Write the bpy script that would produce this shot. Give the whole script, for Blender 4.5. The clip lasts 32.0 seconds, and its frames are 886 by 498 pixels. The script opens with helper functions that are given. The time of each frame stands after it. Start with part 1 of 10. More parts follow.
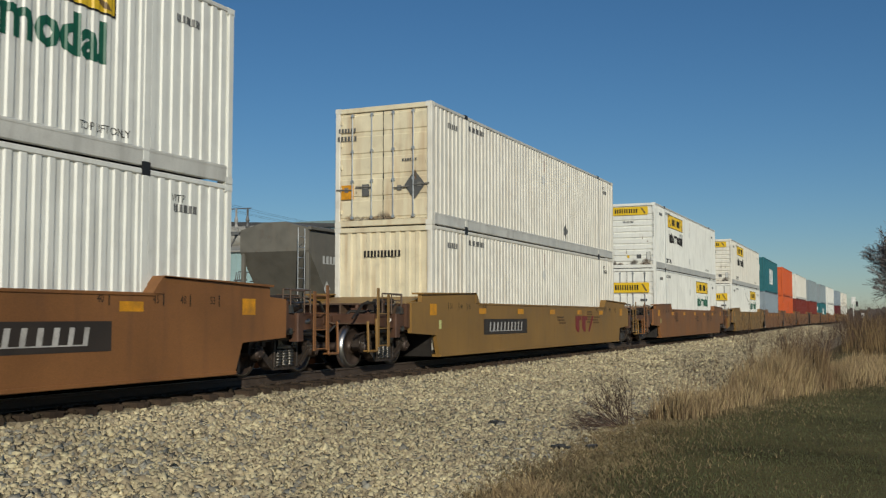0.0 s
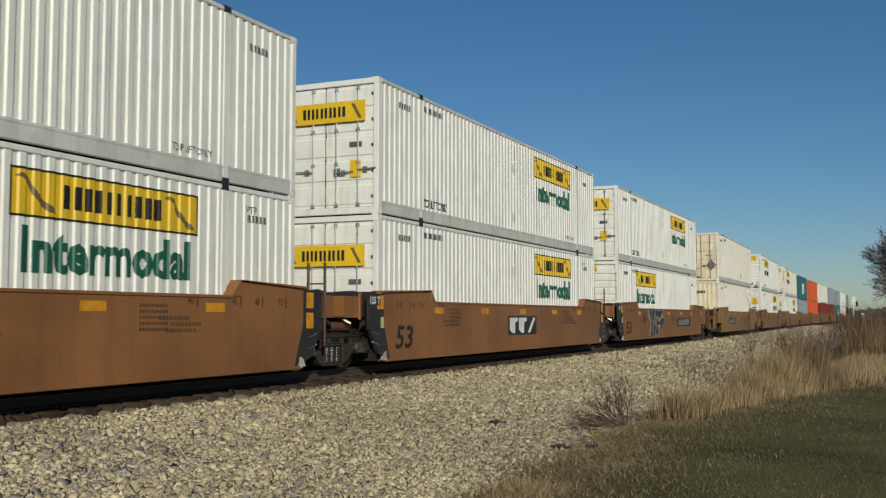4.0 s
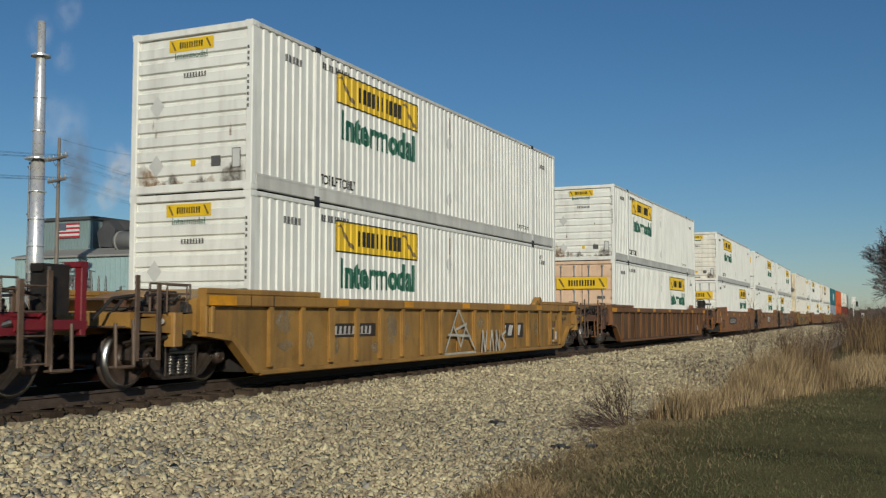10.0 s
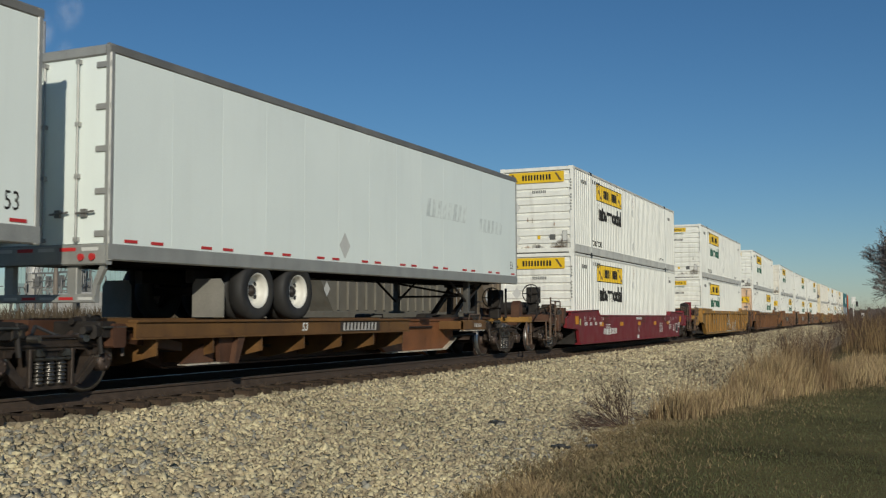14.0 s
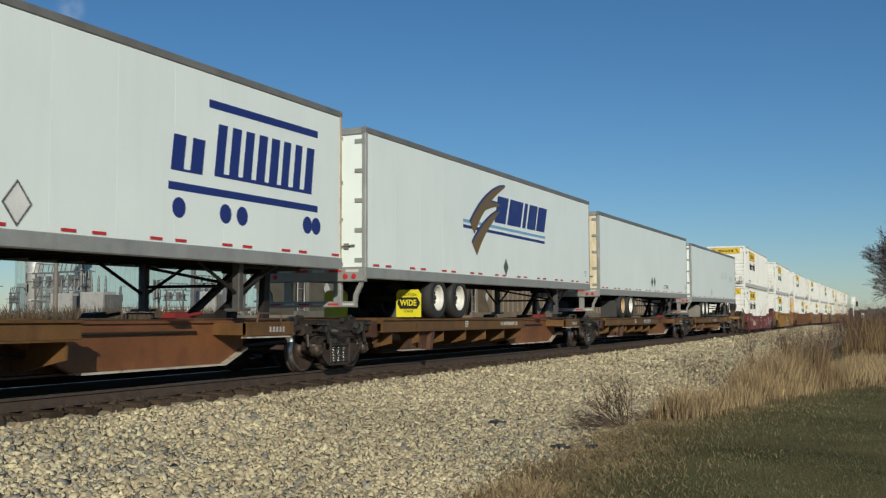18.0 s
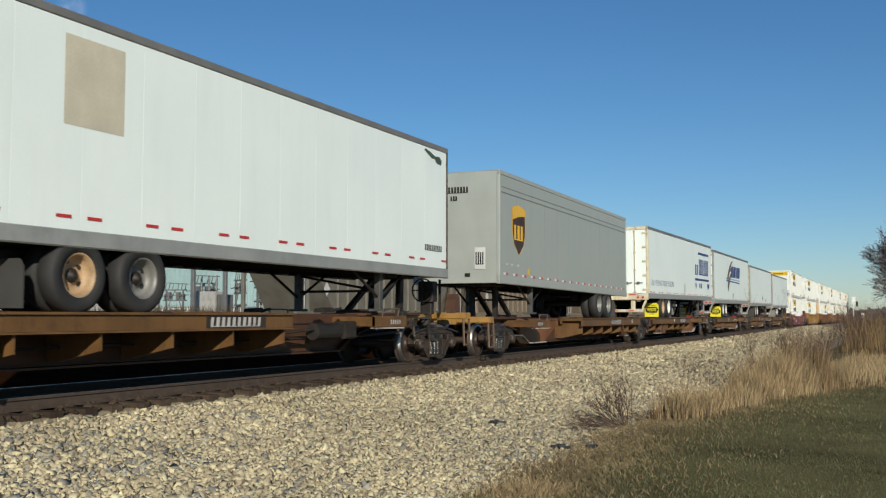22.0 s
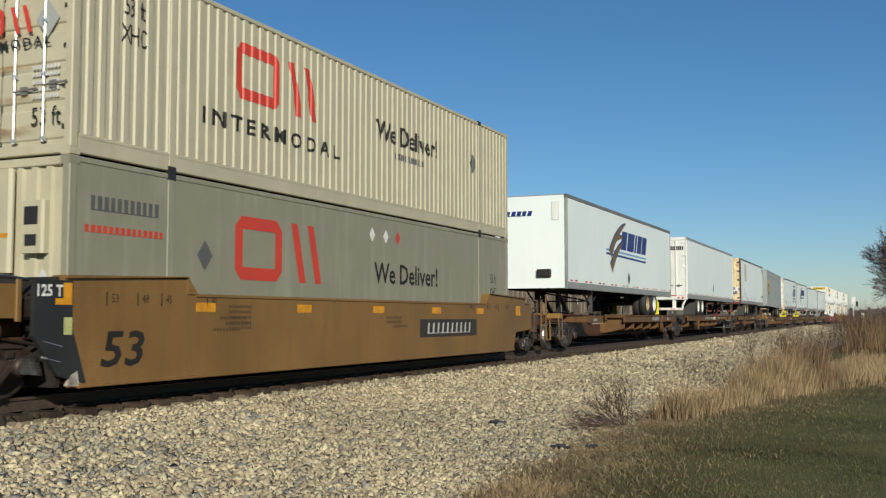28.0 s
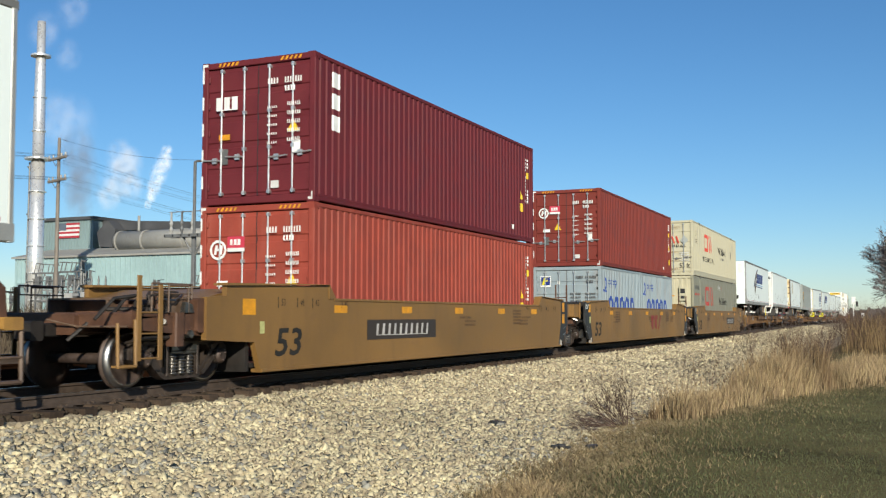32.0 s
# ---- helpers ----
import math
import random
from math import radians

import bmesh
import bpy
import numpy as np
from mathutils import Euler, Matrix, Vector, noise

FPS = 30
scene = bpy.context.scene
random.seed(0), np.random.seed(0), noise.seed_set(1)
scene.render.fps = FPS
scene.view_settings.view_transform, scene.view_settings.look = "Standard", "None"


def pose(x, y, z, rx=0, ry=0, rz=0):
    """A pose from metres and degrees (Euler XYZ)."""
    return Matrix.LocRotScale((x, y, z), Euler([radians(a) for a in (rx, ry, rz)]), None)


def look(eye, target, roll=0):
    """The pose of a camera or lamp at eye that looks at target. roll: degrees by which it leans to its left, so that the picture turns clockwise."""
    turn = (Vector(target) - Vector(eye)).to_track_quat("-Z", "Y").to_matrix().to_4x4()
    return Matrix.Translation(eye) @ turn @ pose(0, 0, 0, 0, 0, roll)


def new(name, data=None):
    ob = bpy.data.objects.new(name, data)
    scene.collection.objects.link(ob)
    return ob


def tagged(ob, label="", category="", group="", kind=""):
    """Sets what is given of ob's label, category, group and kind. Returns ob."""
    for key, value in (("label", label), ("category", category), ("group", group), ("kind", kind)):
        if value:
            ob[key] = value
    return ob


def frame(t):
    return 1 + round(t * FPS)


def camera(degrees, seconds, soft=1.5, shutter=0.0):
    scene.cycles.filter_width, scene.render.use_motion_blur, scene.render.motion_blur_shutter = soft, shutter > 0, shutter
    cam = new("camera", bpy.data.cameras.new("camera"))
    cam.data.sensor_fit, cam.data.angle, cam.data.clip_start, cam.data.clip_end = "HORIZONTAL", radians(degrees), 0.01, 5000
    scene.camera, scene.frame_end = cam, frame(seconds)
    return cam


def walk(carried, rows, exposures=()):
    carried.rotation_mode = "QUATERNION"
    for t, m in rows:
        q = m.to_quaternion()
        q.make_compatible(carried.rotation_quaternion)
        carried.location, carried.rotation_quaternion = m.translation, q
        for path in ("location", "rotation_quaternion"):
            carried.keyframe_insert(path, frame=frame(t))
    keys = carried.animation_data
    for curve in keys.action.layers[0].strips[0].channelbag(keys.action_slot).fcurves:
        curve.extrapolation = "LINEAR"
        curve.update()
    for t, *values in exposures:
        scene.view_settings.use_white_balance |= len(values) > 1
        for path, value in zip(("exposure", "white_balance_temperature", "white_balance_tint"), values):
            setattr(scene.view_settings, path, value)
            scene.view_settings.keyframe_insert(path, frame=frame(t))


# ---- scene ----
# z = 0 is the top of the rail, the train runs towards +y on the track at x = 0.
cam = camera(47.27, 32.0, soft=1.25, shutter=0.08)
EYE = pose(11.16, 0, 1.04, 93.82, 0, 24.43)
walk(cam, [(0, EYE), (32, EYE)], exposures=[(0, -0.33, 6300, 8), (8, -0.3, 6300, 8), (10, -0.3, 6300, 8), (12, -0.36, 6300, 8), (14, -0.28, 6300, 8), (17, -0.08, 6250, 8), (19, -0.03, 6250, 8), (21, 0.17, 6250, 9), (22, 0.16, 6250, 9), (25, -0.07, 6250, 9), (28, 0.12, 6250, 9), (30, 0.32, 6250, 9), (32, 0.52, 6250, 9)])

# ---------------------------------------------------------------- light
SUN_EL, SUN_AZ = 21.0, 34.0          # the sun stands behind the camera, 34 degrees from -y towards +x
to_sun = Vector((math.sin(radians(SUN_AZ)) * math.cos(radians(SUN_EL)), -math.cos(radians(SUN_AZ)) * math.cos(radians(SUN_EL)), math.sin(radians(SUN_EL))))
world = bpy.data.worlds.new("world")
scene.world = world
world.use_nodes = True
wn = world.node_tree
sky = wn.nodes.new("ShaderNodeTexSky")
sky.sky_type, sky.sun_disc = "NISHITA", False
sky.sun_elevation, sky.sun_rotation = radians(SUN_EL), radians(180 - SUN_AZ)
sky.air_density, sky.dust_density, sky.ozone_density, sky.altitude = 1.0, 0.15, 5.0, 200
sat = wn.nodes.new("ShaderNodeHueSaturation")
sat.inputs["Hue"].default_value, sat.inputs["Saturation"].default_value = 0.498, 1.1
wn.links.new(sky.outputs[0], sat.inputs["Color"])
wn.links.new(sat.outputs[0], wn.nodes["Background"].inputs[0])
wn.nodes["Background"].inputs[1].default_value = 0.073
sun_data = bpy.data.lights.new("sun", "SUN")
sun_data.energy, sun_data.angle, sun_data.color = 4.05, radians(0.53), (1.0, 0.92, 0.76)
sun = new("sun", sun_data)
sun.matrix_world = look(to_sun * 100, (0, 0, 0))


# ---------------------------------------------------------------- materials
def mat(name, col, rough=0.5, metal=0.0, vary=0.12, scale=2.0, streak=0.0, streak_col=(0.2, 0.12, 0.06), grain=60.0, bump=0.0, bump_scale=40.0,
        spots=0.0, spot_col=(0.12, 0.06, 0.03), per_object=0.0, island=0.0, spec=0.5, stretch=(1, 1, 1)):
    """Paint, metal, stone: colour with broad and fine variation, rain streaks, rust spots and fine relief."""
    m = bpy.data.materials.new(name)
    m.use_nodes = True
    n, l = m.node_tree.nodes, m.node_tree.links
    b = n["Principled BSDF"]
    b.inputs["Roughness"].default_value, b.inputs["Metallic"].default_value = rough, metal
    b.inputs["Specular IOR Level"].default_value = spec
    tc = n.new("ShaderNodeTexCoord")
    oi = n.new("ShaderNodeObjectInfo")
    off = n.new("ShaderNodeVectorMath")
    off.operation = "MULTIPLY_ADD"
    off.inputs[1].default_value = stretch
    sc = n.new("ShaderNodeVectorMath")
    sc.operation = "SCALE"
    sc.inputs[0].default_value = (37.0, 19.0, 53.0)
    l.new(oi.outputs["Random"], sc.inputs["Scale"])
    l.new(tc.outputs["Object"], off.inputs[0])
    l.new(sc.outputs[0], off.inputs[2])

    def noise_tex(s, detail, vec=off.outputs[0]):
        t = n.new("ShaderNodeTexNoise")
        t.inputs["Scale"].default_value, t.inputs["Detail"].default_value = s, detail
        l.new(vec, t.inputs["Vector"])
        return t.outputs["Fac"]

    def ramp(src, lo, hi, a=0.0, bb=1.0):
        r = n.new("ShaderNodeMapRange")
        r.inputs[1].default_value, r.inputs[2].default_value, r.inputs[3].default_value, r.inputs[4].default_value = lo, hi, a, bb
        l.new(src, r.inputs[0])
        return r.outputs[0]

    def mix(fac, a, bcol, kind="MIX"):
        x = n.new("ShaderNodeMix")
        x.data_type, x.blend_type = "RGBA", kind
        if isinstance(fac, float):
            x.inputs[0].default_value = fac
        else:
            l.new(fac, x.inputs[0])
        for i, v in ((6, a), (7, bcol)):
            if isinstance(v, tuple):
                x.inputs[i].default_value = (*v, 1)
            else:
                l.new(v, x.inputs[i])
        return x.outputs[2]

    def value(src, lo, hi):
        h = n.new("ShaderNodeHueSaturation")
        l.new(ramp(src, 0.3, 0.7, lo, hi), h.inputs["Value"])
        return h

    broad = noise_tex(scale, 4)
    h1 = value(broad, 1 - vary, 1 + vary)
    h1.inputs["Color"].default_value = (*col, 1)
    fine = noise_tex(grain, 2)
    h2 = value(fine, 1 - vary * 0.6, 1 + vary * 0.6)
    l.new(h1.outputs[0], h2.inputs["Color"])
    out = h2.outputs[0]
    if per_object:
        h3 = n.new("ShaderNodeHueSaturation")
        l.new(ramp(oi.outputs["Random"], 0, 1, 1 - per_object, 1 + per_object), h3.inputs["Value"])
        l.new(out, h3.inputs["Color"])
        out = h3.outputs[0]
    if island:
        g = n.new("ShaderNodeNewGeometry")
        h4 = n.new("ShaderNodeHueSaturation")
        l.new(ramp(g.outputs["Random Per Island"], 0, 1, 1 - island, 1 + island), h4.inputs["Value"])
        l.new(ramp(g.outputs["Random Per Island"], 0, 1, 0.49, 0.512), h4.inputs["Hue"])
        l.new(out, h4.inputs["Color"])
        out = h4.outputs[0]
    if streak:
        st = n.new("ShaderNodeVectorMath")
        st.operation = "MULTIPLY"
        st.inputs[1].default_value = (4.5, 4.5, 0.5)
        l.new(off.outputs[0], st.inputs[0])
        f = ramp(noise_tex(1.0, 3, st.outputs[0]), 0.5, 0.78, 0.0, streak)
        out = mix(f, out, streak_col)
    if spots:
        f = ramp(noise_tex(3.1, 5), 0.58, 0.72, 0.0, spots)
        out = mix(f, out, spot_col)
    l.new(out, b.inputs["Base Color"])
    l.new(ramp(broad, 0.3, 0.7, max(rough - 0.08, 0.03), min(rough + 0.1, 1.0)), b.inputs["Roughness"])
    if bump:
        bp = n.new("ShaderNodeBump")
        bp.inputs["Strength"].default_value, bp.inputs["Distance"].default_value = bump, 0.02
        l.new(noise_tex(bump_scale, 4), bp.inputs["Height"])
        l.new(bp.outputs[0], b.inputs["Normal"])
    return m


DIRT = (0.22, 0.19, 0.15)
WHITE = mat("white_paint", (0.76, 0.76, 0.7), 0.45, vary=0.05, streak=0.28, streak_col=DIRT, spots=0.08)
WHITE_OLD = mat("aged_white_paint", (0.74, 0.71, 0.62), 0.5, vary=0.08, streak=0.35, streak_col=(0.4, 0.3, 0.18), spots=0.12)
CREAM = mat("cream_paint", (0.72, 0.64, 0.45), 0.5, vary=0.1, streak=0.5, streak_col=(0.42, 0.22, 0.08), spots=0.15)
RUSTY_DOOR = mat("rust_stained_door_paint", (0.72, 0.59, 0.34), 0.5, vary=0.16, scale=1.6, streak=0.75, streak_col=(0.36, 0.16, 0.04), spots=0.65, spot_col=(0.3, 0.12, 0.03))
TAN_DOOR = mat("tan_door_paint", (0.66, 0.47, 0.32), 0.5, vary=0.1, streak=0.4, streak_col=(0.4, 0.2, 0.1))
SMOOTH_WHITE = mat("smooth_white_panel", (0.8, 0.86, 0.82), 0.38, vary=0.03, scale=0.5, streak=0.06, streak_col=(0.4, 0.38, 0.33))
UPS_GREY = mat("grey_trailer_panel", (0.33, 0.35, 0.32), 0.42, vary=0.05, streak=0.15, streak_col=(0.25, 0.24, 0.22))
BEIGE = mat("beige_container_paint", (0.46, 0.425, 0.295), 0.5, vary=0.06, streak=0.25, streak_col=(0.35, 0.26, 0.14))
SAGE = mat("grey_green_panel", (0.25, 0.24, 0.17), 0.5, vary=0.06, streak=0.25, streak_col=(0.5, 0.48, 0.4))
MAROON_BOX = mat("maroon_container_paint", (0.115, 0.015, 0.02), 0.65, spec=0.3, vary=0.12, streak=0.2, streak_col=(0.1, 0.03, 0.02))
RED_BOX = mat("red_container_paint", (0.17, 0.029, 0.02), 0.65, spec=0.3, vary=0.14, streak=0.25, streak_col=(0.12, 0.04, 0.03))
BRICK_BOX = mat("brick_red_container_paint", (0.26, 0.048, 0.03), 0.65, spec=0.3, vary=0.14, streak=0.25, streak_col=(0.36, 0.14, 0.1))
PALE_BLUE_BOX = mat("pale_blue_grey_container_paint", (0.25, 0.3, 0.32), 0.5, vary=0.08, streak=0.3, streak_col=(0.3, 0.2, 0.12))
TEAL_BOX = mat("teal_container_paint", (0.02, 0.13, 0.15), 0.5, vary=0.1)
ORANGE_BOX = mat("orange_container_paint", (0.58, 0.1, 0.02), 0.5, vary=0.1)
GREY_BOX = mat("grey_container_paint", (0.25, 0.3, 0.34), 0.5, vary=0.1)
ALU = mat("dull_aluminium_rail", (0.33, 0.33, 0.31), 0.4, metal=0.25, vary=0.12, streak=0.3, streak_col=(0.2, 0.19, 0.17), spots=0.2, spot_col=(0.2, 0.18, 0.16))
DARK_ALU = mat("weathered_dark_rail", (0.19, 0.185, 0.17), 0.5, metal=0.2, vary=0.15)
GALV = mat("galvanised_steel", (0.55, 0.56, 0.55), 0.35, metal=0.7, vary=0.1)
WELL_BROWN = mat("brown_wellcar_paint", (0.235, 0.1, 0.031), 0.5, vary=0.22, scale=0.6, streak=0.35, streak_col=(0.1, 0.05, 0.03), spots=0.15, bump=0.08)
WELL_YELLOW = mat("ochre_wellcar_paint", (0.26, 0.145, 0.038), 0.5, vary=0.2, scale=0.6, streak=0.28, streak_col=(0.16, 0.08, 0.03), spots=0.14, bump=0.08)
WELL_OCHRE_RIB = mat("yellow_ochre_ribbed_paint", (0.31, 0.168, 0.04), 0.5, vary=0.2, streak=0.6, streak_col=(0.14, 0.07, 0.03), spots=0.25, bump=0.08)
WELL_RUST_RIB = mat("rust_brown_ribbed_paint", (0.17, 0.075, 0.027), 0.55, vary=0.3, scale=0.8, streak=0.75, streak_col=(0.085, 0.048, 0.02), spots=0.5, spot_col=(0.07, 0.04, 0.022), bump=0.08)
# Plate darker than its posts: grime, plus the shade they throw, in one colour.
RIB_PLATE = mat("grimy_shaded_side_plate", (0.1, 0.056, 0.027), 0.6, vary=0.32, scale=1.1, streak=0.7, streak_col=(0.045, 0.03, 0.02), spots=0.6, spot_col=(0.15, 0.075, 0.025), bump=0.1)
OCHRE_PLATE = mat("grimy_ochre_side_plate", (0.28, 0.158, 0.042), 0.6, vary=0.3, scale=1.1, streak=0.7, streak_col=(0.11, 0.065, 0.028), spots=0.4, spot_col=(0.1, 0.055, 0.025), bump=0.1)
WELL_TAN = mat("tan_ochre_wellcar_paint", (0.2, 0.108, 0.03), 0.5, vary=0.2, scale=0.6, streak=0.28, streak_col=(0.1, 0.055, 0.025), spots=0.18, bump=0.08)
RAIL_WHITE = mat("dirty_white_rail", (0.6, 0.59, 0.54), 0.5, vary=0.12, scale=1.5, streak=0.4, streak_col=(0.3, 0.28, 0.24), spots=0.3, spot_col=(0.34, 0.32, 0.29))
PLATE_DARK = mat("dark_number_plate", (0.035, 0.026, 0.02), 0.5, vary=0.2)
WORN_WHITE = mat("worn_white_number", (0.45, 0.43, 0.4), 0.5, vary=0.2, spots=0.3, spot_col=(0.15, 0.1, 0.07))
DATA_LABEL = mat("pale_yellow_data_label", (0.5, 0.5, 0.2), 0.5, vary=0.25, grain=30)
SLATE = mat("slate_blue_lettering", (0.06, 0.09, 0.2), 0.5, vary=0.25)
RUST_POST = mat("rusted_post", (0.26, 0.16, 0.09), 0.6, vary=0.3, spots=0.5, spot_col=(0.4, 0.33, 0.26))
# Near-black base colour stands in for the deep shade beyond and below the train.
SHADED_BED = mat("shade_darkened_ground", (0.02, 0.0085, 0.004), 1.0, spec=0.0, vary=0.3, bump=0.8, bump_scale=25)
WELL_MAROON = mat("maroon_wellcar_paint", (0.17, 0.014, 0.02), 0.45, vary=0.12, streak=0.2, streak_col=(0.08, 0.02, 0.02), spots=0.1, bump=0.06)
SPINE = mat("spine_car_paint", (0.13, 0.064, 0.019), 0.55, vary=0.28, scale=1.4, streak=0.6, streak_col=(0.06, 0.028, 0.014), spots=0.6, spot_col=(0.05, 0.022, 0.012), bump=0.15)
# Worn steel whose pale base also carries the white sun glint of the edges.
SPINE_FLANGE = mat("worn_edge_with_glint", (0.62, 0.56, 0.47), 0.3, metal=0.4, vary=0.25, scale=3, spots=0.6, spot_col=(0.12, 0.07, 0.035))
# Sill base darkened for the shade below the decks; grime and rust over it.
SPINE_SILL = mat("grimy_shaded_spine_sill", (0.07, 0.03, 0.015), 0.6, vary=0.3, scale=1.6, streak=0.4, streak_col=(0.02, 0.014, 0.01), spots=0.5, spot_col=(0.07, 0.028, 0.014), bump=0.15)
WELL_END = mat("rust_brown_end_gear", (0.085, 0.04, 0.022), 0.55, vary=0.3, scale=3, spots=0.6, spot_col=(0.03, 0.02, 0.015), bump=0.15)
WELL_MARK = mat("faded_dark_stencil", (0.085, 0.045, 0.02), 0.55, vary=0.3)
def stain_mat(name, col, most, foot=0.15):
    """A thin film of dirt that breaks up at its edges."""
    m = mat(name, col, 0.7, vary=0.3)
    n, l = m.node_tree.nodes, m.node_tree.links
    tc, t, r = n.new("ShaderNodeTexCoord"), n.new("ShaderNodeTexNoise"), n.new("ShaderNodeMapRange")
    t.inputs["Scale"].default_value, t.inputs["Detail"].default_value = 9.0, 5.0
    r.inputs[1].default_value, r.inputs[2].default_value, r.inputs[4].default_value = 0.3, 0.68, most
    l.new(tc.outputs["Object"], t.inputs["Vector"])
    l.new(t.outputs["Fac"], r.inputs[0])
    f, d, k, q = n.new("ShaderNodeVectorMath"), n.new("ShaderNodeVectorMath"), n.new("ShaderNodeMapRange"), n.new("ShaderNodeMath")
    f.operation, d.operation, q.operation, k.interpolation_type = "MULTIPLY", "DISTANCE", "MULTIPLY", "SMOOTHSTEP"
    f.inputs[1].default_value, d.inputs[1].default_value = (1, 0, 0.75), (0.5, 0, foot)
    k.inputs[1].default_value, k.inputs[2].default_value, k.inputs[3].default_value, k.inputs[4].default_value = 0.55, 0.1, 0.0, 1.0
    l.new(tc.outputs["Generated"], f.inputs[0])
    l.new(f.outputs[0], d.inputs[0])
    l.new(d.outputs["Value"], k.inputs[0])
    l.new(r.outputs[0], q.inputs[0])
    l.new(k.outputs[0], q.inputs[1])
    l.new(q.outputs[0], n["Principled BSDF"].inputs["Alpha"])
    return m


WORN_PATCH = stain_mat("worn_grey_patch", (0.3, 0.25, 0.17), 0.75, 0.38)
STAIN = stain_mat("rust_stain", (0.27, 0.15, 0.06), 0.85)
STAIN_THIN = stain_mat("thin_rust_stain", (0.33, 0.19, 0.07), 0.6, 0.4)
STAIN_DARK = stain_mat("soot_stain", (0.1, 0.075, 0.055), 0.95)
GRIME = mat("grimy_steel", (0.024, 0.02, 0.017), 0.6, metal=0.2, vary=0.25, scale=6, spots=0.4, spot_col=(0.05, 0.032, 0.02), bump=0.15)
CAST = mat("cast_steel_truck", (0.05, 0.037, 0.029), 0.5, metal=0.3, vary=0.3, scale=6, spots=0.5, spot_col=(0.07, 0.045, 0.03), bump=0.25)
SPRING_STEEL = mat("oiled_spring_steel", (0.17, 0.16, 0.145), 0.32, metal=0.9, vary=0.3, scale=9, spots=0.4, spot_col=(0.03, 0.025, 0.02))
GEAR_RAIL = mat("grimy_brown_handrail", (0.11, 0.07, 0.045), 0.5, vary=0.3, scale=5, spots=0.5, spot_col=(0.05, 0.03, 0.02))
WHEEL = mat("rusty_wheel_plate", (0.066, 0.045, 0.035), 0.55, metal=0.3, vary=0.3, scale=5, spots=0.5, spot_col=(0.05, 0.04, 0.035))
TREAD = mat("polished_wheel_tread", (0.42, 0.41, 0.4), 0.36, metal=1.0, vary=0.08)
BLACK = mat("black_paint", (0.022, 0.022, 0.022), 0.5, vary=0.2)
LETTER_BLACK = mat("black_lettering", (0.022, 0.021, 0.019), 0.6, spec=0.2, vary=0.2)
LETTER_WHITE = mat("white_lettering", (0.72, 0.72, 0.68), 0.5, vary=0.12, spots=0.2, spot_col=(0.3, 0.25, 0.2))
GREEN_LETTER = mat("green_lettering", (0.012, 0.1, 0.055), 0.45, vary=0.15)
SIGN_YELLOW = mat("yellow_sign_panel", (0.72, 0.47, 0.015), 0.45, vary=0.08, streak=0.12, streak_col=(0.4, 0.25, 0.02))
REFLECT = mat("yellow_reflector", (0.62, 0.27, 0.01), 0.45, vary=0.2, scale=6, spots=0.6, spot_col=(0.26, 0.12, 0.03))
RED_TAPE = mat("red_reflector_tape", (0.5, 0.03, 0.03), 0.4, vary=0.1)
LOGO_RED = mat("red_logo_paint", (0.55, 0.05, 0.025), 0.45, vary=0.1)
DARK_RED = mat("dark_red_logo_paint", (0.2, 0.022, 0.018), 0.5, vary=0.15, spots=0.3, spot_col=(0.2, 0.09, 0.03))
LOGO_BLUE = mat("navy_logo_paint", (0.015, 0.03, 0.17), 0.45, vary=0.1)
BRIGHT_BLUE = mat("blue_logo_paint", (0.012, 0.045, 0.24), 0.45, vary=0.12)
LIGHT_BLUE = mat("light_blue_logo_paint", (0.2, 0.38, 0.6), 0.45, vary=0.1)
BRONZE = mat("bronze_logo_paint", (0.16, 0.1, 0.035), 0.45, vary=0.1)
SHIELD_BROWN = mat("dark_brown_logo_paint", (0.045, 0.018, 0.006), 0.45, vary=0.1)
SHIELD_GOLD = mat("gold_logo_paint", (0.75, 0.42, 0.02), 0.45, vary=0.08)
DECAL_GREY = mat("grey_decal", (0.1, 0.1, 0.095), 0.5, vary=0.15)
DECAL_PALE = mat("pale_decal", (0.55, 0.55, 0.52), 0.5, vary=0.1)
GRAFFITI = mat("pale_spray_paint", (0.42, 0.4, 0.34), 0.6, vary=0.25, grain=20)
GRAFFITI_BLUE = mat("pale_blue_spray_paint", (0.27, 0.27, 0.23), 0.6, vary=0.3, grain=20, spots=0.5, spot_col=(0.23, 0.12, 0.05))
GRAFFITI_DARK = mat("black_spray_paint", (0.04, 0.036, 0.034), 0.6, vary=0.25, grain=20)
RUBBER = mat("tyre_rubber", (0.022, 0.021, 0.02), 0.75, vary=0.25, spots=0.2, spot_col=(0.06, 0.055, 0.05))
RIM_WHITE = mat("white_rim", (0.66, 0.64, 0.58), 0.45, vary=0.12, spots=0.2)
RIM_RUST = mat("rusty_rim", (0.4, 0.27, 0.15), 0.55, vary=0.25, spots=0.4)
MUDFLAP = mat("mud_flap_rubber", (0.045, 0.043, 0.04), 0.7, vary=0.2)
WIDE_YELLOW = mat("yellow_mud_flap", (0.7, 0.62, 0.02), 0.5, vary=0.1)
BALLAST_BED = mat("ballast_bed", (0.27, 0.22, 0.145), 0.9, spec=0.15, vary=0.3, scale=3, grain=45, bump=1.0, bump_scale=22, spots=0.35, spot_col=(0.2, 0.2, 0.21))
GREY_STONE = mat("grey_limestone_ballast", (0.25, 0.235, 0.195), 0.9, spec=0.2, vary=0.14, scale=0.45, grain=60, island=0.3, bump=0.3)
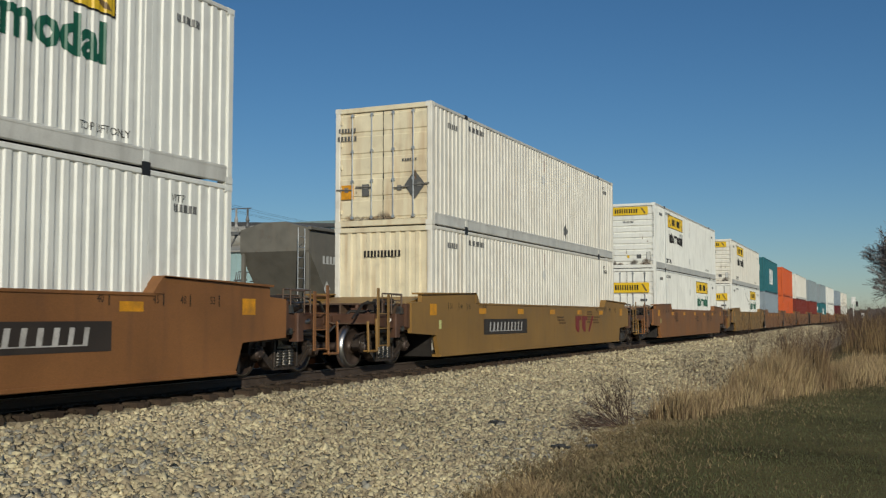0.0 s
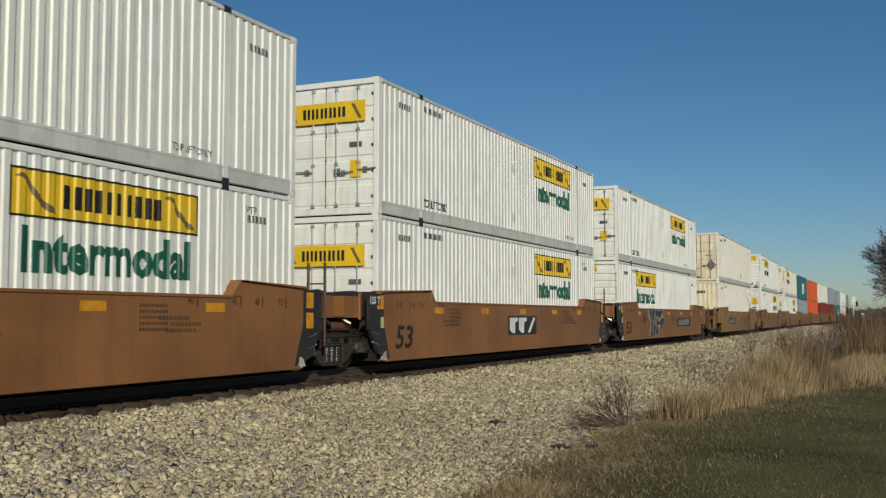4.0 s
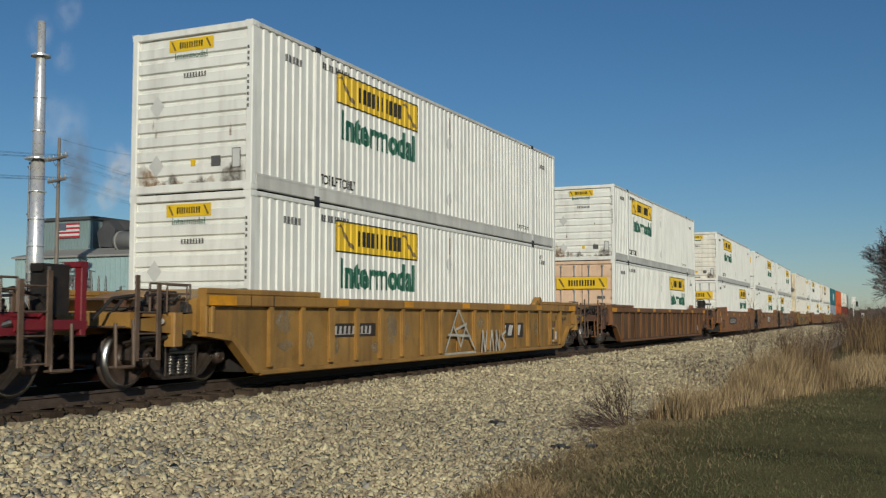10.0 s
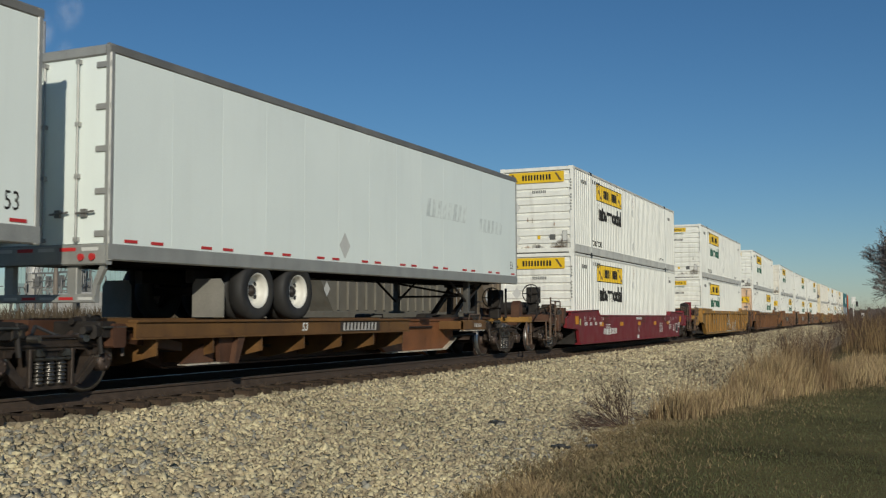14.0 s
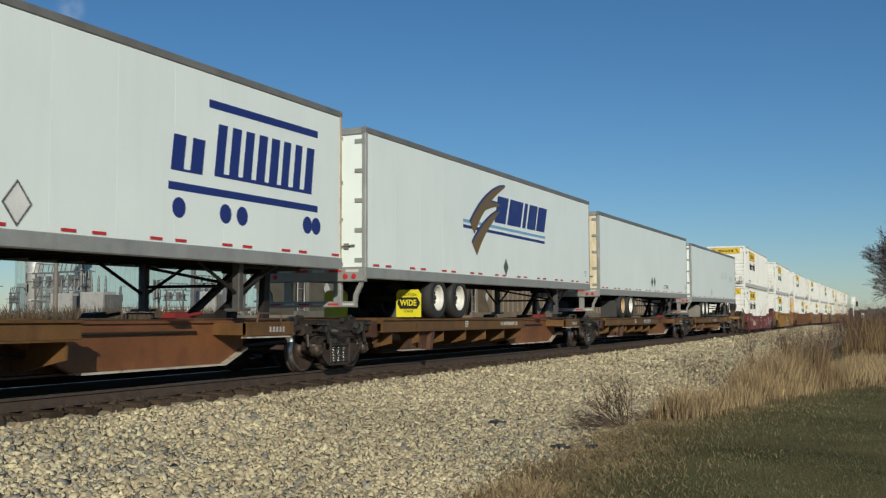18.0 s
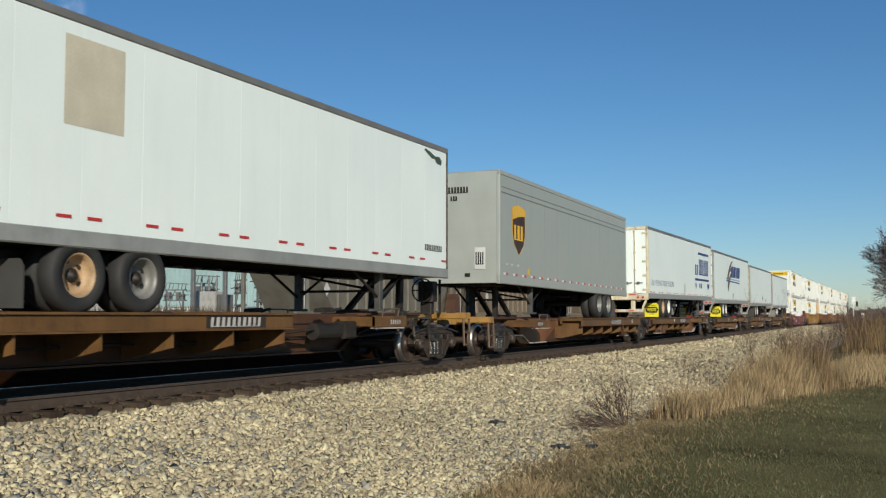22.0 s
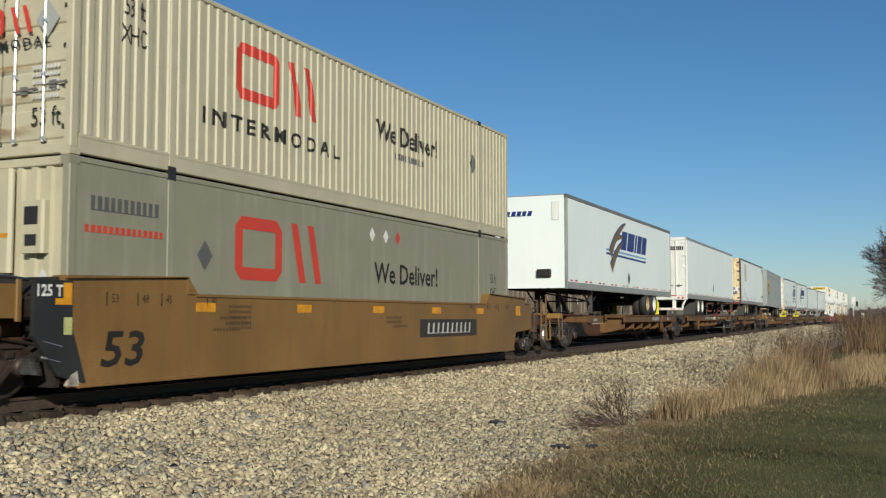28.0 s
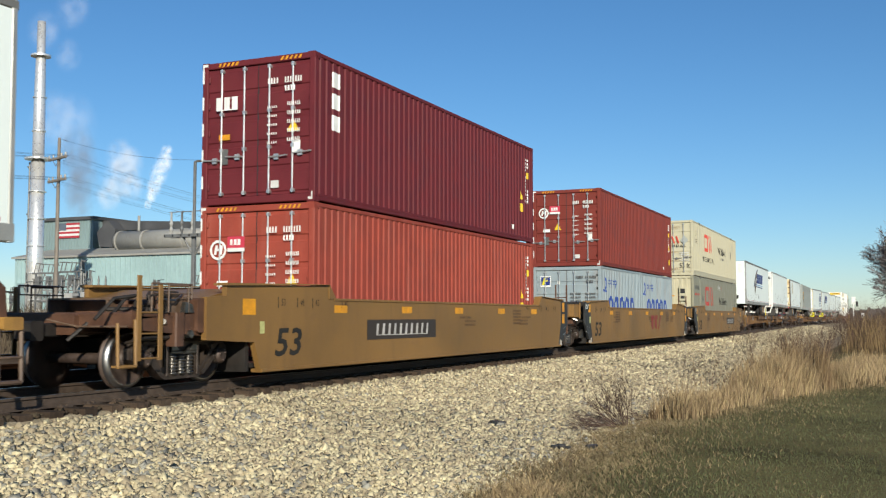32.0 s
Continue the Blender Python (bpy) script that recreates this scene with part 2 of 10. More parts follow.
STONE = mat("limestone_ballast", (0.5, 0.42, 0.27), 0.9, spec=0.2, vary=0.16, scale=0.45, grain=60, island=0.34, per_object=0.2, spots=0.5, spot_col=(0.37, 0.33, 0.25), bump=0.3)
OILY = mat("oily_track_ballast", (0.045, 0.034, 0.024), 0.9, spec=0.1, vary=0.2, island=0.35)
RAIL_RUST = mat("rusty_rail_side", (0.062, 0.043, 0.031), 0.7, vary=0.25, scale=8, bump=0.1)
RAIL_TOP = mat("polished_rail_head", (0.4, 0.39, 0.37), 0.34, metal=1.0, vary=0.08)
TIE_WOOD = mat("weathered_tie_wood", (0.062, 0.043, 0.03), 0.85, spec=0.2, vary=0.3, scale=4, grain=50, per_object=0.35, bump=0.5, stretch=(0.3, 3, 3))
SOIL = mat("field_soil", (0.19, 0.14, 0.08), 0.95, spec=0.1, vary=0.3, scale=0.3, grain=12, bump=0.6, bump_scale=8)
LAWN_SOIL = mat("lawn_ground", (0.12, 0.1, 0.045), 0.95, spec=0.05, vary=0.35, scale=0.8, grain=25, bump=0.6, bump_scale=30, spots=0.35, spot_col=(0.12, 0.095, 0.05))
LAWN_BLADE = mat("lawn_grass_blade", (0.098, 0.104, 0.05), 0.9, spec=0.03, vary=0.24, island=0.08, scale=0.6, spots=0.45, spot_col=(0.13, 0.105, 0.055))
DRY_GRASS = mat("dry_grass_blade", (0.31, 0.225, 0.125), 0.8, spec=0.15, vary=0.25, island=0.45, scale=0.6)
CLUMP_GRASS = mat("brown_clump_grass", (0.22, 0.15, 0.085), 0.85, spec=0.1, vary=0.25, island=0.4, scale=0.8)
THATCH = mat("dead_grass_thatch", (0.175, 0.135, 0.075), 0.9, spec=0.1, vary=0.3, island=0.22, scale=0.8)
WEED_STEM = mat("dead_weed_stem", (0.085, 0.055, 0.042), 0.8, spec=0.15, vary=0.25, island=0.4)
BARK = mat("grey_bark", (0.21, 0.18, 0.165), 0.85, spec=0.2, vary=0.25, island=0.3, bump=0.3)


# ---------------------------------------------------------------- mesh tools
class Geo:
    """Collects boxes, prisms and tubes for one mesh."""

    def __init__(self):
        self.v, self.f = [], []

    def add(self, vs, fs):
        o = len(self.v)
        self.v += vs
        self.f += [tuple(i + o for i in f) for f in fs]
        return self

    def box(self, x0, x1, y0, y1, z0, z1, c=0.0):
        """A box, its long edges chamfered by c."""
        if c <= 0:
            return self.add([(x0, y0, z0), (x1, y0, z0), (x1, y1, z0), (x0, y1, z0), (x0, y0, z1), (x1, y0, z1), (x1, y1, z1), (x0, y1, z1)],
                            [(0, 3, 2, 1), (4, 5, 6, 7), (0, 1, 5, 4), (1, 2, 6, 5), (2, 3, 7, 6), (3, 0, 4, 7)])
        d = (x1 - x0, y1 - y0, z1 - z0)
        ax = d.index(max(d))
        lo, hi = (x0, y0, z0), (x1, y1, z1)
        a, b = [(1, 2), (2, 0), (0, 1)][ax]
        ring = [(lo[a] + c, lo[b]), (hi[a] - c, lo[b]), (hi[a], lo[b] + c), (hi[a], hi[b] - c), (hi[a] - c, hi[b]), (lo[a] + c, hi[b]), (lo[a], hi[b] - c), (lo[a], lo[b] + c)]
        vs = []
        for s in (lo[ax], hi[ax]):
            for p in ring:
                q = [0, 0, 0]
                q[ax], q[a], q[b] = s, p[0], p[1]
                vs.append(tuple(q))
        return self.add(vs, [tuple(range(7, -1, -1)), tuple(range(8, 16))] + [(i, (i + 1) % 8, 8 + (i + 1) % 8, 8 + i) for i in range(8)])

    def prism(self, pts, a0, a1, axis="x"):
        """A polygon of (y, z) (or (x, z) for axis y, (x, y) for axis z) drawn out from a0 to a1."""
        n = len(pts)
        put = {"x": lambda s, p: (s, p[0], p[1]), "y": lambda s, p: (p[0], s, p[1]), "z": lambda s, p: (p[0], p[1], s)}[axis]
        vs = [put(a0, p) for p in pts] + [put(a1, p) for p in pts]
        return self.add(vs, [tuple(range(n - 1, -1, -1)), tuple(range(n, 2 * n))] + [(i, (i + 1) % n, n + (i + 1) % n, n + i) for i in range(n)])

    def tube(self, p0, p1, r, n=8, r1=None):
        p0, p1 = Vector(p0), Vector(p1)
        d = (p1 - p0).normalized()
        u = d.orthogonal().normalized()
        w = d.cross(u)
        r1 = r if r1 is None else r1
        vs = []
        for p, rr in ((p0, r), (p1, r1)):
            for i in range(n):
                a = 2 * math.pi * i / n
                vs.append(tuple(p + (u * math.cos(a) + w * math.sin(a)) * rr))
        return self.add(vs, [tuple(range(n - 1, -1, -1)), tuple(range(n, 2 * n))] + [(i, (i + 1) % n, n + (i + 1) % n, n + i) for i in range(n)])

    def turn(self, prof, axis="x", n=20, ring=False):
        """A profile of (along, radius) turned about an axis through the origin."""
        vs = []
        for s, r in prof:
            for i in range(n):
                a = 2 * math.pi * i / n
                c, d = r * math.cos(a), r * math.sin(a)
                vs.append({"x": (s, c, d), "y": (c, s, d), "z": (c, d, s)}[axis])
        q = len(prof)
        fs = [] if ring else [tuple(range(n - 1, -1, -1)), tuple(range((q - 1) * n, q * n))]
        for k in range(q if ring else q - 1):
            j = (k + 1) % q
            fs += [(k * n + i, k * n + (i + 1) % n, j * n + (i + 1) % n, j * n + i) for i in range(n)]
        return self.add(vs, fs)

    def mesh(self, name, material, smooth=False):
        me = bpy.data.meshes.new(name)
        me.from_pydata(self.v, [], self.f)
        me.materials.append(material)
        bm = bmesh.new()
        bm.from_mesh(me)
        bmesh.ops.recalc_face_normals(bm, faces=bm.faces)
        bm.to_mesh(me)
        bm.free()
        if smooth:
            for p in me.polygons:
                p.use_smooth = len(p.vertices) == 4
        return me


MESHES = {}


def shared(key, material, build, smooth=False):
    """The mesh of that key and material, built once."""
    k = (key, material.name)
    if k not in MESHES:
        g = Geo()
        build(g)
        MESHES[k] = g.mesh(key[0] if isinstance(key, tuple) else key, material, smooth)
    return MESHES[k]


def part(name, me, parent, m=None, label=""):
    ob = new(name, me)
    ob.parent = parent
    if m is not None:
        ob.matrix_basis = m
    if label:
        ob["label"] = label
    return ob


def thing(name, m, label, category, group="", kind=""):
    ob = new(name)
    ob.empty_display_size = 0.3
    ob.matrix_basis = m
    return tagged(ob, label, category, group, kind)


def text_geo(txt, size, narrow=1.0, shear=0.0, bold=0.0, space=1.0):
    """Flat letters as a mesh in x (reading) and y (up), centred."""
    cu = bpy.data.curves.new("letters", "FONT")
    cu.body, cu.size, cu.shear, cu.align_x, cu.align_y, cu.offset = txt, size, shear, "CENTER", "CENTER", bold
    cu.resolution_u, cu.space_character = 2, space
    ob = new("letters", cu)
    dg = bpy.context.evaluated_depsgraph_get()
    me = bpy.data.meshes.new_from_object(ob.evaluated_get(dg))
    bpy.data.objects.remove(ob)
    bpy.data.curves.remove(cu)
    vs = [(v.co.x * narrow, v.co.y) for v in me.vertices]
    fs = [tuple(p.vertices) for p in me.polygons]
    bpy.data.meshes.remove(me)
    return vs, fs


PITCH, DEPTH = 0.235, 0.026


def groove(y):
    """Depth of the corrugated side at y."""
    u = (y / PITCH) % 1.0
    if u < 0.42:
        return 0.0
    if u < 0.52:
        return DEPTH * (u - 0.42) / 0.1
    if u < 0.9:
        return DEPTH
    return DEPTH * (1.0 - u) / 0.1


STEPS = (0.0, 0.42, 0.52, 0.9)


def decal(name, shapes, material, parent, face, a, z, lift=0.004, wavy=False, label=""):
    """Flat figures painted on a face. shapes: (verts, faces) in reading direction and up, about (a, z).
    face: ('side', x) reads along +y on the plane at x; ('rear', y) reads along +x on the plane at y. wavy: follows the corrugation."""
    vs, fs = shapes
    me = bpy.data.meshes.new(name)
    me.from_pydata([(v[0] + a, v[1] + z, 0) for v in vs], [], fs)
    bm = bmesh.new()
    bm.from_mesh(me)
    if wavy:
        lo, hi = min(v[0] for v in vs) + a, max(v[0] for v in vs) + a
        k = math.floor(lo / PITCH)
        while k * PITCH < hi:
            for s in STEPS:
                p = (k + s) * PITCH
                if lo < p < hi:
                    bmesh.ops.bisect_plane(bm, geom=bm.verts[:] + bm.edges[:] + bm.faces[:], plane_co=(p, 0, 0), plane_no=(1, 0, 0))
            k += 1
    for v in bm.verts:
        u, w = v.co.x, v.co.y
        if face[0] == "side":
            v.co = (face[1] + lift - (groove(u) if wavy else 0), u, w)
        else:
            v.co = (u, face[1] - lift, w)
    bm.normal_update()
    want = Vector((1, 0, 0)) if face[0] == "side" else Vector((0, -1, 0))
    flip = [f for f in bm.faces if f.normal.dot(want) < 0]
    bmesh.ops.reverse_faces(bm, faces=flip)
    bm.to_mesh(me)
    bm.free()
    me.materials.append(material)
    return part(name, me, parent, label=label)


def rects(*rs):
    """Rectangles (u0, u1, w0, w1) as one set of shapes."""
    vs, fs = [], []
    for u0, u1, w0, w1 in rs:
        o = len(vs)
        vs += [(u0, w0), (u1, w0), (u1, w1), (u0, w1)]
        fs.append((o, o + 1, o + 2, o + 3))
    return vs, fs


def polys(*ps):
    vs, fs = [], []
    for p in ps:
        o = len(vs)
        vs += list(p)
        fs.append(tuple(range(o, o + len(p))))
    return vs, fs


def bars(n, w, h, gap=0.3, slant=0.0, seed=1):
    """A comb of n upright bars on a thin base line, as wide as a word w x h."""
    rnd = random.Random(seed)
    step = w / n
    base = -h / 2 + h * 0.07
    top = []
    for i in range(n):
        u = -w / 2 + i * step
        k = step * (1 - gap) * rnd.uniform(0.85, 1.0)
        s = slant * h
        top += [(u, base), (u + s, h / 2), (u + k + s, h / 2), (u + k, base)]
    return polys([(-w / 2, -h / 2)] + top + [(top[-1][0], -h / 2)])


def strokes(w, h):
    """Plain upright strokes in pairs, as wide as a short painted name."""
    out = []
    x = -w / 2
    for wide, two in ((0.07, False), (0.16, True), (0.17, True), (0.17, True), (0.17, True), (0.07, False)):
        t = w * (0.058 if two else 0.07)
        out.append((x, x + t, -h / 2, h / 2))
        if two:
            out.append((x + wide * w - t, x + wide * w, -h / 2, h / 2))
        x += (wide + 0.038) * w
    return rects(*out)


def diamond(s):
    return polys([(0, -s), (s * 0.8, 0), (0, s), (-s * 0.8, 0)])


# ---------------------------------------------------------------- the train: where it is
# Distance run by the train, second by second, and the line of the track: straight, then a long bend to the left.
RUN = [0.0, 10.12, 20.22, 30.34, 40.52, 50.76, 61.07, 71.41, 81.74, 92.08, 102.42, 112.77, 123.17, 133.59, 144.02, 154.48, 164.99, 175.48, 185.9, 196.28, 206.67,
       217.12, 227.7, 238.34, 248.99, 259.64, 270.27, 280.94, 291.68, 302.46, 313.24, 324.03, 334.86]
BEND_Y, BEND_R = 235.0, 600.0
TRAIN = []          # every thing that rides with the train, with its place along it


def aside(y):
    """The track swings 1.6 m to the left between 45 and 150 m from the start: how far it has swung at y."""
    k = min(max((y - 45.0) / 105.0, 0.0), 1.0)
    return -1.6 * k * k * (3 - 2 * k)


def on_track(s, x=0.0, z=0.0, turn=0.0):
    """The pose of something s metres along the track."""
    if s <= BEND_Y:
        slope = (aside(s + 0.5) - aside(s - 0.5))
        return pose(aside(s), s, 0, 0, 0, -math.degrees(math.atan(slope))) @ pose(x, 0, z, 0, 0, turn)
    a = (s - BEND_Y) / BEND_R
    return Matrix.Translation((-1.6 - BEND_R + BEND_R * math.cos(a), BEND_Y + BEND_R * math.sin(a), 0)) @ pose(0, 0, 0, 0, 0, math.degrees(a)) @ pose(x, 0, z, 0, 0, turn)


def rider(name, s, z, label, category, group="", turn=0, tilt=0.0):
    ob = thing(name, on_track(s, 0, z, turn) @ pose(0, 0, 0, tilt), label, category, group)
    TRAIN.append((ob, s, z, turn, tilt))
    return ob


# ---------------------------------------------------------------- containers
HW = 1.295


def wavy_wall(g, y0, y1, z0, z1, x, sgn):
    ys = []
    k = math.floor(y0 / PITCH)
    while k * PITCH < y1:
        ys += [(k + s) * PITCH for s in STEPS]
        k += 1
    ys = [y0] + [y for y in ys if y0 + 1e-4 < y < y1 - 1e-4] + [y1]
    vs, fs = [], []
    for y in ys:
        xx = sgn * (x - groove(y))
        vs += [(xx, y, z0), (xx, y, z1)]
    fs = [(2 * i, 2 * i + 2, 2 * i + 3, 2 * i + 1) for i in range(len(ys) - 1)]
    g.add(vs, fs)
    g.box(sgn * (x - 0.07), sgn * (x - 0.05), y0, y1, z0, z1)


def folded(g, axis, a0, a1, b0, b1, pitch, depth, out, share=0.35):
    """A plate folded into ribs. axis: the way the ribs run, z (upright) or x (level); out: 1 faces +y, -1 faces -y."""
    us = [(a0, 0.0)]
    n = int((a1 - a0) / pitch)
    start = a0 + ((a1 - a0) - n * pitch) / 2
    for i in range(n):
        m = start + (i + 0.5) * pitch
        r = pitch * share / 2
        us += [(m - r - 0.025, 0.0), (m - r, 1.0), (m + r, 1.0), (m + r + 0.025, 0.0)]
    us.append((a1, 0.0))
    vs = []
    for u, d in us:
        y = -out * depth * (1 - d)
        for b, yy in ((b0, y), (b1, y), (b1, -out * (depth + 0.03)), (b0, -out * (depth + 0.03))):
            vs.append((u, yy, b) if axis == "z" else (b, yy, u))
    k = len(us)
    fs = [(0, 1, 2, 3), (4 * k - 4, 4 * k - 3, 4 * k - 2, 4 * k - 1)]
    for i in range(k - 1):
        o = 4 * i
        fs += [(o + q, o + (q + 1) % 4, o + 4 + (q + 1) % 4, o + 4 + q) for q in range(4)]
    g.add(vs, fs)


def door_leaf(g, w, h, panels=5):
    """A door leaf in x 0..w, z 0..h, pressed into horizontal panels, its face at y = 0."""
    folded(g, "x", 0, h, 0, w, h / panels, 0.02, -1, 0.72)


def lock_rod(g, h):
    g.tube((0, -0.045, 0.02), (0, -0.045, h - 0.02), 0.017, 6)
    for z in (0.06, h * 0.36, h * 0.64, h - 0.06):
        g.box(-0.035, 0.035, -0.06, 0.0, z - 0.03, z + 0.03)


def lock_handle(g, s):
    g.tube((0, -0.055, 0), (s * 0.42, -0.06, 0.02), 0.016, 6)
    g.box(s * 0.16 - 0.05, s * 0.16 + 0.05, -0.05, -0.012, -0.05, 0.06)


def hinge(g):
    g.box(-0.06, 0.05, -0.02, 0.0, -0.045, 0.045, 0.01)
    g.tube((0.04, -0.025, -0.06), (0.04, -0.025, 0.06), 0.018, 6)


def casting(g):
    g.box(-0.082, 0.082, -0.09, 0.09, -0.06, 0.06, 0.012)
    g.box(-0.085, 0.085, -0.03, 0.03, -0.025, 0.025)


def container(s, z0, L, H, body, label, rear="door", rear_mat=None, side="wavy", big=True, rail=None, post=None, category="container", castings=BLACK, far=False):
    """A box s metres along the train. big: the 53 foot kind, with lifting posts 40 feet apart."""
    c = rider("container", s, z0, label, category, "containers on the train")
    rear_mat, rail, post = rear_mat or body, rail or body, post or body
    br = 0.3 if big else 0.16
    tr = 0.09
    for sg in (1, -1):
        if side == "wavy":
            part("side_wall", shared(("side_wall", L, H, big, sg), body, lambda g: wavy_wall(g, -L / 2 + 0.1, L / 2 - 0.1, br, H - tr, HW - 0.012, sg)), c)
        else:
            part("side_wall", shared(("flat_wall", L, H, sg), body, lambda g: g.box(sg * (HW - 0.06), sg * (HW - 0.012), -L / 2 + 0.1, L / 2 - 0.1, br, H - tr)), c)
        part("bottom_rail", shared(("bottom_rail", L, br, sg), rail, lambda g: (g.box(sg * (HW - 0.09), sg * (HW - 0.004), -L / 2 + 0.16, L / 2 - 0.16, 0.03, br, 0.012),
             g.box(sg * (HW - 0.04), sg * (HW + 0.002), -L / 2 + 0.16, L / 2 - 0.16, br - 0.05, br - 0.02))), c)
        part("top_rail", shared(("top_rail", L, H, sg), rail, lambda g: g.box(sg * (HW - 0.08), sg * (HW - 0.003), -L / 2 + 0.1, L / 2 - 0.1, H - tr, H - 0.005, 0.015)), c)
    part("roof", shared(("roof", L, H), body, lambda g: [g.box(-HW + 0.06, HW - 0.06, -L / 2 + 0.1, L / 2 - 0.1, H - 0.06, H - 0.03)] + [g.box(-HW + 0.09, HW - 0.09, y - 0.09, y + 0.09, H - 0.03, H - 0.014)
         for y in np.arange(-L / 2 + 0.5, L / 2 - 0.4, 0.5)]), c)
    part("floor", shared(("floor", L), GRIME, lambda g: [g.box(-HW + 0.1, HW - 0.1, -L / 2 + 0.1, L / 2 - 0.1, 0.14, 0.2)] + [g.box(-HW + 0.1, HW - 0.1, y - 0.04, y + 0.04, 0.04, 0.14)
         for y in np.arange(-L / 2 + 0.6, L / 2 - 0.4, 0.6)]), c)
    ends = (-L / 2, L / 2)
    for ex in (-1, 1):
        for ey in (-1, 1):
            part("corner_post", shared(("corner_post", H, ex, ey), post, lambda g: g.box(*sorted((ex * (HW - 0.13), ex * HW)), *sorted((ey * 0.0, -ey * 0.14)), 0.1, H - 0.1, 0.015)), c, pose(0, ey * L / 2, 0))
            for z in (0.06, H - 0.06):
                part("corner_casting", shared("corner_casting", post, casting), c, pose(ex * (HW - 0.082), ey * (L / 2 - 0.088), z))
        if big:
            for ey in (-1, 1):
                part("lifting_post", shared(("lifting_post", H, ex), post, lambda g: g.box(*sorted((ex * (HW - 0.07), ex * (HW + 0.002))), -0.075, 0.075, 0.1, H - 0.1, 0.012)), c, pose(0, ey * 6.02, 0))
                for z in (0.04, H - 0.045):
                    part("corner_casting", shared("corner_casting", castings, casting), c, pose(ex * (HW - 0.078), ey * 6.02, z))
    # the leading end: upright ribs
    part("end_wall", shared(("front_wall", H), body, lambda g: folded(g, "z", -HW + 0.12, HW - 0.12, 0.12, H - 0.1, 0.26, 0.04, 1)), c, pose(0, L / 2 - 0.02, 0))
    y = -L / 2
    part("door_sill", shared("door_sill", rear_mat, lambda g: g.box(-HW + 0.12, HW - 0.12, 0.0, 0.1, 0.02, 0.16, 0.012)), c, pose(0, y, 0))
    part("door_header", shared("door_header", rear_mat, lambda g: g.box(-HW + 0.12, HW - 0.12, 0.0, 0.1, -0.13, -0.01, 0.012)), c, pose(0, y, H))
    if rear == "door":
        w, h = HW - 0.15, H - 0.31
        rods = GALV
        for k in (0, 1):
            d = part("door", shared(("door", w, h), rear_mat, lambda g: door_leaf(g, w, h)), c, pose(-w - 0.012 if k == 0 else 0.012, y + 0.03, 0.17))
            for f in () if far else ((0.3, 0.76) if k == 0 else (0.24, 0.7)):
                part("locking_bar", shared(("locking_bar", h), rods, lambda g: lock_rod(g, h)), d, pose(w * f, 0, 0))
                part("handle", shared(("lock_handle", k), GALV if not big else DARK_ALU, lambda g: lock_handle(g, -1 if k == 0 else 1)), d, pose(w * f, 0, h * (0.28 if f < 0.5 else 0.3)))
            for i in range(0 if far else 5):
                part("hinge", shared(("hinge", k), rear_mat, hinge), d, pose(0 if k == 0 else w, 0, h * (0.08 + 0.21 * i), 0, 0, 0 if k == 0 else 180) @ pose(0, 0.0 if k == 0 else 0.0, 0))
        part("door_seal", shared(("door_seal", h), BLACK, lambda g: g.box(-0.012, 0.012, 0.02, 0.06, 0, h)), c, pose(0, y + 0.02, 0.17))
    elif rear == "ribs":
        part("end_wall", shared(("ribbed_end", H), rear_mat, lambda g: folded(g, "x", 0.16, H - 0.13, -HW + 0.12, HW - 0.12, (H - 0.4) / 9.5, 0.045, -1, 0.62)), c, pose(0, y + 0.014, 0))
    else:
        part("end_wall", shared(("upright_end", H), rear_mat, lambda g: folded(g, "z", -HW + 0.13, HW - 0.13, 0.16, H - 0.13, 0.26, 0.04, -1)), c, pose(0, y + 0.02, 0))
    c["L"], c["H"] = L, H
    return c


TEXTS = {}


def words(txt, size, narrow=1.0, shear=0.0, bold=0.0, width=0.0, space=1.0):
    """Letters of that size; width stretches the line to that length."""
    k = (txt, size, narrow, shear, bold, width, space)
    if k not in TEXTS:
        vs, fs = text_geo(*k[:5], space)
        if width:
            f = width / (max(v[0] for v in vs) - min(v[0] for v in vs))
            vs = [(v[0] * f, v[1]) for v in vs]
        TEXTS[k] = (vs, fs)
    return TEXTS[k]


def side_mark(c, name, shapes, material, a, z, wavy=True, lift=0.004, key=None, label=""):
    k = (key, a, z, material.name)
    if key and k in MESHES:
        return part(name, MESHES[k], c, label=label)
    ob = decal(name, shapes, material, c, ("side", HW - 0.012), a, z, lift, wavy, label)
    if key:
        MESHES[k] = ob.data
    return ob


def rear_mark(c, name, shapes, material, x, z, off=0.03, label=""):
    return decal(name, shapes, material, c, ("rear", -c["L"] / 2 + off), x, z, 0.004, False, label)


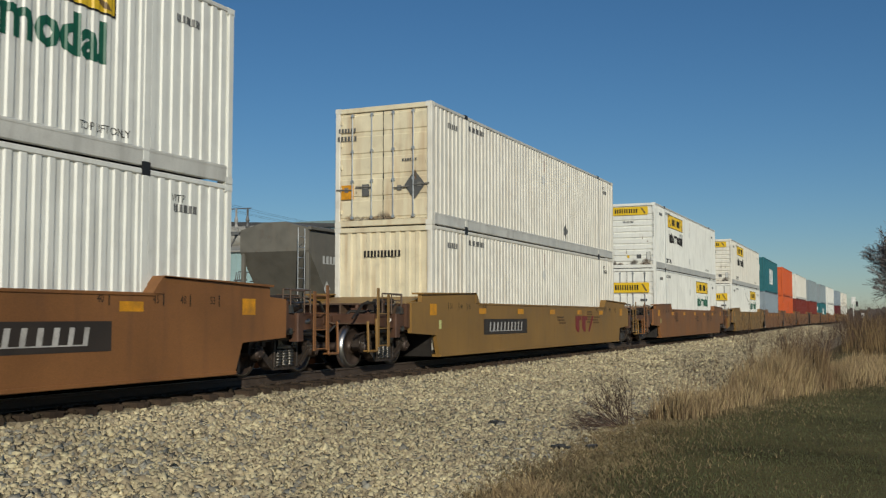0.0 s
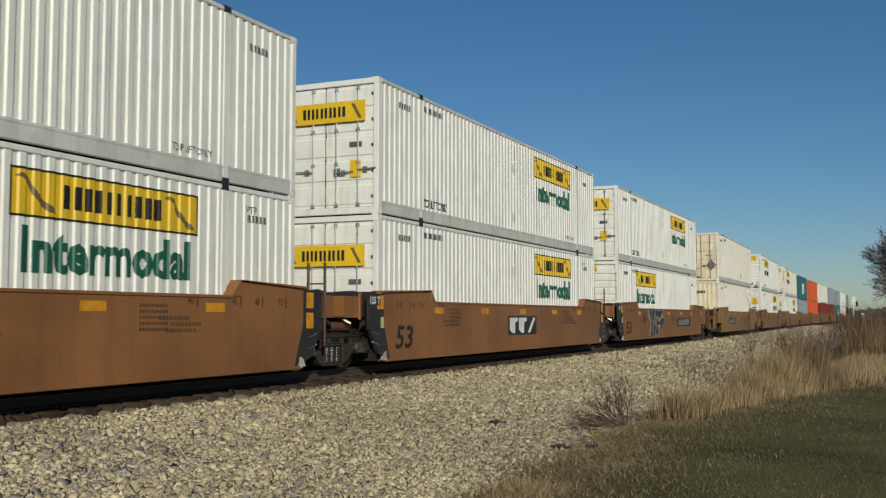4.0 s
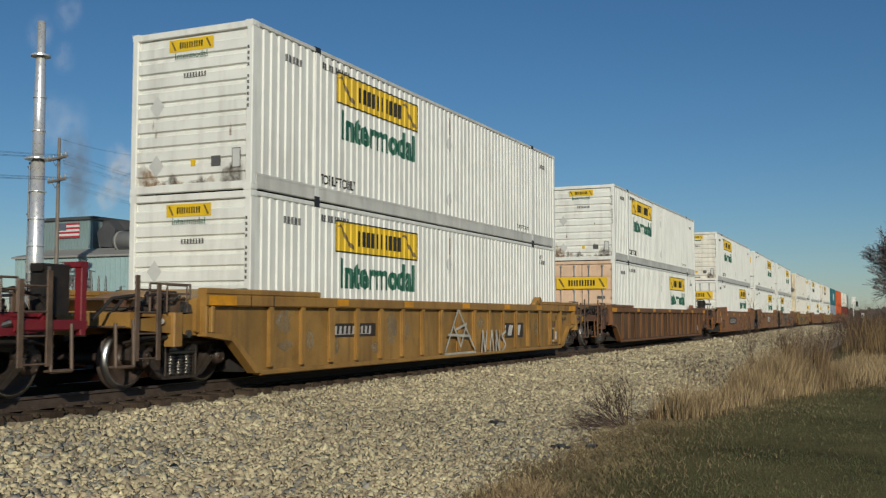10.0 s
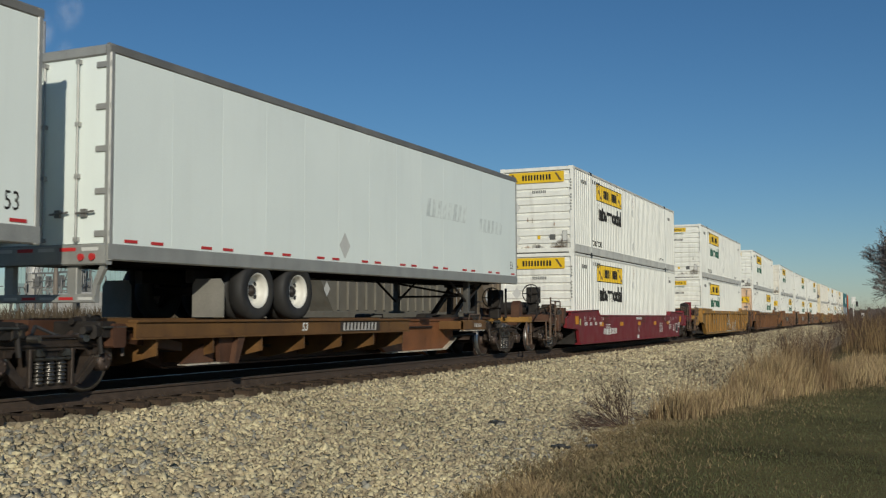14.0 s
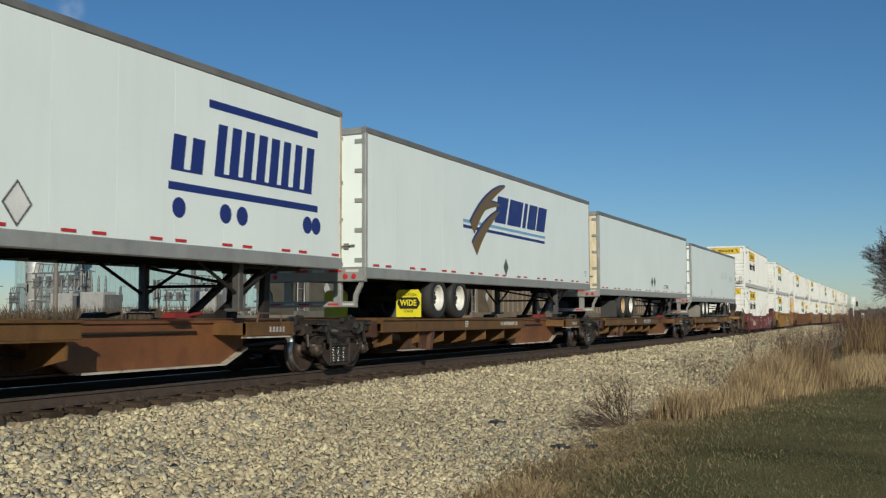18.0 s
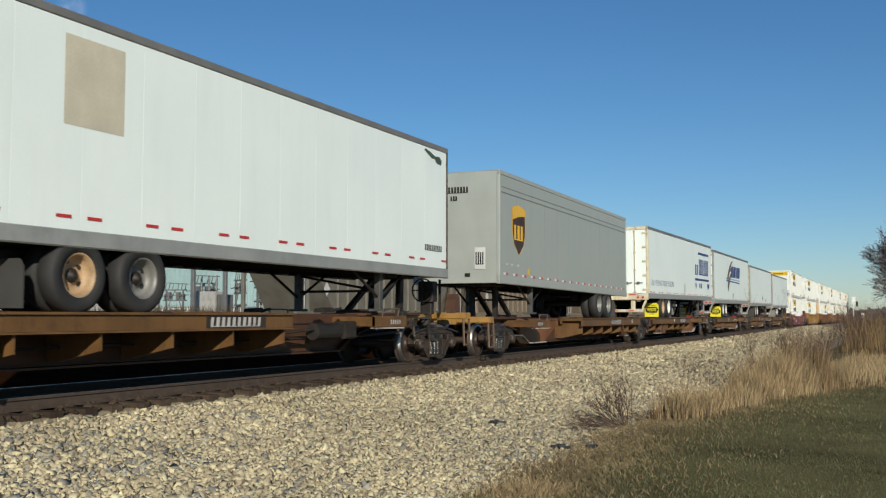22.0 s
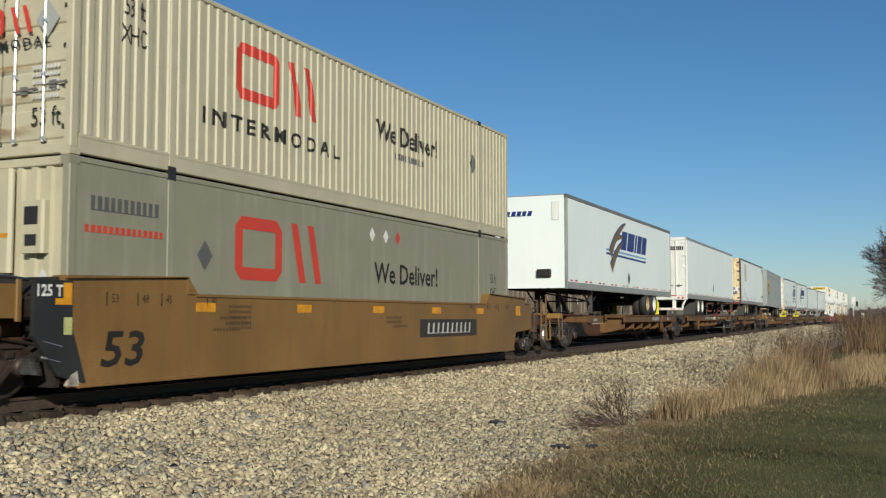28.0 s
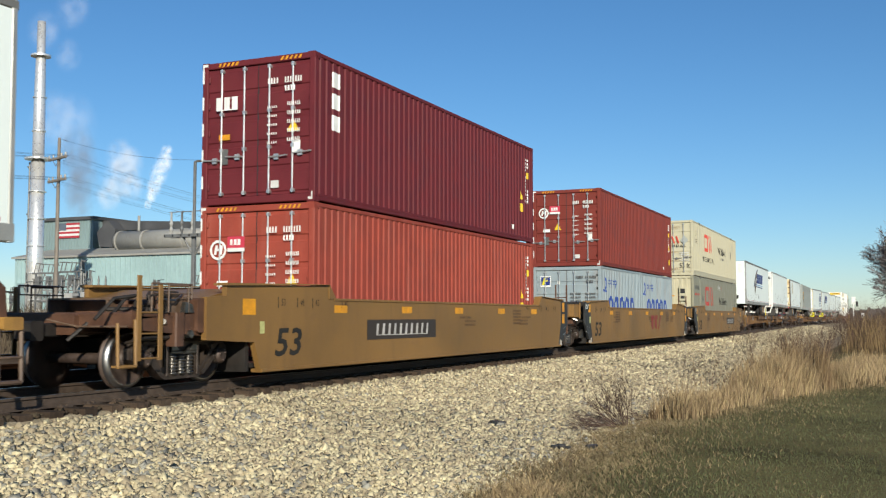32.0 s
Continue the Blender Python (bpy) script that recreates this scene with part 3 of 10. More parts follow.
def yellow_sign(c, a, z, w=3.65, h=0.62, word=0.78, zw=-0.74, green=True):
    """Yellow panel with a dark border and dark bars, and the word below it."""
    e = 0.03
    side_mark(c, "sign_panel", rects((-w / 2, w / 2, -h / 2, h / 2)), SIGN_YELLOW, a, z, key=("sp", w, h), label="yellow sign panel")
    side_mark(c, "sign_border", rects((-w / 2, w / 2, -h / 2, -h / 2 + e), (-w / 2, w / 2, h / 2 - e, h / 2), (-w / 2, -w / 2 + e, -h / 2 + e, h / 2 - e), (w / 2 - e, w / 2, -h / 2 + e, h / 2 - e)),
              LETTER_BLACK, a, z, lift=0.007, key=("sb", w, h))
    side_mark(c, "sign_bar", strokes(w * 0.52, h * 0.5), LETTER_BLACK, a, z, lift=0.007, key=("sbar", w, h))
    sw = h * 0.4
    for sg in (-1, 1):
        o = -w / 2 + 0.1 if sg < 0 else w / 2 - 0.78
        line = [(0.0, 0.75), (0.08, 0.95), (0.2, 0.8), (0.3, 0.2), (0.45, -0.3), (0.6, -0.6), (0.68, -0.95), (0.55, -0.9), (0.42, -0.62), (0.28, -0.15), (0.18, 0.5), (0.1, 0.7)]
        side_mark(c, "sign_curl", polys([(o + u, sw * v) for u, v in line]), BRONZE, a, z, lift=0.007, key=("curl", sg, w, h))
    side_mark(c, "lettering", words("Intermodal", word, 1, 0, 0.028, 3.25), GREEN_LETTER if green else LETTER_BLACK, a, z + zw, lift=0.006, key=("imodal", word), label="green painted word" if green else "black painted word")


def rear_sign(c, x, z, w, h, off=0.03):
    rear_mark(c, "sign_panel", rects((-w / 2, w / 2, -h / 2, h / 2)), SIGN_YELLOW, x, z, off, "yellow sign panel")
    rear_mark(c, "sign_bar", strokes(w * 0.52, h * 0.5), LETTER_BLACK, x, z, off - 0.005)
    sw = h * 0.36
    for o in (-w * 0.46, w * 0.33):
        rear_mark(c, "sign_curl", polys([(o, sw), (o + w * 0.04, sw), (o + w * 0.13, -sw), (o + w * 0.09, -sw)]), BRONZE, x, z, off - 0.005)


def small_marks(c, seed, top=True, dark=LETTER_BLACK):
    """Lines of unreadable marking near the lifting posts and the words that can be read."""
    H = c["H"]
    side_mark(c, "marking", bars(9, 1.1, 0.13, 0.4, seed=seed), DECAL_GREY, -5.3, H - 0.28, key=("mk", seed % 3))
    side_mark(c, "marking", bars(7, 0.55, 0.13, 0.4, seed=seed + 1), DECAL_GREY, -6.8, H - 0.42, key=("mk2", seed % 3))
    side_mark(c, "marking", bars(8, 0.6, 0.12, 0.4, seed=seed + 2), DECAL_GREY, 6.95, H - 0.5, key=("mk3", seed % 3))
    if top:
        side_mark(c, "lettering", words("TOP LIFT ONLY", 0.26, 0.86, 0, 0.006, 1.35), LETTER_BLACK, -5.2, 0.44, key="toplift")
        side_mark(c, "lettering", words("TOP LIFT ONLY", 0.16, 0.86), LETTER_BLACK, 5.2, 0.42, key="toplift2")
    else:
        side_mark(c, "lettering", words("WTP", 0.17, 0.86), LETTER_BLACK, 6.75, H - 0.36, key="wtp")
    for z in (0.66, 2.02) if top else (2.02,):
        side_mark(c, "placard_holder", diamond(0.21), DECAL_PALE, 0.05, z, lift=0.006, key=("ph", z), label="pale grey placard holder")
    side_mark(c, "placard_strap", rects((-0.02, 0.02, -0.2, 0.2)), STRAP_RED, 0.05, 2.45, lift=0.006, key="ps")


def end_stains(c, seed, n=12, off=0.012):
    """Soot and rust runs along the foot of an end wall, each with a ragged outline."""
    r = random.Random(seed)
    for i in range(n):
        x, w, h, lo = r.uniform(-0.95, 0.95), r.uniform(0.1, 0.35), r.uniform(0.08, 0.34), 0.165
        if i % 4 == 3:
            w, h, lo = 0.035, r.uniform(0.2, 0.6), r.uniform(0.5, 1.4)
        up = [(x + w * (k / 3 - 1), lo + h * r.uniform(0.1, 1.0) * (1 - abs(k / 3 - 1) ** 2)) for k in range(1, 6)]
        rear_mark(c, "stain", polys([(x + w, lo), (x - w, lo)] + up), STAIN if i % 2 else STAIN_DARK, 0, 0, off, "soot and rust stain")


def band_stains(c, seed, heights):
    """Thin rusty bands where water stands on the ribs of a door."""
    r = random.Random(seed)
    for z in heights:
        a, b = r.uniform(-1.1, -0.7), r.uniform(0.6, 1.1)
        n = 8
        top = [(b + (a - b) * i / n, r.uniform(0.02, 0.11)) for i in range(n + 1)]
        low = [(a + (b - a) * i / n, -r.uniform(0.01, 0.05)) for i in range(n + 1)]
        rear_mark(c, "stain", polys(top + low), STAIN_THIN, 0, z, -0.002, "thin rusty water stain")


def jb(s, z, kind, sign, rear, seed, body=None, rear_mat=None, top=True, sign_rear="small", green=True):
    """White 53 foot boxes with a yellow sign. sign: 'r' or 'f', the lifting post it stands beside; 'm' for the middle."""
    body = body or WHITE
    L = 16.22 if s in (-57.0, -80.4, -103.8) else 16.15
    c = container(s + (L - 16.1) / 2, z, L, 2.896, body, kind, rear, rear_mat, rail=RAIL_WHITE if top else body, post=body)
    a = {"r": -3.5, "f": 3.55, "m": 0.4, "n": -3.35}[sign]
    yellow_sign(c, a, 2.32 if sign != "m" else 2.2, green=green)
    small_marks(c, seed, top)
    if rear == "door":
        rear_sign(c, 0, 2.2 if top else 2.05, 2.0, 0.44, -0.04)
        for x, zz, w, h, mm in ((0.75, 0.98, 0.26, 0.36, SIGN_YELLOW), (0.3, 0.92, 0.16, 0.16, DECAL_GREY), (0.75, 1.5, 0.3, 0.1, DECAL_GREY)):
            rear_mark(c, "door_plate", rects((-w / 2, w / 2, -h / 2, h / 2)), mm, x, zz, 0.0)
    else:
        if sign_rear == "wide":
            rear_sign(c, 0, 2.55, 1.95, 0.36, 0.01)
        else:
            rear_sign(c, 0, 2.6, 0.95, 0.22, 0.01)
            rear_mark(c, "lettering", words("Intermodal", 0.17, 0.95), GREEN_LETTER, 0, 2.41, 0.01)
        rear_mark(c, "marking", bars(8, 0.5, 0.09, 0.35, seed=seed), DECAL_GREY, 0.1, 2.06, 0.01)
        end_stains(c, seed)
        r = random.Random(seed * 3)
        for sg in (-1, 1):
            tall = r.uniform(0.5, 0.95)
            rear_mark(c, "stain", polys([(sg * 1.19, 0.08), (sg * 0.6, 0.08), (sg * 0.7, 0.16 + tall * 0.3), (sg * 0.95, 0.16 + tall * 0.55), (sg * 1.06, 0.16 + tall), (sg * 1.19, 0.16 + tall * 0.9)]), STAIN if sg < 0 else STAIN_DARK, 0, 0, 0.008, "brown rust in the corner of the end wall")
        rear_mark(c, "marking", rects(*[(-0.02, 0.02, -0.1 * i - 0.055, -0.1 * i) for i in range(11) if i != 4]), DECAL_GREY, 1.21, 2.45, 0.0)
        rear_mark(c, "hatch_frame", rects((-0.09, 0.09, -0.17, 0.17)), DECAL_GREY, 0.98, 0.55, 0.01)
        rear_mark(c, "hatch", rects((-0.075, 0.075, -0.155, 0.155)), DECAL_PALE, 0.98, 0.55, 0.007)
        rear_mark(c, "placard_holder", diamond(0.2), DECAL_PALE, -0.72, 0.5, 0.01)
        rear_mark(c, "placard_holder", diamond(0.2), DECAL_PALE, -0.72, 1.55, 0.01)
        rear_mark(c, "door_plate", rects((-0.1, 0.1, -0.09, 0.09)), DECAL_GREY, 0.56, 0.52, 0.01)
        rear_mark(c, "door_plate", rects((-0.05, 0.05, -0.06, 0.06)), SIGN_YELLOW, 0.08, 0.52, 0.01)
    return c


PINK_RED = mat("pinkish_red_panel", (0.5, 0.04, 0.07), 0.5, vary=0.1)
STRAP_RED = mat("faded_red_strap", (0.25, 0.06, 0.05), 0.5, vary=0.2)
ARCH = polys([(-0.33, -0.42), (-0.13, -0.42), (-0.13, 0.18), (-0.06, 0.26), (0.06, 0.26), (0.13, 0.18), (0.13, -0.42), (0.33, -0.42), (0.33, 0.2), (0.21, 0.37), (0.08, 0.43), (-0.08, 0.43), (-0.21, 0.37), (-0.33, 0.2)])
Z1, Z2 = 0.27, 3.17          # floor of the lower and of the upper box


def load_containers():
    white = "white corrugated container with a yellow sign panel"
    # the first stack in view: plain white boxes with stained rear ends
    c = container(29.15, Z2, 16.1, 2.896, WHITE_OLD, "off-white corrugated container with rust-stained rear doors on a stack", "door", CREAM, rail=RAIL_WHITE)
    for x, zz, w, h, m in ((-0.95, 0.85, 0.34, 0.34, REFLECT), (-0.45, 0.88, 0.2, 0.28, DECAL_GREY), (-0.95, 2.35, 0.5, 0.1, DECAL_GREY), (-0.95, 2.15, 0.55, 0.12, DECAL_GREY), (0.72, 1.55, 0.4, 0.06, DECAL_GREY)):
        rear_mark(c, "door_plate", rects((-w / 2, w / 2, -h / 2, h / 2)) if m is not DECAL_GREY or w < 0.3 else bars(6, w, h, 0.3), m, x, zz, 0.0)
    rear_mark(c, "placard_holder", diamond(0.34), DECAL_GREY, 0.85, 0.95, 0.0)
    end_stains(c, 17, 9, -0.002)
    small_marks(c, 3, False)
    side_mark(c, "placard", diamond(0.26), DECAL_GREY, 2.2, 0.62)
    c = container(29.15, Z1, 16.1, 2.896, WHITE_OLD, "off-white corrugated container with brown-streaked ribbed end under another", "upright", CREAM)
    rear_mark(c, "marking", bars(11, 1.0, 0.16, 0.3), LETTER_BLACK, 0.0, 2.25, 0.02)
    small_marks(c, 4, False)
    # a three-unit car of white boxes
    jb(5.35, Z2, white + " and rear doors", "f", "door", 5)
    jb(5.35, Z1, white + " and a ribbed end", "n", "ribs", 6, top=False)
    jb(-14.0, Z2, white + " and rear doors", "f", "door", 7)
    jb(-14.0, Z1, white + " and rear doors", "f", "door", 8, top=False)
    jb(-33.3, Z2, "white corrugated container with a soot-stained ribbed end and yellow sign", "r", "ribs", 9, rear_mat=WHITE_OLD)
    jb(-33.3, Z1, white + " and rear doors", "f", "door", 10, top=False)
    # single cars
    jb(-57.0, Z2, white + " and a ribbed end", "r", "ribs", 11, rear_mat=WHITE)
    jb(-57.0, Z1, white + " and tan rear doors", "f", "door", 12, top=False, rear_mat=TAN_DOOR)
    jb(-80.4, Z2, "white corrugated container with a grimy ribbed end and yellow sign", "r", "ribs", 13)
    jb(-80.4, Z1, white + " and a ribbed end", "r", "ribs", 14, top=False)
    jb(-103.8, Z2, white + " and wide end sign", "r", "ribs", 15, sign_rear="wide", green=False)
    jb(-103.8, Z1, white + " and wide end sign", "r", "ribs", 16, top=False, sign_rear="wide", green=False)
    # beige over grey-green
    c = container(-273.7, Z2, 16.1, 2.896, BEIGE, "beige corrugated container with a red line logo, top of a stack", "door", BEIGE)
    red_logo(c, -3.1, 1.95, 2.7, 0.95, True)
    side_mark(c, "lettering", words("INTERMODAL", 0.36, 1, 0, 0.01, 4.2, 1.5), LETTER_BLACK, -3.2, 1.02, lift=0.006)
    side_mark(c, "lettering", words("We Deliver!", 0.6, 1, 0, 0.01, 3.0), LETTER_BLACK, 1.95, 1.75, lift=0.006)
    side_mark(c, "marking", bars(9, 1.5, 0.13, 0.3), DECAL_GREY, 2.0, 1.33)
    side_mark(c, "lettering", words("53 ft", 0.4, 0.62), LETTER_BLACK, -6.85, 2.25, lift=0.006)
    side_mark(c, "lettering", words("XHC", 0.4, 0.62), LETTER_BLACK, -6.85, 1.85, lift=0.006)
    side_mark(c, "placard", diamond(0.26), DECAL_GREY, 5.6, 1.75)
    for sh in logo_strokes(1.15, 0.38):
        rear_mark(c, "logo_bar", sh, LOGO_RED, 0.1, 1.88, -0.03)
    rear_mark(c, "lettering", words("INTERMODAL", 0.17, 1, 0, 0.004, 1.75, 1.4), LETTER_BLACK, 0.05, 1.55, -0.03)
    rear_mark(c, "lettering", words("53 ft", 0.36, 0.8), LETTER_BLACK, 0.85, 0.52, 0.0)
    rear_mark(c, "marking", bars(7, 0.5, 0.1, 0.3), LETTER_BLACK, -0.95, 2.35, 0.0)
    rear_mark(c, "marking", bars(6, 0.5, 0.1, 0.3), LETTER_BLACK, -0.93, 2.2, 0.0)
    rear_mark(c, "placard_holder", diamond(0.26), UPS_GREY, 0.85, 1.85, 0.0)
    band_stains(c, 41, (0.3, 0.36, 0.78, 1.22, 1.62, 2.44, 2.52))
    rear_mark(c, "door_plate", rects((-0.1, 0.1, -0.13, 0.13)), DECAL_GREY, -0.35, 0.85, 0.0)
    for i in range(5):
        rear_mark(c, "marking", bars(8, 0.5, 0.05, 0.3, seed=i), DECAL_PALE, 0.85, 1.2 - i * 0.1, 0.0)
    c = container(-273.7, Z1, 16.1, 2.896, SAGE, "grey-green smooth-sided refrigerated container with a red line logo", "upright", BEIGE, side="flat")
    red_logo(c, -3.0, 1.9, 2.85, 1.05, False)
    side_mark(c, "lettering", words("We Deliver!", 0.6, 1, 0, 0.01, 3.1), LETTER_BLACK, 1.92, 1.65, False)
    side_mark(c, "lettering", words("53 ft", 0.34, 0.62), LETTER_BLACK, 6.95, 1.75, False)
    side_mark(c, "lettering", words("XHC", 0.34, 0.62), LETTER_BLACK, 6.95, 1.4, False)
    side_mark(c, "marking", bars(11, 1.4, 0.2, 0.3), DECAL_GREY, -6.95, 2.3, False)
    side_mark(c, "marking", bars(14, 1.6, 0.1, 0.3), LOGO_RED, -6.95, 1.95, False)
    side_mark(c, "placard", diamond(0.24), DECAL_GREY, -5.2, 1.72, False)
    for a, m in ((0.25, LETTER_WHITE), (0.85, LETTER_WHITE), (1.4, LOGO_RED)):
        side_mark(c, "placard", diamond(0.15), m, a, 2.45, False)
    cooling_unit(c)
    # forty foot boxes
    c = container(-293.3, 2.865, 12.19, 2.83, RED_BOX, "dark red corrugated 40-foot container with white markings, top of a stack", "door", RED_BOX, big=False)
    iso_marks(c, 1)
    for k, s in enumerate((-296.37, -290.22)):
        c = container(s, Z1, 6.06, 2.59, PALE_BLUE_BOX, "pale blue-grey 20-foot container with blue block markings", "door", PALE_BLUE_BOX, big=False)
        for i in range(5):
            side_mark(c, "logo_block", ARCH, BRIGHT_BLUE, -1.66 + i * 0.8, 1.1, lift=0.006)
        for i in range(4):
            side_mark(c, "marking", rects((-0.11, 0.11, 0.08, 0.12), (-0.11, 0.11, -0.04, 0.0), (-0.11, -0.08, 0.0, 0.08), (0.08, 0.11, 0.0, 0.08), (-0.018, 0.018, -0.15, -0.04), (-0.018, 0.018, 0.12, 0.16)), BRIGHT_BLUE, -1.84 + i * 0.29, 2.0)
        side_mark(c, "logo_bar", polys([(-0.1, -0.12), (0.02, -0.22), (0.14, -0.12), (0.14, 0.16), (0.04, 0.26), (-0.04, 0.2), (0.06, 0.12), (0.06, -0.08), (0.0, -0.12)], [(-0.3, -0.26), (0.28, -0.3), (0.28, -0.22), (-0.3, -0.18)]), BRIGHT_BLUE, -2.42, 1.95)
        rear_mark(c, "logo_panel", rects((-0.2, 0.2, -0.2, 0.2)), LETTER_WHITE, -0.8, 2.05, 0.0, "white square mark")
        rear_mark(c, "logo_bar", rects((-0.17, 0.17, -0.13, 0.17)), LOGO_BLUE, -0.8, 2.05, -0.003)
        rear_mark(c, "logo_bar", polys([(-0.14, -0.12), (-0.05, -0.12), (0.0, 0.12), (0.13, 0.15), (-0.06, 0.15)], [(-0.02, -0.02), (0.1, 0.03), (0.08, 0.07), (0.0, 0.05)]), WIDE_YELLOW, -0.8, 2.05, -0.006)
        rear_mark(c, "door_plate", polys([(0.05 * math.cos(i * 0.7), 0.09 * math.sin(i * 0.7)) for i in range(9)]), LETTER_WHITE, -0.3, 2.0, 0.0)
        rear_mark(c, "marking", bars(5, 0.28, 0.1, 0.3), DECAL_GREY, 0.5, 2.2, 0.0)
        rear_mark(c, "marking", bars(7, 0.42, 0.1, 0.3), DECAL_GREY, 0.92, 2.2, 0.0)
        rear_mark(c, "marking", bars(4, 0.28, 0.1, 0.3), DECAL_GREY, 0.88, 2.04, 0.0)
        for i in range(3):
            rear_mark(c, "marking", bars(6, 0.4, 0.07, 0.3, seed=i), DECAL_GREY, 0.35, 1.6 - 0.13 * i, 0.0)
            rear_mark(c, "marking", bars(6, 0.4, 0.07, 0.3, seed=i + 4), DECAL_GREY, 0.9, 1.6 - 0.13 * i, 0.0)
    c = container(-312.8, 3.175, 12.19, 2.83, MAROON_BOX, "maroon corrugated 40-foot container with white markings, top of a stack", "door", MAROON_BOX, big=False)
    iso_marks(c, 2)
    side_mark(c, "logo_bar", polys(*[[(u - 0.13, w), (u + 0.13, w), (u + 0.13, w + h), (u - 0.13, w + h)] for u, w, h in ((0, 0.42, 0.3), (0, 0.0, 0.3), (0, -0.42, 0.3))]), LETTER_WHITE, -5.3, 1.85)
    c = container(-312.8, Z1, 12.19, 2.9, BRICK_BOX, "faded brick-red corrugated 40-foot container with white markings", "door", BRICK_BOX, big=False)
    iso_marks(c, 3)
    # the cars ahead, far down the track
    jb(52.25, Z2, white + " and a ribbed end", "r", "ribs", 21, sign_rear="wide", green=False)
    jb(52.25, Z1, white + " and rear doors", "f", "door", 22, top=False)
    jb(75.2, Z2, white + " and a ribbed end", "r", "ribs", 23, sign_rear="wide", green=False, body=WHITE_OLD)
    jb(75.2, Z1, white + " and rear doors", "f", "door", 24, top=False)
    far = [(93.5, TEAL_BOX, GREY_BOX, 12.19), (111.5, ORANGE_BOX, ORANGE_BOX, 12.19), (131.0, WHITE_OLD, RED_BOX, 16.1), (150.5, PALE_BLUE_BOX, RED_BOX, 12.19), (169.5, PALE_BLUE_BOX, TEAL_BOX, 12.19),
           (188.5, WHITE, WHITE, 16.1), (211.5, GREY_BOX, MAROON_BOX, 12.19), (234.0, WHITE_OLD, WHITE, 16.1)]
    for s, up, low, L in far:
        colour = {"teal_container_paint": "teal", "orange_container_paint": "orange", "grey_container_paint": "grey", "white_paint": "white", "aged_white_paint": "off-white",
                  "red_container_paint": "dark red", "pale_blue_grey_container_paint": "pale blue-grey", "maroon_container_paint": "maroon"}
        for m, z in ((up, 3.125), (low, Z1)):
            c = container(s, z, L, 2.85, m, colour[m.name] + " corrugated container on a well car far down the train", "door", m, big=L > 15, far=True)
            if m is TEAL_BOX:
                side_mark(c, "logo_bar", bars(3, 3.0, 1.3, 0.25), LETTER_WHITE, 0.0, 1.4)
                rear_mark(c, "marking", bars(4, 0.8, 0.5, 0.3), LETTER_WHITE, 0.6, 2.0, 0.0)


def logo_strokes(w, h):
    """Two plain shapes: a square ring with cut corners and a pair of leaning bars."""
    t, a, m = h * 0.2, -w / 2, -w * 0.02
    k, y = t * 0.8, h / 2
    out = [(a + k, -y), (m - k, -y), (m, -y + k), (m, y - k), (m - k, y), (a + k, y), (a, y - k), (a, -y + k)]
    inn = [(a + t, -y + t), (a + t, y - t), (m - t, y - t), (m - t, -y + t)]
    ring = polys(out + [out[0]] + [inn[0]] + inn[1:] + [inn[0]])
    s = w * 0.1
    pair = [polys([(u, y), (u + t, y), (u + t + s, -y), (u + s, -y)]) for u in (w * 0.08, w * 0.27)]
    return [ring] + pair


def red_logo(c, a, z, w, h, wavy):
    for sh in logo_strokes(w, h):
        side_mark(c, "logo_bar", sh, LOGO_RED, a, z, wavy, 0.006, label="red logo shape")


def cooling_unit(c):
    y = -8.05
    part("cooling_unit", shared("cooling_unit", BEIGE, lambda g: g.box(-1.0, 0.35, y - 0.09, y + 0.02, 1.35, 2.75, 0.04)), c, label="cream cooling unit cover")
    part("vent_grille", shared("vent_grille", BLACK, lambda g: [g.box(-1.0, 0.35, y - 0.07, y + 0.02, 0.55, 1.3, 0.03)] + [g.box(-0.95, 0.3, y - 0.09, y - 0.07, 0.6 + i * 0.1, 0.64 + i * 0.1) for i in range(7)]), c)
    part("control_box", shared("control_box", BEIGE, lambda g: g.box(0.55, 0.95, y - 0.1, y + 0.05, 1.6, 2.3, 0.03)), c)
    part("control_window", shared("control_window", BLACK, lambda g: (g.box(0.62, 0.86, y - 0.106, y - 0.09, 1.98, 2.22), g.box(0.64, 0.84, y - 0.106, y - 0.09, 1.7, 1.85))), c)
    rear_mark(c, "stripe", rects((-0.65, 0.65, -0.03, 0.03)), REFLECT, -0.33, 1.85, -0.09)
    rear_mark(c, "marking", bars(7, 0.75, 0.09, 0.3), LETTER_BLACK, -0.35, 2.6, -0.09)
    rear_mark(c, "placard_holder", diamond(0.26), DECAL_PALE, 0.85, 1.15, 0.02)


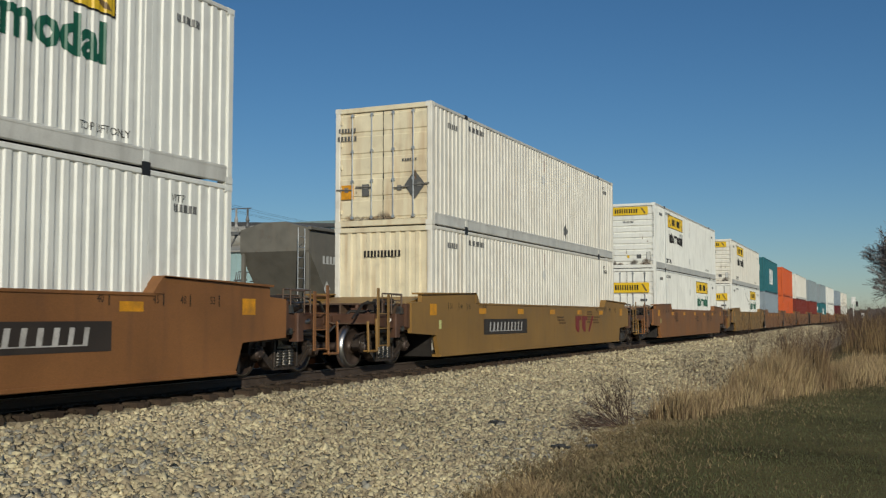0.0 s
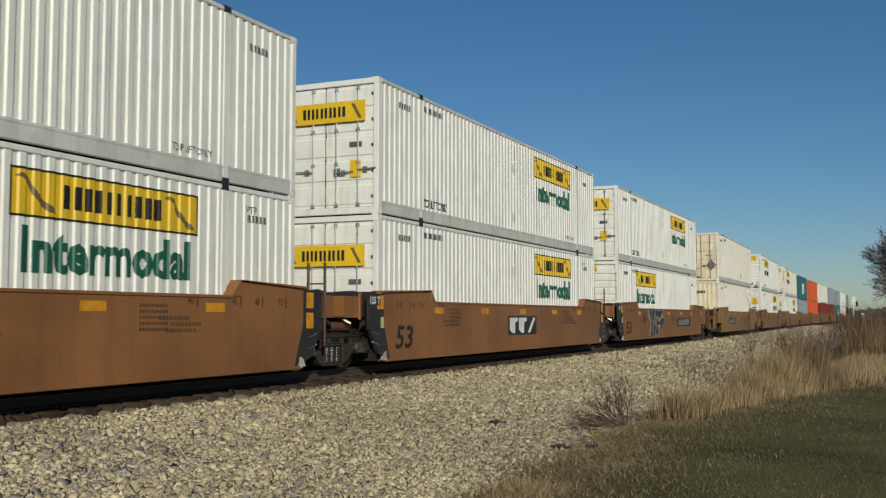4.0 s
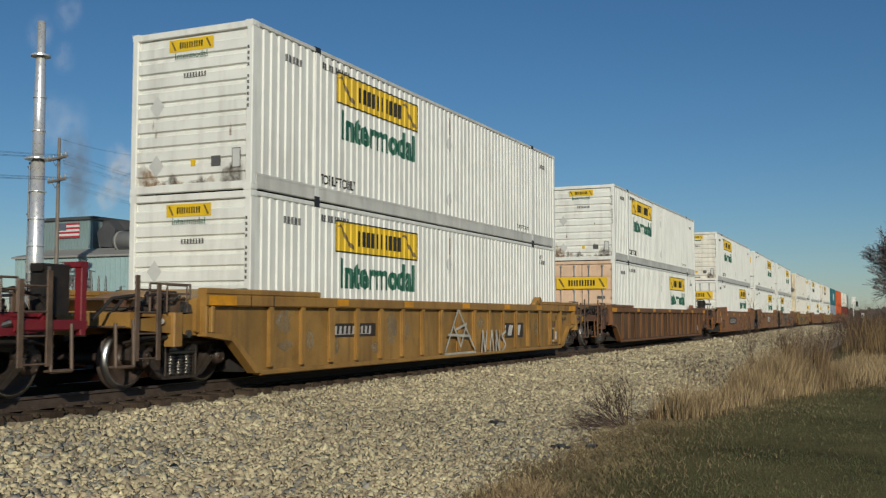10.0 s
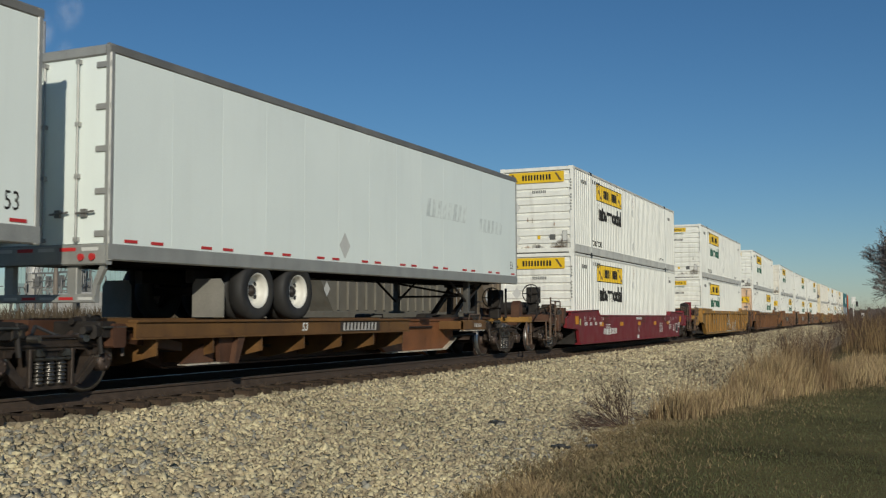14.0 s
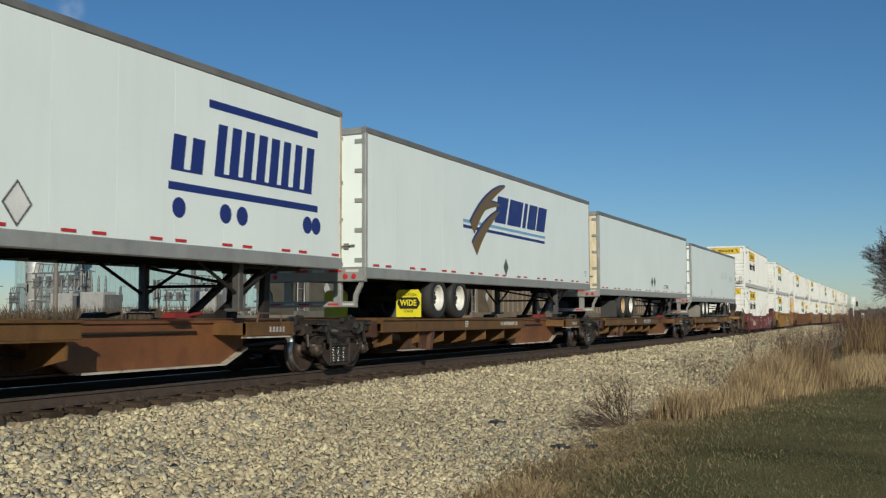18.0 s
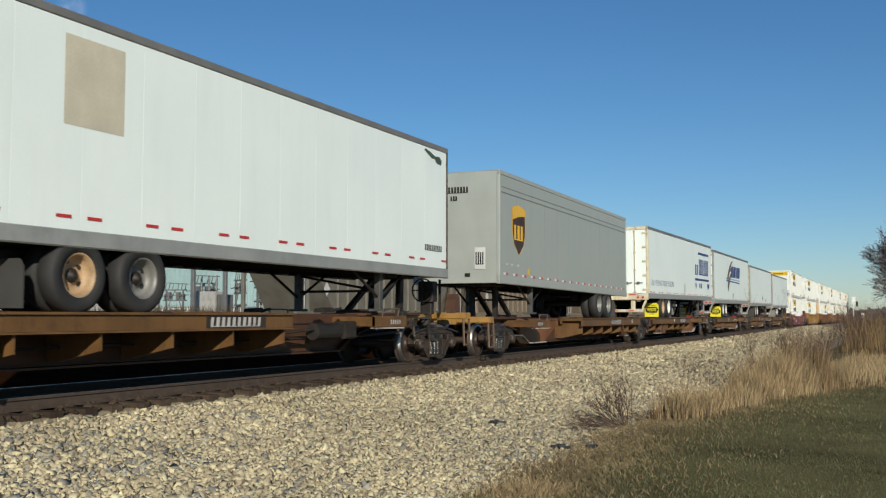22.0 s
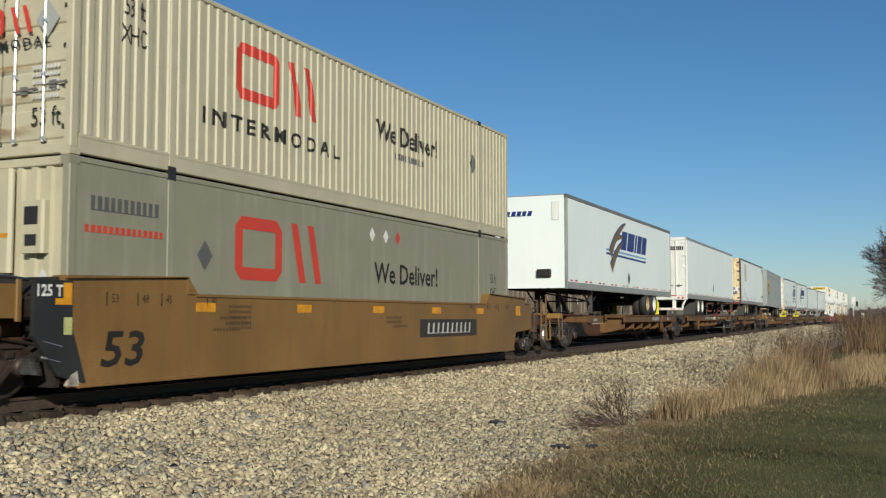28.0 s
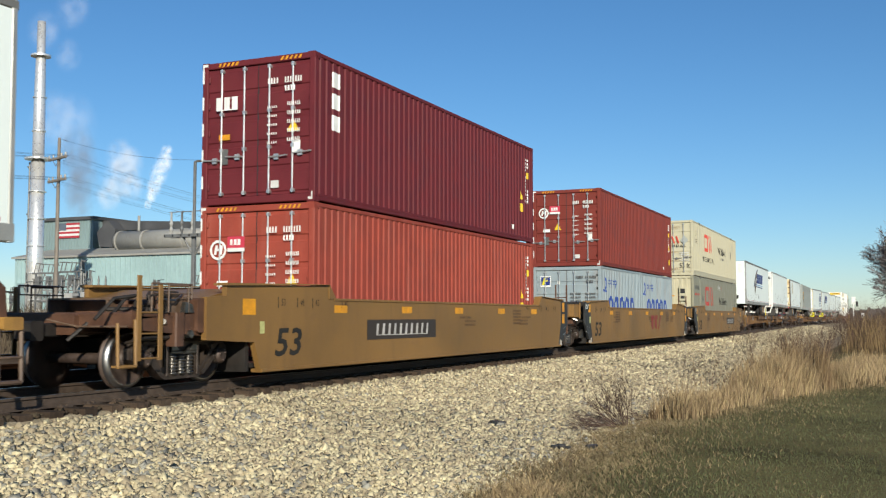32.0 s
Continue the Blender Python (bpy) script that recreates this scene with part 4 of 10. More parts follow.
def iso_marks(c, k):
    H, rnd = c["H"], random.Random(k)
    off = -0.035
    if k != 2:
        n = 14
        ring = [[(rr * math.cos(2 * math.pi * j / n), rr * math.sin(2 * math.pi * j / n)) for rr, j in ((0.145, i), (0.195, i), (0.195, i + 1), (0.145, i + 1))] for i in range(n)]
        rear_mark(c, "logo_ring", polys(*ring), LETTER_WHITE, -0.86, H - 0.85, 0.0, "white ring mark")
        rear_mark(c, "logo_bar", polys([(-0.1, -0.09), (-0.04, -0.09), (0.0, 0.09), (-0.06, 0.09)], [(0.03, -0.09), (0.09, -0.09), (0.11, 0.09), (0.05, 0.09)], [(-0.05, -0.02), (0.07, -0.01), (0.07, 0.03), (-0.05, 0.02)]), LETTER_WHITE, -0.86, H - 0.85, 0.0)
        rear_mark(c, "logo_panel", rects((-0.2, 0.2, -0.1, 0.12)), PINK_RED, -0.42, H - 0.72, off, "pinkish red panel over a white strip")
        rear_mark(c, "logo_panel", rects((-0.2, 0.2, -0.17, -0.1)), LETTER_WHITE, -0.42, H - 0.72, off)
        rear_mark(c, "logo_bar", bars(3, 0.26, 0.11, 0.25), LETTER_WHITE, -0.42, H - 0.71, off - 0.006)
    else:
        rear_mark(c, "logo_bar", bars(3, 0.55, 0.26, 0.25), LETTER_WHITE, -0.65, H - 0.85, off)
    rear_mark(c, "marking", bars(4, 0.26, 0.11, 0.45, seed=k), LETTER_WHITE, 0.4, H - 0.5, off)
    rear_mark(c, "marking", bars(7, 0.4, 0.11, 0.45, seed=k + 1), LETTER_WHITE, 0.85, H - 0.5, off)
    rear_mark(c, "marking", bars(4, 0.26, 0.1, 0.45, seed=k), LETTER_WHITE, 0.78, H - 0.66, off)
    for i in range(5):
        rear_mark(c, "marking", bars(5, 0.24, 0.04, 0.5, seed=i), LETTER_WHITE, 0.38, H - 1.0 - i * 0.17, off)
        rear_mark(c, "marking", bars(7, 0.3, 0.07, 0.5, seed=i + 9), LETTER_WHITE, 0.86, H - 0.96 - i * 0.17, off)
    rear_mark(c, "door_plate", rects((-0.13, 0.13, -0.055, 0.055)), REFLECT if k == 2 else LETTER_WHITE, -0.75, H - 1.5, 0.0)
    rear_mark(c, "door_plate", rects((-0.09, 0.09, -0.15, 0.15)), DECAL_GREY, -0.75, 0.95, 0.0)
    rear_mark(c, "door_plate", rects((-0.08, 0.08, -0.12, 0.12)), LETTER_WHITE, 0.9, 1.05, 0.0)
    rear_mark(c, "door_plate", rects((-0.09, 0.09, -0.07, 0.07)), DECAL_PALE, 0.42, 0.36, 0.0)
    rear_mark(c, "door_plate", polys([(-0.13, -0.1), (0.13, -0.1), (0, 0.13)]), SIGN_YELLOW, -0.32 if k == 1 else 0.82, 1.45, 0.0)
    # hazard stripes on the door header, white castings
    for sx in (-1, 1):
        rear_mark(c, "hazard_stripe", polys(*[[(sx * 0.72 + i * 0.1, -0.035), (sx * 0.72 + i * 0.1 + 0.05, -0.035), (sx * 0.72 + i * 0.1 + 0.09, 0.035), (sx * 0.72 + i * 0.1 + 0.04, 0.035)] for i in range(-2, 3)]), REFLECT, 0, H - 0.07, 0.0)
    dashes = [(-0.02, 0.02, 0.35 + 0.52 * i, 0.6 + 0.52 * i) for i in range(5)]
    rear_mark(c, "post_dashes", rects(*dashes), LETTER_WHITE, -HW + 0.03, 0, 0.0, "worn white dashes on the corner post")
    rear_mark(c, "post_dashes", rects((-0.06, 0.06, -0.02, 0.03), (-0.06, -0.03, -0.1, -0.02)), LETTER_WHITE, -HW + 0.075, H - 0.05, 0.0)
    rear_mark(c, "post_dashes", rects((-0.05, 0.05, -0.03, 0.02), (0.02, 0.05, 0.02, 0.12)), DECAL_PALE, HW - 0.09, 0.07, 0.0)
    column = [(-0.025, 0.025, -i * 0.1 - 0.065, -i * 0.1) for i in range(13) if i not in (4, 11)]
    column += [(0.17, 0.22, -i * 0.1 - 0.065, -i * 0.1) for i in range(13) if i in (0, 1, 2, 9, 10, 11, 12)]
    side_mark(c, "marking", rects(*column), LETTER_WHITE, 5.45, H - 0.4, lift=0.006)
    side_mark(c, "warning_panel", rects((0.12, 0.26, -0.09, 0.09)), SIGN_YELLOW, 5.45, H - 0.88, lift=0.006, label="small yellow warning label")
    side_mark(c, "warning_panel", polys([(-0.13, -0.11), (0.13, -0.11), (0, 0.14)]), SIGN_YELLOW, 5.62 if k == 1 else 5.1, H - 1.5, lift=0.006, label="yellow warning triangle")
    side_mark(c, "warning_panel", rects((-0.13, 0.13, -0.12, 0.12)), SIGN_YELLOW, 5.62 if k == 1 else 5.1, H - 2.15 if k == 1 else H - 1.85, lift=0.006, label="small yellow warning label")
    side_mark(c, "marking", rects((-0.08, 0.08, -0.06, 0.06)), LETTER_WHITE, 4.4, 0.38)


# ---------------------------------------------------------------- trucks
WHEEL_R = 0.42
WHEELSETS = []
TREAD_DULL = mat("worn_steel", (0.3, 0.28, 0.26), 0.3, metal=0.9, vary=0.3, scale=8, spots=0.7, spot_col=(0.05, 0.04, 0.03))


def wheel_geo(g):
    for sx in (-1, 1):
        x0 = 0.755 * sx
        prof = [(x0 - sx * 0.075, 0.3), (x0 - sx * 0.075, 0.455), (x0 - sx * 0.045, 0.455), (x0 - sx * 0.035, WHEEL_R), (x0 + sx * 0.065, WHEEL_R - 0.005), (x0 + sx * 0.065, 0.345), (x0 + sx * 0.02, 0.31),
                (x0 + sx * 0.01, 0.16), (x0 + sx * 0.05, 0.13), (x0 + sx * 0.08, 0.12), (x0 + sx * 0.08, 0.09)]
        g.turn(prof, "x", 28)
    g.turn([(-1.0, 0.075), (-0.7, 0.085), (0.7, 0.085), (1.0, 0.075)], "x", 12)
    for sx in (-1, 1):
        g.turn([(sx * 1.0, 0.12), (sx * 1.17, 0.12), (sx * 1.2, 0.07)], "x", 14)
        for i in range(3):
            a = 2 * math.pi * i / 3
            g.box(sx * 1.18 - 0.03, sx * 1.18 + 0.03, 0.07 * math.cos(a) - 0.02, 0.07 * math.cos(a) + 0.02, 0.07 * math.sin(a) - 0.02, 0.07 * math.sin(a) + 0.02)


def tread_geo(g):
    for sx in (-1, 1):
        x0 = 0.755 * sx
        vs, fs, n = [], [], 28
        for s, r in ((x0 - sx * 0.03, WHEEL_R + 0.003), (x0 + sx * 0.066, WHEEL_R - 0.002), (x0 + sx * 0.068, 0.375)):
            vs += [(s, r * math.cos(2 * math.pi * i / n), r * math.sin(2 * math.pi * i / n)) for i in range(n)]
        for k in range(2):
            fs += [(k * n + i, k * n + (i + 1) % n, (k + 1) * n + (i + 1) % n, (k + 1) * n + i) for i in range(n)]
        g.add(vs, fs)


def side_frame(g):
    """Cast frame: arched top member, sloping arms down to the spring seat, columns beside the window, jaws over the bearings."""
    t0, t1 = -0.08, 0.09
    outer = [(-1.12, 0.42), (-1.1, 0.58), (-0.95, 0.68), (-0.55, 0.74), (0.55, 0.74), (0.95, 0.68), (1.1, 0.58), (1.12, 0.42), (1.02, 0.36), (1.0, 0.5), (0.78, 0.5), (0.74, 0.4), (0.52, 0.16), (0.38, 0.1), (-0.38, 0.1), (-0.52, 0.16), (-0.74, 0.4), (-0.78, 0.5), (-1.0, 0.5), (-1.02, 0.36)]
    centre = [(-0.32, 0.19), (-0.32, 0.6), (0.32, 0.6), (0.32, 0.19)]
    left = [(-0.47, 0.27), (-0.68, 0.5), (-0.6, 0.6), (-0.42, 0.61), (-0.4, 0.29)]
    right = [(-u, w) for u, w in reversed(left)]
    # one outline with its three windows cut in from the top edge's middle line
    put = lambda s, p: (s, p[0], p[1])
    bm = bmesh.new()
    loops = []
    for ring in (outer, centre, left, right):
        vs = [bm.verts.new(put(t1, p)) for p in ring]
        loops += [bm.edges.new((vs[i], vs[(i + 1) % len(vs)])) for i in range(len(vs))]
    bmesh.ops.triangle_fill(bm, use_beauty=True, use_dissolve=False, edges=loops)
    g2 = bmesh.ops.extrude_face_region(bm, geom=bm.faces[:])
    for v in g2["geom"]:
        if isinstance(v, bmesh.types.BMVert):
            v.co.x = t0
    bm.verts.index_update()
    g.add([tuple(v.co) for v in bm.verts], [tuple(v.index for v in f.verts) for f in bm.faces])
    bm.free()
    # raised ribs on the outer face
    g.box(t1, t1 + 0.03, -0.9, 0.9, 0.64, 0.68, 0.01)
    for s in (-1, 1):
        g.prism([(s * 0.98, 0.55), (s * 0.9, 0.6), (s * 0.44, 0.17), (s * 0.5, 0.14)], t1, t1 + 0.025)
        g.tube((t1 - 0.05, s * 0.89, 0.42), (t1 + 0.06, s * 0.89, 0.42), 0.13, 14)
        g.box(t1, t1 + 0.04, s * 0.72 - 0.05, s * 0.72 + 0.05, 0.52, 0.62, 0.015)
        g.box(t1, t1 + 0.03, s * 0.355 - 0.025, s * 0.355 + 0.025, 0.15, 0.62, 0.008)


def spring_geo(g):
    prof = [(0.15, 0.05)]
    for k in range(6):
        z = 0.165 + k * 0.05
        prof += [(z, 0.055), (z + 0.01, 0.08), (z + 0.028, 0.08), (z + 0.038, 0.055)]
    g.turn(prof + [(0.47, 0.05)], "z", 10)


def bolster(g):
    g.prism([(-1.05, 0.46), (-0.5, 0.38), (0.5, 0.38), (1.05, 0.46), (1.05, 0.62), (0.3, 0.72), (-0.3, 0.72), (-1.05, 0.62)], -0.2, 0.2, "y")
    g.tube((0, 0, 0.7), (0, 0, 0.8), 0.22, 16)
    for s in (-1, 1):
        g.box(-0.75, 0.75, s * 0.42 - 0.05, s * 0.42 + 0.05, 0.3, 0.4, 0.01)
        g.box(-0.86, -0.64, s * 0.5 - 0.06, s * 0.5 + 0.06, 0.24, 0.56, 0.02)
        g.box(0.64, 0.86, s * 0.5 - 0.06, s * 0.5 + 0.06, 0.24, 0.56, 0.02)
    g.tube((0.2, -0.5, 0.45), (-0.2, 0.5, 0.4), 0.03, 6)


def truck(car, y, turn=0, z=0.0):
    t = part("truck", shared("truck_bolster", GRIME, bolster), car, pose(0, y, z, 0, 0, turn), "dark grimy two-axle truck")
    for sx in (-1, 1):
        part("side_frame", shared("side_frame", CAST, side_frame), t, pose(sx * 1.0, 0, 0, 0, 0, 0 if sx > 0 else 180), "cast steel side frame")
        if sx > 0:
            for y1 in (-0.19, 0, 0.19):
                part("spring", shared("truck_spring", SPRING_STEEL, spring_geo, True), t, pose(1.06, y1, 0))
            part("spring_cap", shared("spring_cap", SPRING_STEEL, lambda g: (g.box(-0.09, 0.07, -0.3, 0.3, 0.47, 0.53, 0.02), g.prism([(-0.3, 0.53), (-0.12, 0.53), (-0.2, 0.62), (-0.29, 0.62)], -0.06, 0.08), g.prism([(0.3, 0.53), (0.29, 0.62), (0.2, 0.62), (0.12, 0.53)], -0.06, 0.08))), t, pose(1.06, 0, 0))
            part("brake_rod", shared("brake_rod", CAST, lambda g: rod(g, [(0, -1.3, 0.66), (0.03, -0.5, 0.78), (0.03, 0.5, 0.78), (0, 1.3, 0.66)], 0.022)), t, pose(1.1, 0, 0))
            for sy in (-1, 1):
                part("bearing_adapter", shared("bearing_adapter", TREAD_DULL, lambda g: g.prism([(-0.13, 0.42), (0.13, 0.42), (0.1, 0.52), (-0.1, 0.52)], -0.06, 0.1)), t, pose(1.06, sy * 0.89, 0))
    for sy in (-1, 1):
        w = part("wheelset", shared("wheelset", WHEEL, wheel_geo, True), t, pose(0, sy * 0.89, WHEEL_R))
        WHEELSETS.append((w, sy))
        tr = shared("wheel_tread", TREAD, tread_geo, True)
        if len(w.data.materials) == 1:
            join_tread(w.data, tr)
    return t


def join_tread(me, tr):
    """Puts the polished treads into the wheel mesh as its second material."""
    bm = bmesh.new()
    bm.from_mesh(me)
    n = len(bm.faces)
    bm.from_mesh(tr)
    bm.faces.ensure_lookup_table()
    for f in bm.faces[n:]:
        f.material_index = 1
    bm.to_mesh(me)
    bm.free()
    me.materials.append(TREAD)


# ---------------------------------------------------------------- well cars
WX0, WX1 = 1.37, 1.47      # inner and outer face of a well wall


def rod(g, pts, r=0.018):
    for a, b in zip(pts, pts[1:]):
        g.tube(a, b, r, 6)


def end_gear(car, e, paint, brake=False, artic=False, low=0.0, near=True):
    """Ladder, grab irons, end sill and coupler at the end e (-1 rear, 1 front) of a well car."""
    gear = paint if paint is WELL_OCHRE_RIB or (paint is WELL_MAROON and e > 0) else WELL_END
    steps = GEAR_RAIL if paint is WELL_MAROON or paint is WELL_OCHRE_RIB else paint
    if artic:
        part("end_sill", shared(("artic_sill", e), GRIME, lambda g: (g.prism([(e * 8.2, 0.8), (e * 9.55, 0.82), (e * 9.55, 1.0), (e * 8.2, 1.35)], -0.55, 0.55), g.box(-1.4, 1.4, min(e * 8.2, e * 8.45), max(e * 8.2, e * 8.45), 0.75, 1.5, 0.02))), car)
        part("coupling", shared(("artic_coupling", e), GRIME, lambda g: g.box(-0.25, 0.25, min(e * 9.3, e * 9.75), max(e * 9.3, e * 9.75), 0.68, 0.86, 0.03)), car)
        if e > 0:
            part("ladder", shared(("artic_ladder", e), gear, lambda g: ([rod(g, [(x, e * 9.0, 0.5), (x, e * 9.0, 2.05)], 0.028) for x in (1.02, 1.38)] + [rod(g, [(1.02, e * 9.0, z), (1.38, e * 9.0, z)], 0.014) for z in (0.6, 0.95, 1.3, 1.65)])), car, label="end ladder with two tall posts")
        part("air_hose", shared(("hose", e), BLACK, lambda g: rod(g, [(0.9, e * 8.4, 1.25), (1.05, e * 8.7, 1.1), (1.1, e * 9.0, 1.0), (0.9, e * 9.4, 1.12), (0.6, e * 9.7, 1.2)], 0.022)), car)
        part("end_plate", shared(("end_plate", e), BLACK, lambda g: g.prism([(e * 7.85, 0.16), (e * 8.35, 0.3), (e * 8.75, 0.8), (e * 8.75, 1.5), (e * 8.12, 1.5), (e * 8.12, 0.9)], WX1 - 0.06, WX1 + 0.004)), car, label="black end plate")
        part("end_bulkhead", shared(("artic_bulkhead", e), GRIME, lambda g: g.box(-1.36, 1.36, *sorted((e * 8.2, e * 8.27)), 0.14, 1.55)), car)
        part("side_bearer", shared(("side_bearer", e), gear, lambda g: (g.prism([(e * 8.3, 0.7), (e * 9.2, 0.78), (e * 9.2, 0.98), (e * 8.3, 1.3)], 0.75, 0.95), g.box(0.6, 1.2, *sorted((e * 9.0, e * 9.25)), 0.78, 0.95, 0.03))), car)
        part("bearing_plate", shared(("bearing_plate", e), TREAD_DULL, lambda g: g.prism([(e * 8.45, 0.3), (e * 8.8, 0.34), (e * 8.72, 0.52), (e * 8.55, 0.6)], 1.25, 1.33)), car)
        part("valve_box", shared(("valve_box", e), CAST, lambda g: (g.box(0.95, 1.25, *sorted((e * 8.5, e * 8.8)), 1.0, 1.3, 0.04), g.tube((1.1, e * 8.8, 1.1), (1.1, e * 9.05, 1.1), 0.06, 8))), car)
        for zz in (0.42, 0.62):
            part("grab_iron", shared(("artic_grab", e, zz), GALV, lambda g: rod(g, [(1.44, e * 8.0, zz), (1.46, e * 8.3, zz + 0.05), (1.46, e * 8.6, zz + 0.12)], 0.016)), car)
        part("bearing_housing", shared(("bearing_housing", e), paint, lambda g: (g.box(0.5, 1.3, *sorted((e * 8.78, e * 9.45)), 1.02, 1.44, 0.03), g.box(1.3, 1.34, *sorted((e * 8.82, e * 8.9)), 0.98, 1.5, 0.01))), car, label="painted box over the shared truck")
        part("joint_clutter", shared(("joint_clutter", e), SPRING_STEEL, lambda g: (rod(g, [(1.2, e * 8.6, 1.5), (1.25, e * 9.0, 1.53), (1.1, e * 9.5, 1.5)], 0.025), g.box(1.28, 1.36, *sorted((e * 8.55, e * 8.7)), 0.86, 0.93, 0.02), g.tube((1.2, e * 9.3, 0.98), (1.34, e * 9.25, 0.9), 0.04, 8))), car, label="bare steel rods and pins")
        part("wall_toe", shared(("wall_toe", e), SPINE_FLANGE, lambda g: g.prism([(e * 7.98, 0.14), (e * 8.2, 0.16), (e * 8.12, 0.3), (e * 8.02, 0.34)], WX1 - 0.04, WX1 + 0.012)), car, label="worn bare corner of the side wall")
        if e < 0:
            decal("lettering", words("125 T", 0.2, 0.85, 0, 0.006, 0.42), LETTER_WHITE, car, ("side", WX1 + 0.004), e * 8.52, 1.36)
        return
    part("end_platform", shared(("end_platform", e), gear, lambda g: (
        g.box(-0.42, 0.42, min(e * 9.2, e * 11.1), max(e * 9.2, e * 11.1), 0.78, 1.08, 0.03),
        g.box(-1.42, 1.42, min(e * 9.35, e * 9.6), max(e * 9.35, e * 9.6), 0.8, 1.32, 0.03),
        g.box(-1.38, 1.38, min(e * 10.85, e * 11.0), max(e * 10.85, e * 11.0), 0.88, 1.1, 0.02),
        g.box(-1.3, -0.5, min(e * 9.6, e * 10.85), max(e * 9.6, e * 10.85), 1.04, 1.08),
        g.box(0.5, 1.3, min(e * 9.6, e * 10.85), max(e * 9.6, e * 10.85), 1.04, 1.08))), car)
    part("end_bulkhead", shared(("dark_end_bulkhead", e, low), GRIME, lambda g: g.box(-1.36, 1.36, min(e * 8.2, e * 8.28), max(e * 8.2, e * 8.28), 0.14, 1.5 - low)), car, label="near-black end bulkhead")
    part("end_slope", shared(("end_bulkhead", e, low), paint, lambda g: (g.prism([(e * 8.3, 1.3 - low), (e * 9.5, 1.2 - low * 0.5), (e * 9.5, 1.27 - low * 0.5), (e * 8.3, 1.5 - low)], -1.2, 1.2),)), car)
    part("coupler", shared(("coupler", e), GRIME, lambda g: (g.box(-0.09, 0.09, min(e * 11.0, e * 11.45), max(e * 11.0, e * 11.45), 0.75, 0.95, 0.02), g.box(-0.17, 0.14, min(e * 11.38, e * 11.62), max(e * 11.38, e * 11.62), 0.7, 0.98, 0.03))), car)
    for sx in (1, -1):
        part("ladder", shared(("ladder", e, sx), steps, lambda g: ([g.box(*sorted((sx * 1.41, sx * 1.435)), *sorted((e * (y - 0.045), e * (y + 0.045))), 0.42, t, 0.006) for y, t in ((10.45, 1.5), (10.9, 1.62))] + [rod(g, [(sx * 1.42, e * 10.45, z), (sx * 1.42, e * 10.9, z)], 0.014) for z in (0.45, 0.8, 1.1, 1.42)])), car, label="end ladder of two flat posts")
        part("step", shared(("step", e, sx), steps, lambda g: (rod(g, [(sx * 1.4, e * 10.95, 1.0), (sx * 1.42, e * 10.95, 0.35), (sx * 1.42, e * 11.3, 0.35), (sx * 1.4, e * 11.3, 0.95)], 0.025), g.box(min(sx * 1.3, sx * 1.44), max(sx * 1.3, sx * 1.44), min(e * 10.95, e * 11.3), max(e * 10.95, e * 11.3), 0.34, 0.37))), car)
        part("grab_iron", shared(("grab_iron", e, sx), GEAR_RAIL, lambda g: rod(g, [(sx * 1.36, e * 9.75, 1.1), (sx * 1.36, e * 9.75, 1.5), (sx * 1.36, e * 10.2, 1.5), (sx * 1.36, e * 10.2, 1.1)], 0.014)), car)
        part("handrail", shared(("handrail", e, sx), GEAR_RAIL, lambda g: (rod(g, [(sx * 1.3, e * 9.6, 1.3), (sx * 1.3, e * 9.6, 1.52), (sx * 1.3, e * 10.5, 1.52), (sx * 1.3, e * 10.5, 1.1)], 0.016), rod(g, [(sx * 1.3, e * 9.6, 1.38), (sx * 1.3, e * 10.5, 1.38)], 0.012))), car)
        part("side_bracket", shared(("side_bracket", e, sx), gear, lambda g: (g.prism([(e * 9.45, 0.75), (e * 10.85, 0.85), (e * 10.85, 1.0), (e * 9.45, 1.1)], *sorted((sx * 1.28, sx * 1.36))), g.box(*sorted((sx * 1.22, sx * 1.42)), *sorted((e * 9.9, e * 10.1)), 0.6, 1.1, 0.02))), car)
    part("valve_box", shared(("coupler_valve", e), CAST, lambda g: (g.box(0.85, 1.2, *sorted((e * 9.75, e * 10.1)), 1.08, 1.42, 0.05), g.tube((1.0, e * 10.1, 1.2), (1.0, e * 10.45, 1.2), 0.09, 10), g.tube((0.6, e * 9.9, 1.3), (0.85, e * 9.9, 1.25), 0.04, 8))), car)
    part("walkway", shared(("walkway", e), GEAR_RAIL, lambda g: [g.box(-1.25, 1.25, *sorted((e * (9.65 + 0.07 * i), e * (9.69 + 0.07 * i))), 1.3, 1.33) for i in range(5)] + [g.box(x - 0.02, x + 0.02, *sorted((e * 9.62, e * 10.0)), 1.08, 1.3) for x in (-1.2, 0.0, 1.2)]), car)
    part("uncoupling_lever", shared(("lever", e), GEAR_RAIL, lambda g: rod(g, [(1.35, e * 11.05, 0.9), (0.5, e * 11.12, 0.9), (0.1, e * 11.3, 1.0)], 0.014)), car)
    part("pipe", shared(("brake_pipe", e), GRIME, lambda g: (rod(g, [(1.25, e * 9.7, 1.0), (1.2, e * 10.4, 1.15), (0.7, e * 10.8, 1.15), (0.4, e * 11.2, 0.7)], 0.03), rod(g, [(1.3, e * 9.6, 0.75), (1.25, e * 10.8, 0.72)], 0.035))), car)
